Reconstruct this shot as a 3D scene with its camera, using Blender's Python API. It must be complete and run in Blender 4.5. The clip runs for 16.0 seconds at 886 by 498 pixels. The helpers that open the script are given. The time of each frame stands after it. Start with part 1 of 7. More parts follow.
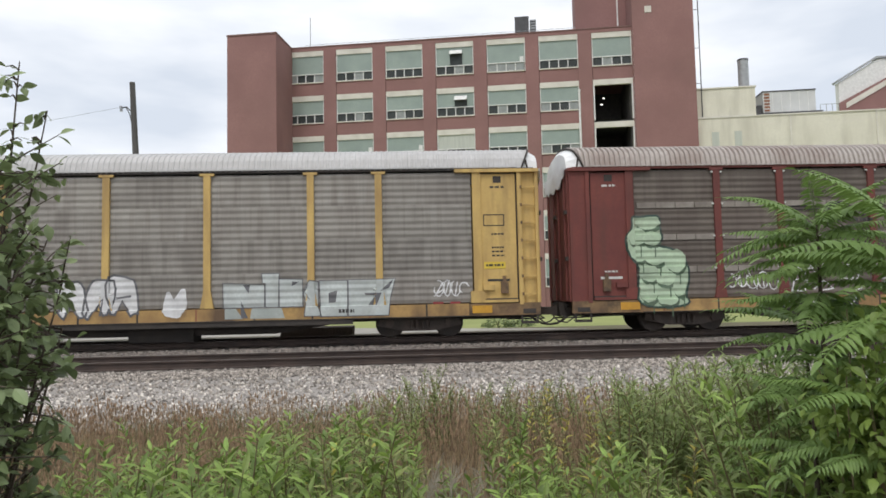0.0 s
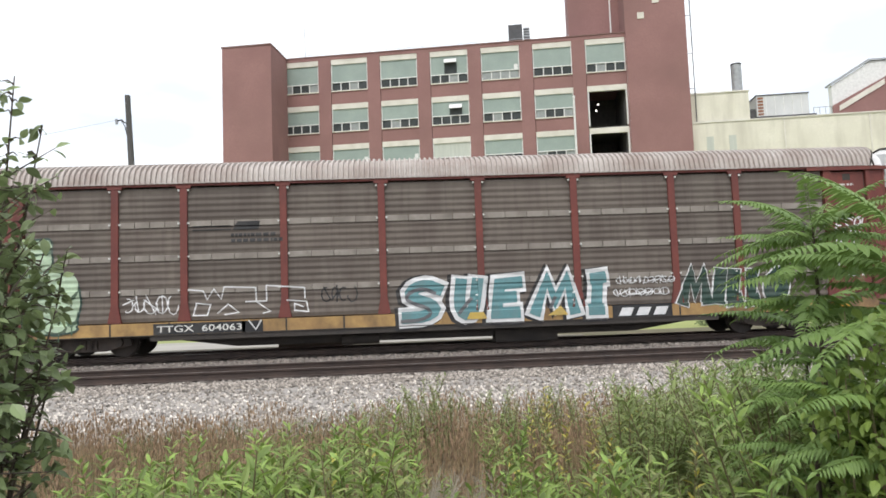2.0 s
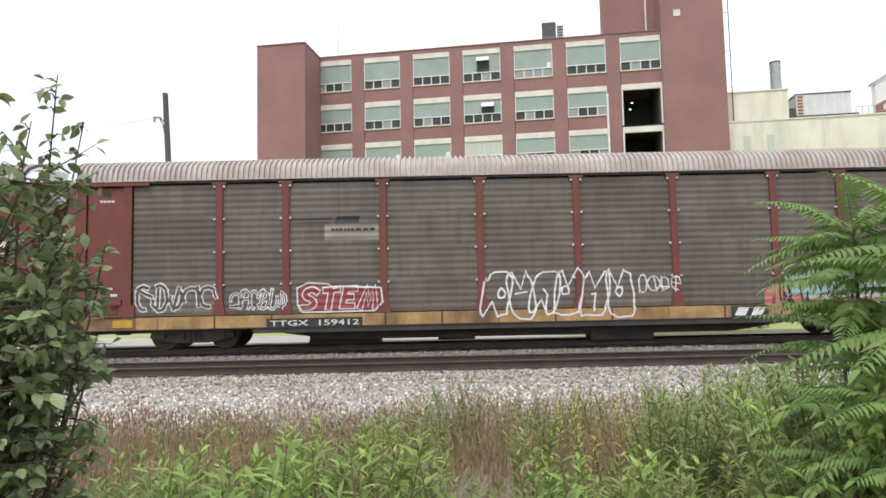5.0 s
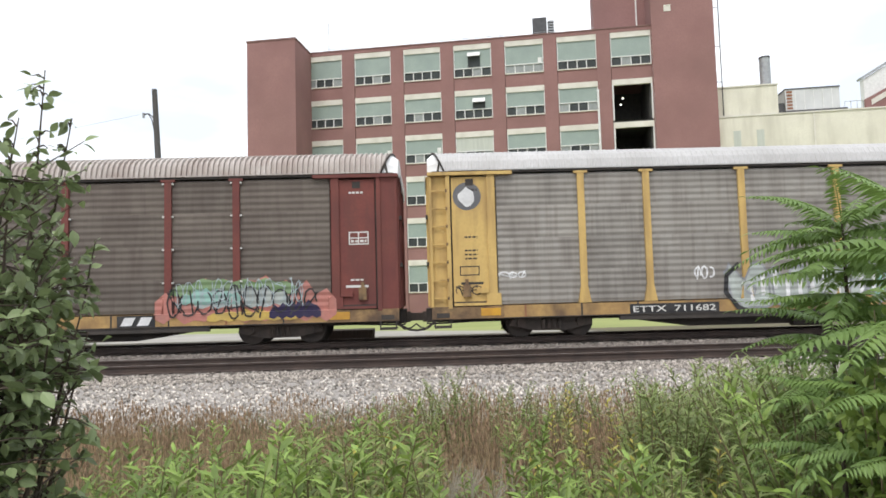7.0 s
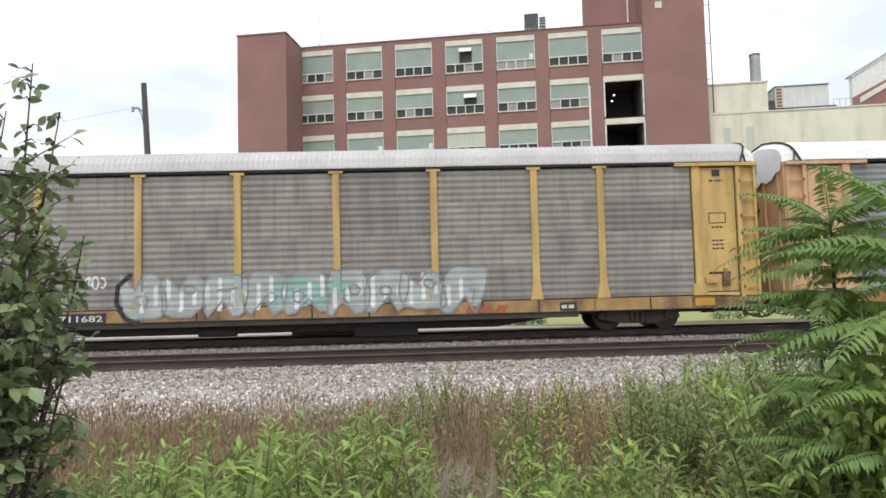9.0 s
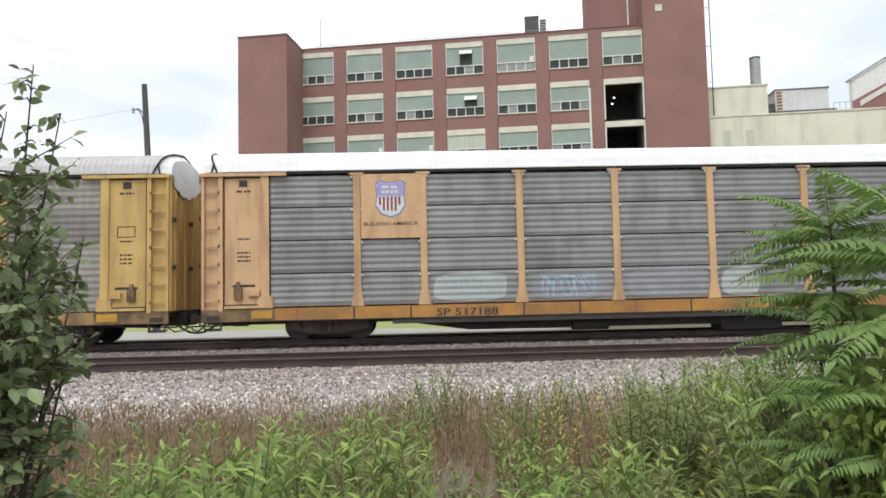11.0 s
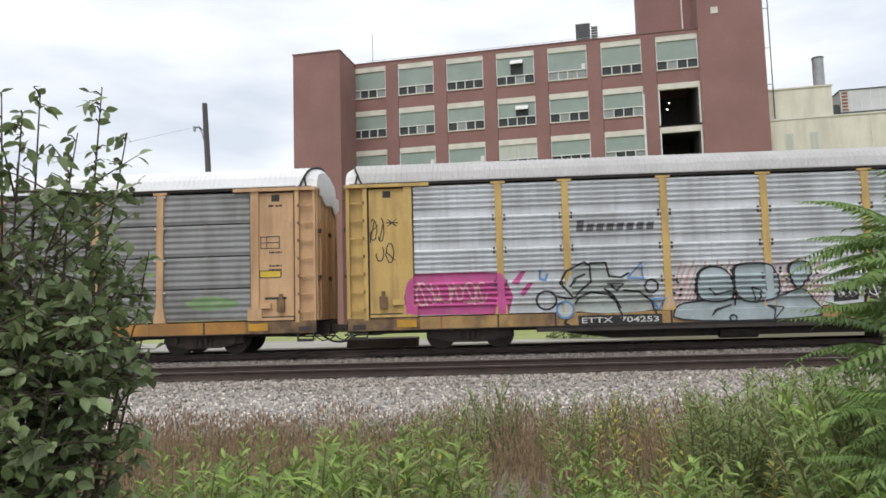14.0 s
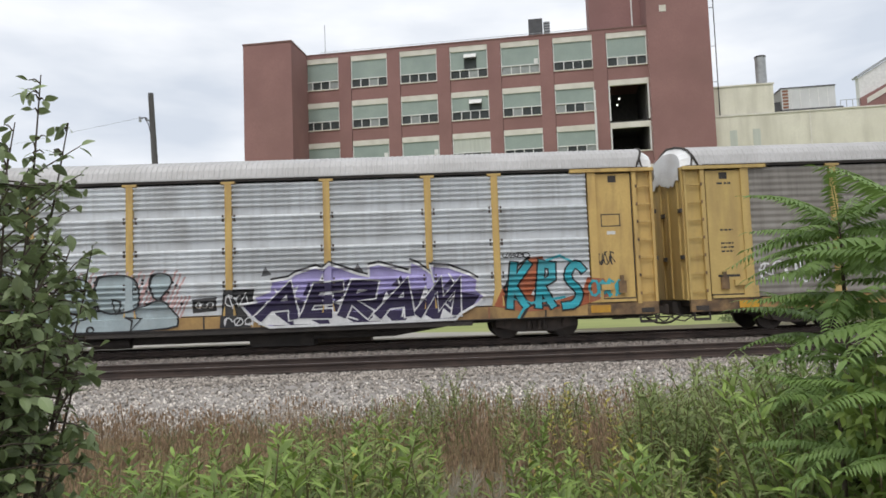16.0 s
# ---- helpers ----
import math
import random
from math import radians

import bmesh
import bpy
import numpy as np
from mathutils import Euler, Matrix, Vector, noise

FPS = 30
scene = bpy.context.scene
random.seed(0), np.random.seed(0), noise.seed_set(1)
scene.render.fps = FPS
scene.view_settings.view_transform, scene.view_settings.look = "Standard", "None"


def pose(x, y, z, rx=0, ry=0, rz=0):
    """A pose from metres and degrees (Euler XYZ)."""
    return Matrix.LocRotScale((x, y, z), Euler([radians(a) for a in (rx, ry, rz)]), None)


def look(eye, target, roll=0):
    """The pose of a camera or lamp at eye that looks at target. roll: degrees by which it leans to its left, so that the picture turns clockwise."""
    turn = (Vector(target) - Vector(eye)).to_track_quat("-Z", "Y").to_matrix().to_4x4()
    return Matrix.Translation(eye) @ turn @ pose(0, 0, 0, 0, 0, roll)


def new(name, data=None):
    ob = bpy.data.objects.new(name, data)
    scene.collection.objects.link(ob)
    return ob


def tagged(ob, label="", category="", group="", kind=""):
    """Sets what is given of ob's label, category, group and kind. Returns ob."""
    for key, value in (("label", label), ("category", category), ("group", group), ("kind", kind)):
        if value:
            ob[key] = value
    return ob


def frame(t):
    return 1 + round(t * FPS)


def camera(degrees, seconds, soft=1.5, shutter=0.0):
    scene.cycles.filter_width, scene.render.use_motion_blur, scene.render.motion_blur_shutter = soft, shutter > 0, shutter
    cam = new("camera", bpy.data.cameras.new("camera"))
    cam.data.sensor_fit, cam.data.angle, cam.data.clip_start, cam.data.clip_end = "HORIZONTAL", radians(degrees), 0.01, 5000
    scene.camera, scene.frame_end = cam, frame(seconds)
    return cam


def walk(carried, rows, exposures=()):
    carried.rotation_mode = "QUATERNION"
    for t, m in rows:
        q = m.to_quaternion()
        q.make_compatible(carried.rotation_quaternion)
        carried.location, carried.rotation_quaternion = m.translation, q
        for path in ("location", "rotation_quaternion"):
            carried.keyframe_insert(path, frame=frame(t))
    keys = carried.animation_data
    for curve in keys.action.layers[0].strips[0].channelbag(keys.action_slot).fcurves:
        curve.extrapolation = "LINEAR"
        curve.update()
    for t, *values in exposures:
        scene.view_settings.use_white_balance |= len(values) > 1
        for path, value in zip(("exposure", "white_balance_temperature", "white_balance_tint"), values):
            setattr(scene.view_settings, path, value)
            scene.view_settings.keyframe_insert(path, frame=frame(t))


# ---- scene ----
cam = camera(66.57, 16.0, 1.65)
EYE = (0.0, 0.0, 1.33)

# seconds, yaw, pitch, roll in degrees; the operator stands still and turns
TURNS = [
    (0.0, -2.80, 3.67, -1.21),
    (0.5, -2.99, 3.85, -1.63),
    (1.0, -2.85, 4.10, -1.88),
    (1.5, -2.81, 4.25, -1.96),
    (2.0, -3.05, 4.35, -2.09),
    (2.5, -3.56, 4.35, -2.36),
    (3.0, -4.14, 4.25, -2.42),
    (3.5, -4.23, 4.12, -2.43),
    (4.0, -2.49, 4.18, -1.83),
    (4.2, -0.30, 4.29, -1.37),
    (6.3, -0.98, 4.11, -1.08),
    (6.5, -1.07, 4.01, -1.32),
    (7.0, -1.16, 3.91, -1.55),
    (7.5, -0.71, 3.83, -1.77),
    (8.0, -0.57, 3.64, -1.84),
    (8.5, -0.99, 3.49, -1.69),
    (9.0, -1.91, 3.53, -1.45),
    (9.2, -2.32, 3.56, -1.26),
    (11.3, -1.69, 3.78, -1.30),
    (11.5, 0.45, 4.01, -1.35),
    (12.0, 2.91, 4.33, -1.28),
    (12.5, 3.93, 4.58, -1.32),
    (13.0, 4.88, 4.70, -1.65),
    (13.5, 3.87, 4.72, -1.66),
    (14.0, 2.54, 4.71, -1.59),
    (14.5, 2.53, 4.74, -1.27),
    (15.0, 1.97, 4.62, -1.23),
    (15.5, -0.09, 4.40, -1.59),
    (16.0, -1.35, 4.04, -2.03),
]


def aim(yaw, pitch, roll):
    a, b = radians(yaw), radians(pitch)
    way = Vector((-math.sin(a) * math.cos(b), math.cos(a) * math.cos(b), math.sin(b)))
    return look(EYE, Vector(EYE) + way, roll)


walk(cam, [(t, aim(a, b, c)) for t, a, b, c in TURNS],
     exposures=[(0.0, 0.31), (1.0, 0.53), (2.0, 0.75), (3.5, 0.8), (7.0, 0.74), (9.0, 0.61), (12.5, 0.51), (14.0, 0.35), (16.0, 0.24)])

# ---- light: bright overcast ----
world = bpy.data.worlds.new("world")
scene.world = world
world.use_nodes = True


def sky_nodes():
    nt = world.node_tree
    nt.nodes.clear()
    out = nt.nodes.new("ShaderNodeOutputWorld")
    bg = nt.nodes.new("ShaderNodeBackground")
    sky = nt.nodes.new("ShaderNodeTexSky")
    sky.sky_type = "NISHITA"
    sky.sun_disc = False
    sky.sun_elevation, sky.sun_rotation = radians(52), radians(200)
    sky.air_density, sky.dust_density = 1.0, 3.0
    co = nt.nodes.new("ShaderNodeTexCoord")
    mp = nt.nodes.new("ShaderNodeMapping")
    mp.inputs["Scale"].default_value = (1.0, 1.0, 3.2)
    no = nt.nodes.new("ShaderNodeTexNoise")
    no.inputs["Scale"].default_value = 2.2
    no.inputs["Detail"].default_value = 5.0
    no.inputs["Roughness"].default_value = 0.5
    ramp = nt.nodes.new("ShaderNodeValToRGB")
    ramp.color_ramp.elements[0].position, ramp.color_ramp.elements[1].position = 0.38, 0.66
    ramp.color_ramp.elements[0].color = (6.0, 6.5, 7.3, 1)
    ramp.color_ramp.elements[1].color = (9.8, 9.9, 10.1, 1)
    mix = nt.nodes.new("ShaderNodeMixRGB")
    mix.inputs["Fac"].default_value = 0.93
    bg.inputs["Strength"].default_value = 0.1
    nt.links.new(co.outputs["Generated"], mp.inputs["Vector"])
    nt.links.new(mp.outputs["Vector"], no.inputs["Vector"])
    nt.links.new(no.outputs["Fac"], ramp.inputs["Fac"])
    nt.links.new(sky.outputs["Color"], mix.inputs["Color1"])
    nt.links.new(ramp.outputs["Color"], mix.inputs["Color2"])
    nt.links.new(mix.outputs["Color"], bg.inputs["Color"])
    nt.links.new(bg.outputs["Background"], out.inputs["Surface"])


sky_nodes()
sun = new("sun", bpy.data.lights.new("sun", "SUN"))
sun.data.energy, sun.data.angle, sun.data.color = 1.25, radians(25), (1.0, 0.97, 0.93)
sun.matrix_world = look((0, 0, 40), (8, 22, 0))


# ---- materials ----
def mat(name, base, other=None, rough=0.8, metal=0.0, scale=3.0, fine=40.0, bump=0.15, stretch=(1, 1, 1), mixin=0.6, island=0.0,
        dirt=None, dirt_amount=0.5, dirt_scale=0.7, dirt_stretch=(1, 1, 1), two_sided_light=0.0, spec=0.5, dist=0.01, varied=0.0, streak=0.0):
    m = bpy.data.materials.new(name)
    m.use_nodes = True
    nt = m.node_tree
    b = nt.nodes["Principled BSDF"]
    L = nt.links.new
    co = nt.nodes.new("ShaderNodeTexCoord")
    info = nt.nodes.new("ShaderNodeObjectInfo")
    far = nt.nodes.new("ShaderNodeVectorMath")
    far.operation = "SCALE"
    far.inputs[0].default_value = (31.0, 17.0, 23.0)
    L(info.outputs["Random"], far.inputs["Scale"])
    shifted = nt.nodes.new("ShaderNodeVectorMath")
    L(co.outputs["Object"], shifted.inputs[0])
    L(far.outputs["Vector"], shifted.inputs[1])

    def noise_at(sc, st, detail=4.0):
        mp = nt.nodes.new("ShaderNodeMapping")
        mp.inputs["Scale"].default_value = st
        n = nt.nodes.new("ShaderNodeTexNoise")
        n.inputs["Scale"].default_value, n.inputs["Detail"].default_value = sc, detail
        L(shifted.outputs["Vector"], mp.inputs["Vector"])
        L(mp.outputs["Vector"], n.inputs["Vector"])
        return n

    def ramped(src, lo, hi):
        r = nt.nodes.new("ShaderNodeMapRange")
        r.inputs["From Min"].default_value, r.inputs["From Max"].default_value = lo, hi
        L(src, r.inputs["Value"])
        return r.outputs["Result"]

    def mixed(fac, c1, c2):
        x = nt.nodes.new("ShaderNodeMixRGB")
        for sock, val in (("Fac", fac), ("Color1", c1), ("Color2", c2)):
            if isinstance(val, (tuple, list)):
                x.inputs[sock].default_value = (*val[:3], 1)
            elif isinstance(val, (int, float)):
                x.inputs[sock].default_value = val
            else:
                L(val, x.inputs[sock])
        return x.outputs["Color"]

    other = other or tuple(c * 0.6 for c in base)
    big, small = noise_at(scale, stretch), noise_at(fine, stretch, 2.0)
    col = mixed(ramped(big.outputs["Fac"], 0.35, 0.7), base, other)
    col = mixed(ramped(small.outputs["Fac"], 0.35, 0.75), col, mixed(mixin, col, other))
    if dirt:
        d = noise_at(dirt_scale, dirt_stretch, 6.0)
        k = nt.nodes.new("ShaderNodeMath")
        k.operation = "MULTIPLY"
        k.inputs[1].default_value = dirt_amount
        L(ramped(d.outputs["Fac"], 0.45, 0.7), k.inputs[0])
        col = mixed(k.outputs[0], col, dirt)
    if streak:
        d = noise_at(2.6, (2.4, 1.0, 0.14), 5.0)
        k = nt.nodes.new("ShaderNodeMath")
        k.operation = "MULTIPLY"
        k.inputs[1].default_value = streak
        L(ramped(d.outputs["Fac"], 0.48, 0.68), k.inputs[0])
        col = mixed(k.outputs[0], col, dirt or other)
    if varied:
        h = nt.nodes.new("ShaderNodeHueSaturation")
        mr = nt.nodes.new("ShaderNodeMapRange")
        mr.inputs["To Min"].default_value, mr.inputs["To Max"].default_value = 1 - varied, 1 + varied
        L(info.outputs["Random"], mr.inputs["Value"])
        L(mr.outputs["Result"], h.inputs["Value"])
        L(col, h.inputs["Color"])
        col = h.outputs["Color"]
    if island:
        g = nt.nodes.new("ShaderNodeNewGeometry")
        h = nt.nodes.new("ShaderNodeHueSaturation")
        L(ramped(g.outputs["Random Per Island"], -0.0, 1.0), h.inputs["Value"])
        mr = h.inputs["Value"].links[0].from_node
        mr.inputs["To Min"].default_value, mr.inputs["To Max"].default_value = 1 - island, 1 + island
        L(col, h.inputs["Color"])
        col = h.outputs["Color"]
    L(col, b.inputs["Base Color"])
    b.inputs["Roughness"].default_value, b.inputs["Metallic"].default_value = rough, metal
    b.inputs["Specular IOR Level"].default_value = spec
    if two_sided_light:
        b.inputs["Subsurface Weight"].default_value = 0.0
        tr = nt.nodes.new("ShaderNodeBsdfTranslucent")
        mx = nt.nodes.new("ShaderNodeMixShader")
        mx.inputs["Fac"].default_value = two_sided_light
        L(col, tr.inputs["Color"])
        L(b.outputs["BSDF"], mx.inputs[1])
        L(tr.outputs["BSDF"], mx.inputs[2])
        L(mx.outputs["Shader"], nt.nodes["Material Output"].inputs["Surface"])
    if bump:
        bp = nt.nodes.new("ShaderNodeBump")
        bp.inputs["Strength"].default_value, bp.inputs["Distance"].default_value = bump, dist
        L(small.outputs["Fac"], bp.inputs["Height"])
        L(bp.outputs["Normal"], b.inputs["Normal"])
    return m


# ---- mesh helpers ----
def bm_box(bm, x0, x1, y0, y1, z0, z1):
    vs = [bm.verts.new((x, y, z)) for z in (z0, z1) for y in (y0, y1) for x in (x0, x1)]
    for f in ((0, 2, 3, 1), (4, 5, 7, 6), (0, 1, 5, 4), (2, 6, 7, 3), (0, 4, 6, 2), (1, 3, 7, 5)):
        bm.faces.new([vs[i] for i in f])
    return vs


def bm_prism(bm, outline, y0, y1):
    """An outline in x and z, drawn through from y0 to y1."""
    a = [bm.verts.new((x, y0, z)) for x, z in outline]
    b = [bm.verts.new((x, y1, z)) for x, z in outline]
    bm.faces.new(a)
    bm.faces.new(list(reversed(b)))
    n = len(a)
    for i in range(n):
        bm.faces.new((a[i], b[i], b[(i + 1) % n], a[(i + 1) % n]))


def bm_tube(bm, points, radii, sides=8, cap=True):
    """A round bar along points, with a radius at each."""
    pts = [Vector(p) for p in points]
    rings = []
    for i, p in enumerate(pts):
        d = (pts[min(i + 1, len(pts) - 1)] - pts[max(i - 1, 0)]).normalized()
        s = d.cross(Vector((0, 0, 1)) if abs(d.z) < 0.9 else Vector((1, 0, 0))).normalized()
        u = s.cross(d)
        r = radii[i] if isinstance(radii, (list, tuple)) else radii
        rings.append([bm.verts.new(p + (s * math.cos(k * 2 * math.pi / sides) + u * math.sin(k * 2 * math.pi / sides)) * r) for k in range(sides)])
    for a, b in zip(rings, rings[1:]):
        for k in range(sides):
            bm.faces.new((a[k], a[(k + 1) % sides], b[(k + 1) % sides], b[k]))
    if cap:
        bm.faces.new(list(reversed(rings[0])))
        bm.faces.new(rings[-1])


def mesh_of(name, bm, material, smooth=False):
    bmesh.ops.recalc_face_normals(bm, faces=bm.faces)
    me = bpy.data.meshes.new(name)
    bm.to_mesh(me)
    bm.free()
    for m in material if isinstance(material, (list, tuple)) else (material,):
        me.materials.append(m)
    if smooth:
        for p in me.polygons:
            p.use_smooth = True
    return me


def thing(name, label, category, group="", at=None, kind=""):
    ob = new(name)
    ob.empty_display_size = 0.2
    if at is not None:
        ob.matrix_basis = at
    return tagged(ob, label, category, group, kind)


def part(name, bm, material, parent, label="", smooth=False):
    me = bm if isinstance(bm, bpy.types.Mesh) else mesh_of(name, bm, material, smooth)
    ob = new(name, me)
    ob.parent = parent
    if label:
        tagged(ob, label)
    return ob


def solid(name, bm, material, label, category, kind="", group="", at=None, smooth=False):
    ob = new(name, mesh_of(name, bm, material, smooth))
    if at is not None:
        ob.matrix_basis = at
    return tagged(ob, label, category, group, kind)


def boxes(*rows):
    bm = bmesh.new()
    for r in rows:
        bm_box(bm, *r)
    return bm


BRICK = mat("red_brick", (0.305, 0.165, 0.152), (0.245, 0.13, 0.12), 0.9, scale=0.35, fine=9.0, bump=0.3, dirt=(0.21, 0.12, 0.107), dirt_amount=0.5, dirt_scale=0.25)
CREAM = mat("cream_render", (0.74, 0.71, 0.6), (0.64, 0.61, 0.51), 0.9, scale=0.4, fine=6.0, dirt=(0.4, 0.37, 0.3), dirt_amount=0.5, dirt_scale=0.5, dirt_stretch=(2, 2, 0.3))
LINTEL = mat("painted_concrete", (0.72, 0.69, 0.62), (0.58, 0.55, 0.48), 0.8, scale=1.0, fine=15)
GREEN_PANEL = mat("green_window_panel", (0.31, 0.37, 0.33), (0.25, 0.31, 0.28), 0.5, scale=0.7, fine=8, bump=0.05)
DARK_GLASS = mat("dark_glass", (0.03, 0.034, 0.034), (0.06, 0.068, 0.068), 0.45, scale=1.5, bump=0.0, spec=0.25)
INSIDE = mat("unlit_interior", (0.12, 0.11, 0.1), (0.07, 0.068, 0.065), 0.9)
WHITE = mat("white_paint", (0.78, 0.78, 0.76), (0.62, 0.62, 0.6), 0.6)
GALV = mat("galvanised_steel", (0.42, 0.44, 0.45), (0.3, 0.31, 0.32), 0.5, 0.3)
BLACK_STEEL = mat("grimy_black_steel", (0.032, 0.029, 0.027), (0.06, 0.049, 0.042), 0.8, scale=2, fine=30)
RAIL_RUST = mat("rusty_rail_steel", (0.075, 0.05, 0.04), (0.04, 0.028, 0.024), 0.75, scale=3, fine=50)
RAIL_HEAD = mat("worn_rail_head", (0.3, 0.29, 0.28), (0.2, 0.18, 0.16), 0.35, 0.8)
TIE = mat("creosoted_timber", (0.05, 0.038, 0.03), (0.085, 0.066, 0.054), 0.95, scale=2, fine=25, stretch=(8, 0.6, 1))
BALLAST_BED = mat("packed_ballast", (0.2, 0.18, 0.16), (0.12, 0.105, 0.095), 0.95, scale=5, fine=24, bump=0.8, dist=0.03)
BALLAST = mat("crushed_stone", (0.42, 0.375, 0.33), (0.26, 0.23, 0.2), 0.95, scale=6, fine=30, bump=0.6, island=0.6)
STONE_WHITE = mat("fresh_white_stone", (0.6, 0.555, 0.505), (0.4, 0.365, 0.33), 0.95, scale=6, fine=30, bump=0.6, island=0.6)
SHOULDER = mat("pale_ballast_shoulder", (0.36, 0.335, 0.31), (0.24, 0.22, 0.2), 0.95, scale=5, fine=26, bump=0.8, dist=0.03)
STONE_GRIMY = mat("grimy_track_stone", (0.26, 0.228, 0.2), (0.15, 0.13, 0.115), 0.95, scale=6, fine=30, bump=0.6, island=0.6)
# dark ballast, made darker still by the train's shade put into its colour
SHADED_BED = mat("oily_cinder_bed", (0.07, 0.06, 0.052), (0.045, 0.038, 0.034), 0.95, scale=5, fine=24, bump=0.8, dist=0.03)
SOIL = mat("dry_soil_and_thatch", (0.16, 0.13, 0.09), (0.1, 0.1, 0.05), 0.95, scale=0.8, fine=14, bump=0.6)
CONCRETE = mat("weathered_concrete", (0.4, 0.38, 0.34), (0.3, 0.285, 0.255), 0.9, scale=0.5, fine=6)
LAWN = mat("mown_lawn", (0.24, 0.28, 0.09), (0.3, 0.33, 0.12), 0.95, scale=0.3, fine=8, bump=0.4)
POLE_WOOD = mat("weathered_pole_wood", (0.12, 0.115, 0.11), (0.07, 0.066, 0.06), 0.9, scale=2, fine=20, stretch=(3, 3, 0.3))
COPING = mat("weathered_brick_coping", (0.25, 0.14, 0.125), (0.18, 0.11, 0.1), 0.85)
DARK_METAL = mat("dark_painted_metal", (0.09, 0.09, 0.095), (0.06, 0.06, 0.06), 0.6, 0.2)
GREY_BOARD = mat("grey_board", (0.32, 0.34, 0.33), (0.24, 0.26, 0.25), 0.6)
PALE_PANEL = mat("pale_curtain_panel", (0.52, 0.54, 0.48), (0.44, 0.46, 0.41), 0.7, scale=1.2, fine=6, stretch=(4, 1, 0.3))
PALE_ENAMEL = mat("pale_grey_enamel", (0.62, 0.63, 0.62), (0.52, 0.53, 0.52), 0.6, scale=0.8, fine=8)
RUSTY = mat("rust_stained_metal", (0.32, 0.14, 0.07), (0.22, 0.1, 0.06), 0.85)
LAMP = mat("lit_lamp_glass", (0.9, 0.9, 0.88), (0.85, 0.85, 0.85), 0.4, bump=0)
LAMP.node_tree.nodes["Principled BSDF"].inputs["Emission Color"].default_value = (1, 0.97, 0.9, 1)
LAMP.node_tree.nodes["Principled BSDF"].inputs["Emission Strength"].default_value = 1.5


# ---- ground, tracks ----
def ground_height(y):
    """The ground across the line, at right angles to the rails."""
    pts = [(-400, -0.4), (-6, -0.35), (3, -0.5), (8, -0.85), (11.0, -0.95), (11.9, -0.85), (13.4, -0.3), (30, -0.3), (34, -0.35), (1500, -0.35)]
    for (a, za), (b, zb) in zip(pts, pts[1:]):
        if y <= b:
            return za + (zb - za) * (y - a) / (b - a)
    return pts[-1][1]


def build_ground():
    bm = bmesh.new()
    xs = [-1500, -300, -80] + [-40 + 2 * i for i in range(41)] + [80, 300, 1500]
    ys = [-1500, -400, -60, -6, -3, 0, 1.5, 3, 4.5, 6, 7, 8, 9, 10, 11, 11.9, 12.6, 13.4, 30, 34, 60, 200, 1500]
    grid = []
    for y in ys:
        row = []
        for x in xs:
            near = abs(x) < 60 and -10 < y < 11
            row.append(bm.verts.new((x, y, ground_height(y) + (0.1 * (noise.noise(Vector((x * 0.3, y * 0.3, 0)))) if near else 0))))
        grid.append(row)
    for j in range(len(ys) - 1):
        for i in range(len(xs) - 1):
            f = bm.faces.new((grid[j][i], grid[j][i + 1], grid[j + 1][i + 1], grid[j + 1][i]))
            f.material_index = 1 if ys[j] >= 30 else 0
    solid("ground", bm, [SOIL, LAWN], "dry grassy soil running into a mown lawn behind the tracks", "ground", "structure")


def build_ballast_bed():
    bm = bmesh.new()
    prof = [(11.6, -0.92), (11.9, -0.82), (13.3, -0.23), (14.0, -0.2), (17.2, -0.2), (18.3, -0.2), (19.6, -0.2), (23.6, -0.2), (25.4, -0.4)]
    xs = [-140 + 4 * i for i in range(71)]
    rows = [[bm.verts.new((x, y, z)) for y, z in prof] for x in xs]
    for a, b in zip(rows, rows[1:]):
        for k in range(len(prof) - 1):
            # the strip under the train carries its shade in the bed colour
            bm.faces.new((a[k], a[k + 1], b[k + 1], b[k])).material_index = 1 if k > 5 else 2 if k < 2 else 0
    solid("ballast_bed", bm, [BALLAST_BED, SHADED_BED, SHOULDER], "pale crushed stone ballast bed under two railway tracks", "ballast", "structure")


def rail_outline():
    return [(-0.07, -0.172), (0.07, -0.172), (0.07, -0.158), (0.012, -0.14), (0.009, -0.05), (0.036, -0.035), (0.036, -0.004), (0.028, 0.0),
            (-0.028, 0.0), (-0.036, -0.004), (-0.036, -0.035), (-0.009, -0.05), (-0.012, -0.14), (-0.07, -0.158)]


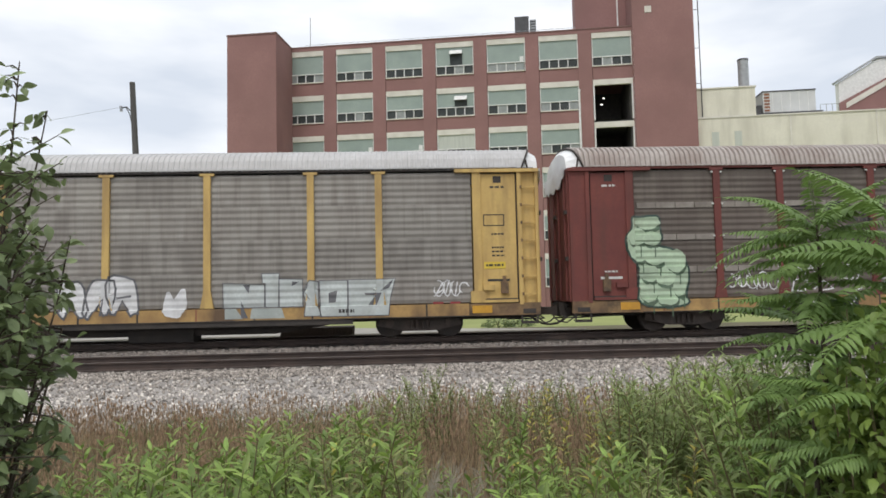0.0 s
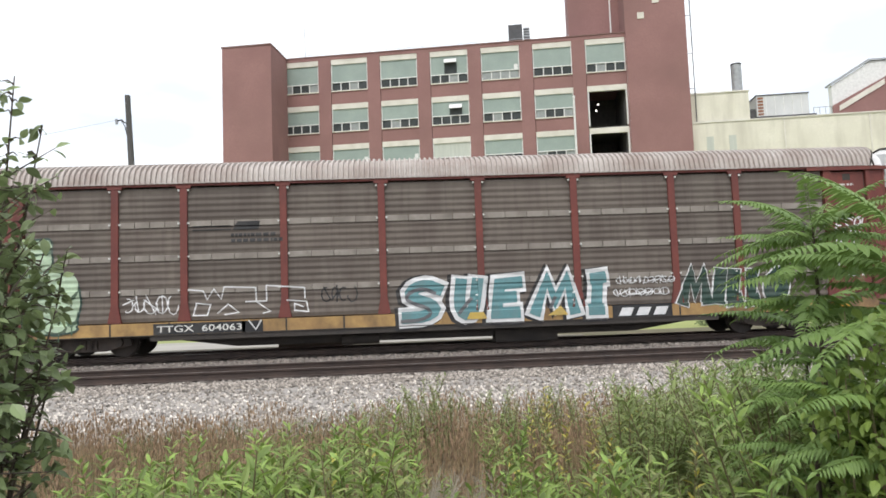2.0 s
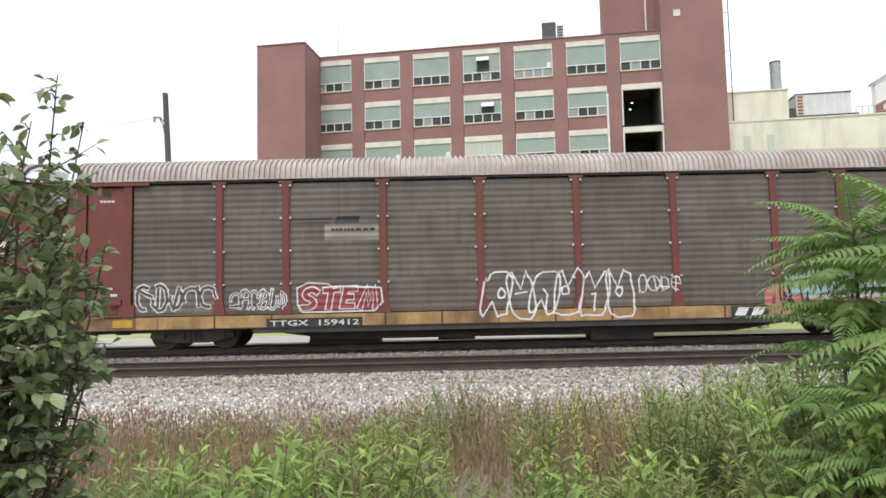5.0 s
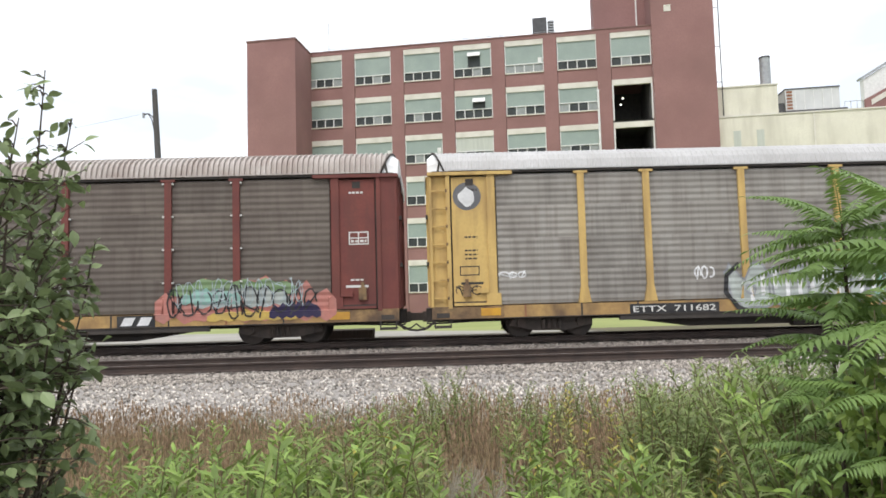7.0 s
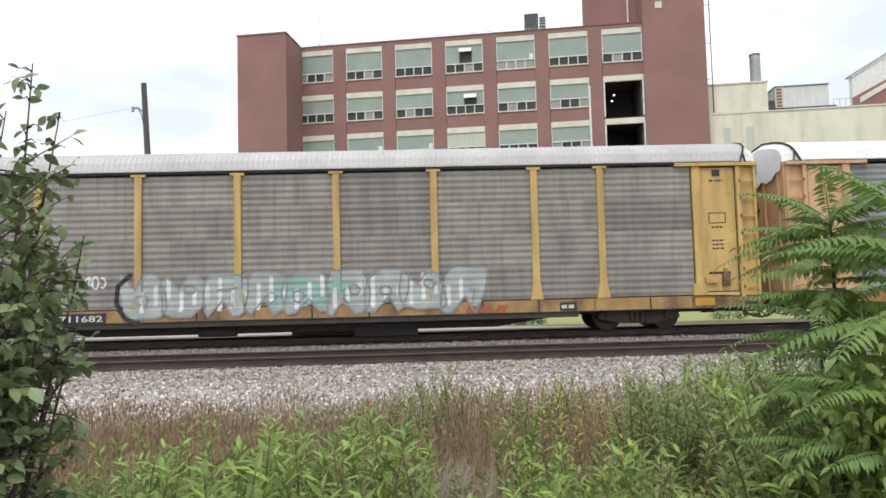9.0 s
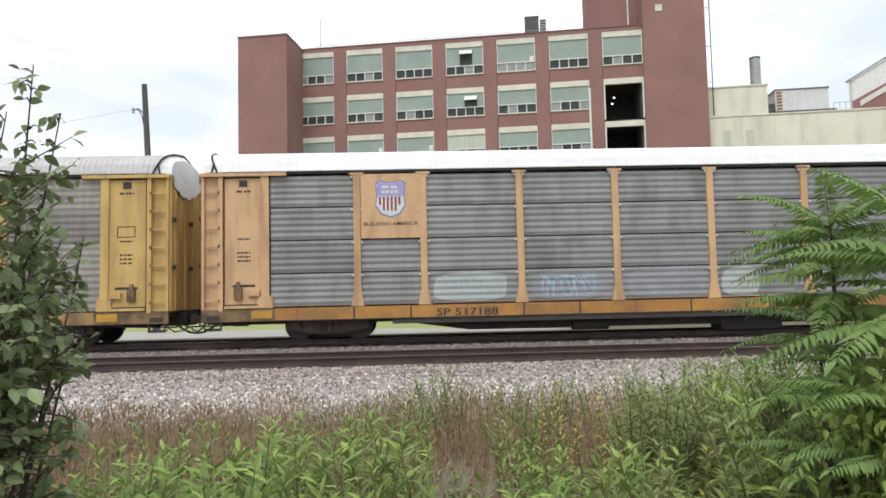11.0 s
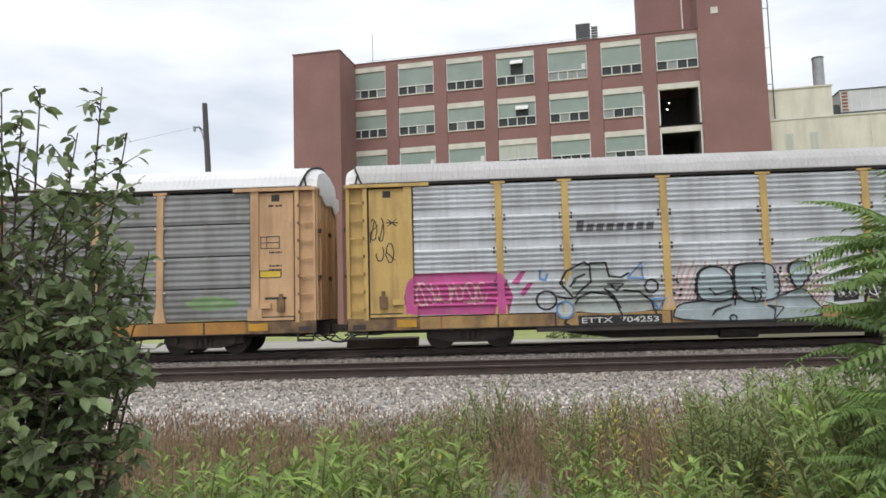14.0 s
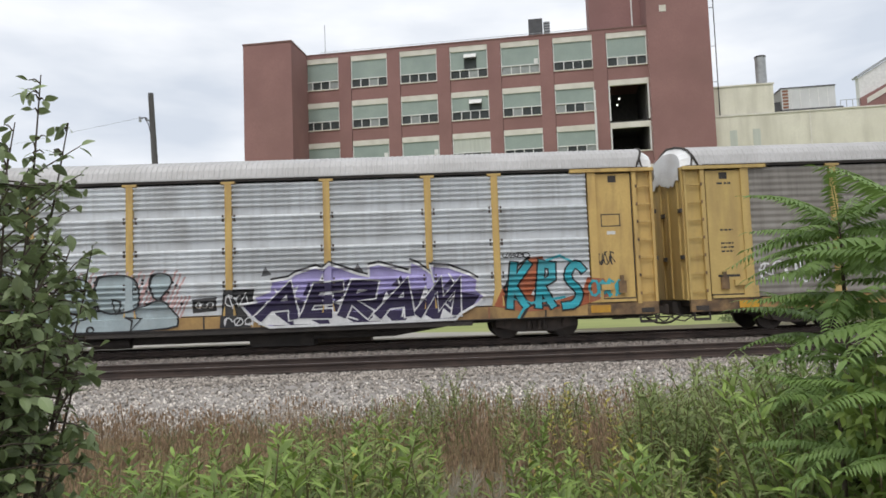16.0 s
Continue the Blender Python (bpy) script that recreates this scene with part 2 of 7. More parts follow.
def build_track(y_near, name_label, half=140.0):
    track = thing("railway_track", name_label, "railway track", "two parallel tracks", pose(0, y_near + 0.755, 0))
    for s in (-0.755, 0.755):
        bm = bmesh.new()
        out = rail_outline()
        a = [bm.verts.new((-half, s + p, z)) for p, z in out]
        b = [bm.verts.new((half, s + p, z)) for p, z in out]
        for i in range(len(out)):
            f = bm.faces.new((a[i], b[i], b[(i + 1) % len(out)], a[(i + 1) % len(out)]))
            f.material_index = 1 if i == 7 else 0
        bm.faces.new(a)
        bm.faces.new(b)
        part("rail", bm, [RAIL_RUST, RAIL_HEAD], track, "rusty steel rail with a worn head")
    bm = bmesh.new()
    bm_box(bm, -0.11, 0.11, -1.3, 1.3, -0.36, -0.175)
    me = mesh_of("sleeper", bm, TIE)
    rest = bmesh.new()
    for i in range(-150, 151):
        x = i * 0.52 + random.uniform(-0.03, 0.03)
        if abs(x) < 24:
            ob = part("sleeper", me, TIE, track)
            ob.matrix_basis = pose(x, random.uniform(-0.05, 0.05), random.uniform(-0.012, 0.008), 0, 0, random.uniform(-1, 1))
        else:
            bm_box(rest, x - 0.11, x + 0.11, -1.3, 1.3, -0.36, -0.175)
    tagged(part("far_sleepers", rest, TIE, track), kind="stuff")
    return track



def build_yard():
    """A pale concrete apron behind the tracks, and low bushes at its edge."""
    bm = bmesh.new()
    outline = [(-90, 27.0), (7, 27.0), (-3.5, 32.0), (-90, 44.0)]
    lo = [bm.verts.new((x, y, -0.36)) for x, y in outline]
    hi = [bm.verts.new((x, y, -0.24)) for x, y in outline]
    bm.faces.new(hi)
    for i in range(4):
        bm.faces.new((lo[i], lo[(i + 1) % 4], hi[(i + 1) % 4], hi[i]))
    solid("concrete_apron", bm, CONCRETE, "pale concrete apron beyond the tracks", "pavement", "structure")


def build_sleeper_stack():
    """Old sleepers piled beyond the train."""
    r = random.Random(17)
    bm = bmesh.new()
    bm_box(bm, -1.28, 1.28, -0.12, 0.12, 0, 0.18)
    me = mesh_of("sleeper", bm, TIE)
    stack = thing("sleeper_stack", "low stack of dark old timber sleepers beyond the tracks", "timber stack", at=pose(-3.45, 25.2, -0.39))
    for row in range(3):
        for k in range(5):
            part("sleeper", me, TIE, stack).matrix_basis = pose(r.uniform(-0.08, 0.08), -0.54 + 0.27 * k, 0.183 * row, 0, 0, r.uniform(-0.8, 0.8))


build_ground()
build_yard()
build_sleeper_stack()
build_ballast_bed()
build_track(14.65, "near railway track of rusty rails on dark timber sleepers")
build_track(20.65, "railway track under the freight train, rusty rails on sleepers")


# ---- factory ----
FACTORY = pose(-11.31, 63.34, 0, 0, 0, -9.66)
PITCH, WIN = 4.715, 3.52
ROWS = [(21.22, 24.33), (17.34, 20.03), (13.48, 16.17), (9.62, 12.31), (5.76, 8.45), (1.6, 4.59)]


def build_factory():
    hall = thing("factory_building", "five-storey red brick factory with wide green-paned windows", "building", at=FACTORY)
    T = 0.4
    # front wall: piers and spandrels
    for i in range(8):
        x0 = -0.35 if i == 0 else i * PITCH - (PITCH - WIN)
        x1 = i * PITCH if i < 7 else 31.9
        if i == 0:
            x0, x1 = -0.35, 0.04
        part("pier", boxes((x0, x1, 0, T, -0.4, 24.33)), BRICK, hall)
    for i in range(7):
        zs = [24.33] + [z for r in ROWS for z in reversed(r)][1:] + [-0.4]
        for z1, z0 in zip(zs[1::2], zs[2::2]):
            if i == 6 and 17.0 < z1 < 18.0:
                continue
            part("spandrel", boxes((i * PITCH + 0.04, i * PITCH + WIN, 0.06, T, z0, z1)), BRICK, hall)
    part("parapet", boxes((-0.35, 31.9, 0, T, 24.33, 24.68)), BRICK, hall)
    part("body", boxes((-4.1, 37.1, 6.0, 22, -0.4, 24.4), ), BRICK, hall)
    part("roof", boxes((-0.35, 31.9, T, 6.0, 24.2, 24.42)), GALV, hall)
    for i in range(7):
        for j, (z0, z1) in enumerate(ROWS):
            build_window(hall, i * PITCH + 0.04, i * PITCH + WIN, z0, z1, i, j)
    # stair tower and lift tower
    part("stair_tower", boxes((-4.1, 0.45, -4.1, 6.0, -0.4, 24.6)), BRICK, hall)
    part("stair_tower_coping", boxes((-4.16, 0.51, -4.16, 6.0, 24.6, 24.72)), COPING, hall)
    part("parapet_coping", boxes((0.51, 31.88, -0.06, 0.5, 24.68, 24.76)), COPING, hall)
    part("lift_tower", boxes((31.9, 37.15, -0.25, 6.0, -0.4, 33.0)), BRICK, hall)
    part("penthouse", boxes((27.2, 31.9, 3.0, 6.0, 24.4, 32.0)), BRICK, hall)
    part("penthouse_flashing", boxes((27.15, 31.9, 2.88, 2.99, 24.4, 24.75)), LINTEL, hall)
    bm = bmesh.new()
    bm_tube(bm, [(29.6, 1.6, 24.4), (29.6, 1.6, 25.3)], 0.22, 10)
    part("roof_ventilator", bm, DARK_METAL, hall)
    part("penthouse_downpipe", boxes((31.05, 31.17, 2.9, 3.0, 24.4, 32.0)), WHITE, hall)
    for x, z in ((33.0, 25.75), (34.35, 27.1)):
        part("wall_vent", boxes((x, x + 0.58, -0.3, -0.25, z, z + 0.08), (x, x + 0.58, -0.3, -0.25, z + 0.5, z + 0.58), (x, x + 0.1, -0.3, -0.25, z + 0.08, z + 0.5), (x + 0.48, x + 0.58, -0.3, -0.25, z + 0.08, z + 0.5), (x + 0.1, x + 0.48, -0.27, -0.25, z + 0.08, z + 0.5)), LINTEL, hall)
    # dark rooms behind the two open bays, with lamps and posts showing
    for z0, z1 in ((16.4, 20.03), (13.48, 16.1)):
        part("room", boxes((6 * PITCH - 0.4, 31.6, 5.9, 5.99, z0 - 0.1, z1 + 0.3)), INSIDE, hall)
        part("room_floor", boxes((6 * PITCH - 3, 31.8, 0.42, 5.9, z0 - 0.3, z0 - 0.05)), INSIDE, hall)
        part("room_wall", boxes((31.6, 31.88, 0.42, 5.9, z0 - 0.05, z1 + 0.4)), INSIDE, hall)
        part("room_wall", boxes((6 * PITCH - 0.6, 6 * PITCH - 0.4, 0.42, 5.9, z0 - 0.05, z1 + 0.4)), INSIDE, hall)
    for x, y, z in ((29.5, 3.0, 19.1), (29.2, 2.2, 18.3)):
        part("ceiling_lamp", boxes((x, x + 0.16, y, y + 0.16, z, z + 0.1)), LAMP, hall)
    bm = bmesh.new()
    bm_tube(bm, [(31.95, -0.02, -0.3), (31.95, -0.02, 24.3)], 0.06, 6)
    part("downpipe", bm, WHITE, hall)
    # roof fittings
    bm = bmesh.new()
    bm_tube(bm, [(1.0, 4.0, 24.4), (1.0, 4.0, 29.3)], 0.035, 6)
    part("antenna", bm, GALV, hall)
    bm = bmesh.new()
    bm_tube(bm, [(-0.56, -2, 24.7), (-0.56, -2, 25.5)], 0.05, 6)
    bm_tube(bm, [(-0.56, -2, 25.3), (-0.56, -2, 25.55)], 0.13, 8)
    part("roof_vent", bm, GALV, hall)
    part("rooftop_unit", boxes((21.5, 22.85, 3.6, 4.8, 24.4, 27.75)), DARK_METAL, hall)
    bm = bmesh.new()
    for k in range(5):
        bm_box(bm, 22.95, 23.55, 3.8, 4.6, 26.3 + k * 0.26, 26.42 + k * 0.26)
    bm_box(bm, 23.0, 23.5, 3.9, 4.5, 24.4, 26.3)
    part("rooftop_fan_stack", bm, GALV, hall)
    bm = bmesh.new()
    for k in range(16):
        bm_tube(bm, [(1.5 + k * 1.7, 1.0, 24.4), (1.5 + k * 1.7, 1.0, 25.3)], 0.02, 5)
    bm_tube(bm, [(1.5, 1.0, 25.3), (27.0, 1.0, 25.3)], 0.02, 5)
    part("roof_railing", bm, GALV, hall)
    bm = bmesh.new()
    bm_tube(bm, [(37.75, 0.5, 16.2), (37.75, 0.5, 33.5)], 0.045, 6)
    for z in (19.3, 22.5, 26.0):
        bm_tube(bm, [(37.15, 0.5, z), (37.75, 0.5, z)], 0.03, 5)
    part("mast", bm, DARK_METAL, hall)


def build_wing():
    wing = thing("factory_wing", "cream rendered factory wing with flat roof beside the brick block", "building", at=FACTORY)
    part("upper_block", boxes((37.17, 42.3, 0.6, 12, 16.2, 18.75)), CREAM, wing)
    part("upper_coping", boxes((37.17, 42.38, 0.52, 12, 18.75, 18.87)), LINTEL, wing)
    part("long_block", boxes((37.17, 110, 0.5, 12, -0.4, 16.1)), CREAM, wing)
    part("long_coping", boxes((42.0, 110, 0.42, 12, 16.1, 16.22)), LINTEL, wing)
    part("band_course", boxes((37.17, 42.0, 0.44, 0.5, 16.1, 16.26)), LINTEL, wing)
    for x in (38.38, 40.29):
        w = part("blind_window", boxes((x, x + 0.75, 0.46, 0.5, 12.6, 14.93)), CREAM, wing)
        part("panel", boxes((x + 0.07, x + 0.68, 0.44, 0.46, 12.7, 14.86)), PALE_PANEL, w)
    bm = bmesh.new()
    for k in range(9):
        bm_box(bm, 45 + 7 * k, 45.12 + 7 * k, 0.44, 0.5, -0.4, 16.1)
    part("wall_joint", bm, LINTEL, wing)
    # flue stack with a dark rim
    bm = bmesh.new()
    bm_tube(bm, [(41.8, 1.9, 18.8), (41.8, 1.9, 21.55)], 0.45, 20)
    flue = solid("flue", bm, GALV, "round galvanised steel flue stack on the cream roof", "chimney", at=FACTORY, smooth=False)
    bm = bmesh.new()
    bm_tube(bm, [(41.8, 1.9, 21.55), (41.8, 1.9, 21.67)], 0.48, 20)
    part("rim", bm, DARK_METAL, flue)
    # air handler on skids
    unit = thing("air_handler", "long pale grey rooftop air handler on skids", "air handler", at=FACTORY)
    part("casing", boxes((43.4, 47.85, 2.0, 4.0, 16.72, 18.6)), PALE_ENAMEL, unit)
    part("lid", boxes((43.35, 47.9, 1.95, 4.05, 18.6, 18.7)), DARK_METAL, unit)
    for k in range(5):
        part("panel_rib", boxes((44.2 + 0.75 * k, 44.24 + 0.75 * k, 1.97, 2.0, 16.72, 18.6)), WHITE, unit)
    for k in range(6):
        part("coil_guard", boxes((43.5, 43.95, 1.96, 2.0, 16.85 + 0.29 * k, 17.02 + 0.29 * k)), RUSTY, unit)
    part("skid", boxes((43.3, 48.4, 1.9, 2.1, 16.22, 16.72)), DARK_METAL, unit)
    part("skid", boxes((43.3, 48.4, 3.8, 4.0, 16.22, 16.72)), DARK_METAL, unit)
    part("intake_hood", boxes((42.85, 43.35, 2.2, 3.4, 16.22, 17.5)), DARK_METAL, unit)
    bm = bmesh.new()
    for k in range(4):
        bm_tube(bm, [(48.3 + 0.5 * k, 2.2, 16.2), (48.3 + 0.5 * k, 2.2, 17.3)], 0.03, 5)
    bm_tube(bm, [(48.3, 2.2, 17.3), (49.8, 2.2, 17.3)], 0.03, 5)
    part("guard_rail", bm, GALV, unit)


def build_far_mill():
    far = thing("far_factory", "distant red brick mill with a white sloping upper storey", "building", at=FACTORY)
    bm = bmesh.new()
    bm_prism(bm, [(62.4, -0.4), (100, -0.4), (100, 29.9), (67.2, 29.9), (62.4, 27.1)], 30, 31)
    part("white_wall", bm, WHITE, far)
    bm = bmesh.new()
    bm_prism(bm, [(62.3, -0.4), (101, -0.4), (101, 28.9), (69.3, 28.0), (62.3, 24.4)], 29.6, 30)
    part("brick_wall", bm, BRICK, far)
    bm = bmesh.new()
    bm_prism(bm, [(62.2, 27.05), (67.1, 29.95), (100, 29.95), (100, 30.2), (67.0, 30.2), (62.1, 27.3)], 29.8, 31.2)
    part("roof_edge", bm, GALV, far)
    bm = bmesh.new()
    bm_prism(bm, [(63.0, 23.6), (68.6, 26.7), (68.6, 27.4), (63.0, 24.3)], 29.5, 29.6)
    part("pale_band", bm, LINTEL, far)
    for k in range(4):
        part("window", boxes((68.9 + 3.2 * k, 70.5 + 3.2 * k, 29.52, 29.6, 23.5, 26.5)), GREEN_PANEL, far)
    part("vent_box", boxes((70.4, 72.6, 29.9, 31.2, 30.2, 32.0)), GALV, far)


def build_pole():
    pole = thing("utility_pole", "leaning weathered wooden utility pole behind the tracks", "utility pole", at=pose(-12.88, 33.4, -0.35, 0, -3.1, 0))
    bm = bmesh.new()
    bm_tube(bm, [(0, 0, -0.5), (0, 0, 6), (0, 0, 12.35)], [0.18, 0.16, 0.13], 12)
    part("shaft", bm, POLE_WOOD, pole)
    bm = bmesh.new()
    bm_tube(bm, [(-0.1, 0, 10.9), (-0.35, 0, 11.15), (-0.6, 0, 11.1)], 0.035, 6)
    bm_tube(bm, [(-0.1, 0, 10.2), (-0.2, 0, 10.8), (-0.35, 0, 11.1)], 0.025, 6)
    part("bracket", bm, DARK_METAL, pole)
    bm = bmesh.new()
    bm_tube(bm, [(-0.6, 0, 10.95), (-0.6, 0, 11.2)], 0.07, 8)
    part("insulator", bm, GALV, pole)
    bm = bmesh.new()
    pts = [(-0.6 - 30 * k / 12, 4 * k / 12, 11.15 - 2.4 * math.sin(math.pi * k / 24) * 0.5 - 0.6 * k / 12) for k in range(13)]
    bm_tube(bm, pts, 0.007, 4)
    part("wire", bm, GALV, pole)
    lamp = thing("flag_pole", "slim white metal pole before the factory wall", "pole", at=FACTORY @ pose(27.0, -1.0, -0.4))
    bm = bmesh.new()
    bm_tube(bm, [(0, 0, 0), (0, 0, 19.2)], [0.13, 0.09], 10)
    part("shaft", bm, WHITE, lamp)
    bm = bmesh.new()
    bm_tube(bm, [(0, 0, 19.2), (0, 0, 19.32)], 0.12, 10)
    part("cap", bm, WHITE, lamp)


def build_window(hall, x0, x1, z0, z1, i, j):
    w = thing("window", "", "")
    w.parent = hall
    w.matrix_basis = pose(x0, 0, z0)
    W, H = x1 - x0, z1 - z0
    lint = 0.5
    part("lintel", boxes((0, W, 0.03, 0.3, H - lint, H)), LINTEL, w)
    if (i, j) != (6, 1):
        part("sill", boxes((0, W, -0.03, 0.3, 0, 0.1)), LINTEL, w)
    if i == 6 and j in (1, 2):
        foot = 0.1 if j == 2 else -0.95
        for a in (0, W - 0.12):
            part("jamb", boxes((a, a + 0.12, 0.02, 0.24, foot, H - lint)), WHITE, w)
        return
    part("frame", boxes((0, 0.07, 0.05, 0.2, 0.1, H - lint), (W - 0.07, W, 0.05, 0.2, 0.1, H - lint), (0.07, W - 0.07, 0.05, 0.2, 0.84, 0.92)), WHITE, w)
    glass = PALE_PANEL if (i, j) == (3, 2) else GREEN_PANEL
    part("panel", boxes((0.07, W - 0.07, 0.12, 0.18, 0.92, H - lint)), glass, w)
    if i == 3 and j < 2:
        a = 1.3 if j == 0 else 1.65
        part("opening", boxes((a, a + 1.15, 0.1, 0.12, 0.95, H - lint - 0.25)), DARK_GLASS, w)
        bm = bmesh.new()
        bm_box(bm, 0, 1.15, -0.02, 0.02, -0.62, 0)
        sash = part("open_sash", bm, WHITE, w, "white sash tilted open")
        sash.matrix_basis = pose(a, 0.06, H - lint - 0.28, -42, 0, 0)
    if (i, j) in ((4, 0), (1, 2), (2, 2)):
        part("notice", boxes((W - 0.5, W - 0.15, 0.08, 0.12, 0.95, 1.4)), WHITE, w)
    for k in range(4):
        a = 0.07 + k * (W - 0.14) / 4
        b = a + (W - 0.14) / 4
        light = (i * 7 + j * 5 + k * 3) % 9 in (0, 4) or (i == 4 and j == 0)
        part("pane", boxes((a + 0.04, b - 0.04, 0.13, 0.16, 0.1, 0.84)), GREY_BOARD if light else DARK_GLASS, w)
        if k:
            part("mullion", boxes((a - 0.04, a + 0.04, 0.06, 0.2, 0.1, 0.84)), WHITE, w)


build_factory()
build_wing()
build_far_mill()
build_pole()


# ---- plants ----
LEAF_SHRUB = mat("dark_shrub_leaf", (0.25, 0.31, 0.14), (0.175, 0.225, 0.105), 0.48, scale=2, fine=20, bump=0.05, island=0.45, two_sided_light=0.3)
LEAF_SUMAC = mat("sumac_leaf", (0.195, 0.295, 0.075), (0.135, 0.215, 0.058), 0.55, scale=2, fine=20, bump=0.05, island=0.35, two_sided_light=0.3)
LEAF_BRIGHT = mat("bright_weed_leaf", (0.285, 0.38, 0.09), (0.19, 0.29, 0.065), 0.55, scale=1.2, fine=20, bump=0.05, island=0.4, two_sided_light=0.3)
LEAF_DULL = mat("dull_weed_leaf", (0.3, 0.335, 0.115), (0.215, 0.25, 0.085), 0.6, scale=1.2, fine=20, bump=0.05, island=0.4, two_sided_light=0.3)
LEAF_WISPY = mat("soft_green_leaf", (0.28, 0.335, 0.12), (0.2, 0.255, 0.085), 0.6, scale=1.2, fine=20, bump=0.05, island=0.35, two_sided_light=0.3)
LEAF_LIME = mat("lime_vine_leaf", (0.21, 0.285, 0.06), (0.15, 0.22, 0.045), 0.55, scale=2, fine=20, bump=0.05, island=0.3, two_sided_light=0.35)
LEAF_YELLOW = mat("yellowed_leaf", (0.52, 0.47, 0.09), (0.4, 0.34, 0.08), 0.6, scale=2, fine=20, bump=0.05, two_sided_light=0.3)
STEM = mat("green_brown_stem", (0.16, 0.165, 0.07), (0.16, 0.11, 0.065), 0.8)
TWIG = mat("brown_bark", (0.1, 0.075, 0.055), (0.06, 0.045, 0.035), 0.9)
DRY_GRASS = mat("dry_brown_grass", (0.41, 0.31, 0.185), (0.3, 0.215, 0.13), 0.85, scale=0.6, fine=5, bump=0, island=0.45, two_sided_light=0.25)
SEED_HEAD = mat("reddish_seed_head", (0.36, 0.25, 0.155), (0.27, 0.18, 0.115), 0.9, scale=0.6, fine=5, bump=0, island=0.4, two_sided_light=0.2)
GREEN_GRASS = mat("green_grass_blade", (0.15, 0.2, 0.06), (0.1, 0.14, 0.045), 0.75, scale=0.6, fine=5, bump=0, island=0.4, two_sided_light=0.3)
PALE_TWIG = mat("bleached_dead_stem", (0.42, 0.37, 0.3), (0.3, 0.26, 0.21), 0.9)

rng = np.random.default_rng(11)


class Batch:
    """Many small shapes joined into one mesh."""

    def __init__(self):
        self.v, self.f, self.n = [], [], 0

    def add(self, verts, faces, m=None):
        v = np.asarray(verts, float)
        if m is not None:
            m = np.asarray(m)
            v = v @ m[:3, :3].T + m[:3, 3]
        self.v.append(v)
        self.f += [tuple(i + self.n for i in q) for q in faces]
        self.n += len(v)

    def mesh(self, name, material):
        me = bpy.data.meshes.new(name)
        me.from_pydata(np.concatenate(self.v).tolist(), [], self.f)
        me.materials.append(material)
        me.update()
        return me


def leaf_shape(length, width, bend=0.25, fold=0.25, wide_at=0.4, steps=4):
    """A leaf from the origin along +x, folded on its midrib, drooping to its tip."""
    v, f = [], []
    for k in range(steps + 1):
        t = k / steps
        w = width * 0.5 * (math.sin(math.pi * t ** (math.log(0.5) / math.log(wide_at))) if 0 < k < steps else 0.04)
        x, z = length * t, -bend * length * t * t
        v += [(x, -w, z + fold * w), (x, 0, z), (x, w, z + fold * w)]
    for k in range(steps):
        a = 3 * k
        f += [(a, a + 3, a + 4, a + 1), (a + 1, a + 4, a + 5, a + 2)]
    return v, f


def blade_shape(height, width, lean):
    v, f = [], []
    for k in range(4):
        t = k / 3
        w = width * (1 - t * 0.9) * 0.5
        v += [(lean * t * t, -w, height * t), (lean * t * t, w, height * t)]
    for k in range(3):
        f.append((2 * k, 2 * k + 1, 2 * k + 3, 2 * k + 2))
    return v, f


def tube_shape(points, radii, sides=5):
    bm = bmesh.new()
    bm_tube(bm, points, radii, sides)
    bm.verts.index_update()
    v = [tuple(q.co) for q in bm.verts]
    f = [tuple(q.index for q in p.verts) for p in bm.faces]
    bm.free()
    return v, f


def frame_at(p, way, roll=0.0, size=1.0):
    """A pose whose x axis runs along way."""
    x = Vector(way).normalized()
    s = Vector((0, 0, 1)).cross(x)
    s = s.normalized() if s.length > 1e-3 else Vector((0, 1, 0))
    m = Matrix((x, s, x.cross(s))).transposed().to_4x4() @ pose(0, 0, 0, roll, 0, 0)
    return Matrix.Translation(p) @ m @ Matrix.Scale(size, 4)


def ground_at(x, y):
    return ground_height(y) + (0.1 * noise.noise(Vector((x * 0.3, y * 0.3, 0))) if y < 11 else 0)


def spot(az, r):
    """A place on the ground, by its bearing to the left of straight across and its range."""
    return -r * math.sin(radians(az)), r * math.cos(radians(az))


# weeds: an upright stem with lance-shaped leaves
def weed_meshes(height, leaf_len, leaf_wide, count, material, seed, spread=1.0):
    r = random.Random(seed)
    stems, leaves = Batch(), Batch()
    for b in range(r.choice((1, 2, 3))):
        lean = (r.uniform(-0.18, 0.18) * height * spread, r.uniform(-0.18, 0.18) * height * spread)
        h = height * r.uniform(0.75, 1.0) if b else height
        at = lambda t: Vector((lean[0] * t * t, lean[1] * t * t, h * t))
        stems.add(*tube_shape([at(k / 4) for k in range(5)], [0.006, 0.006, 0.005, 0.004, 0.002], 4))
        for k in range(count):
            t = 0.12 + 0.88 * (k + r.random()) / count
            a = k * 2.4 + r.uniform(-0.4, 0.4)
            up = r.uniform(0.15, 0.9) + 0.5 * t
            way = (math.cos(a), math.sin(a), up)
            size = (1.0 - 0.45 * t) * r.uniform(0.75, 1.25)
            leaves.add(*leaf_shape(leaf_len, leaf_wide, r.uniform(0.1, 0.5), 0.3, 0.42, 3), frame_at(at(t), way, r.uniform(-35, 35), size))
    return stems.mesh("stem", STEM), leaves.mesh("leaves", material)


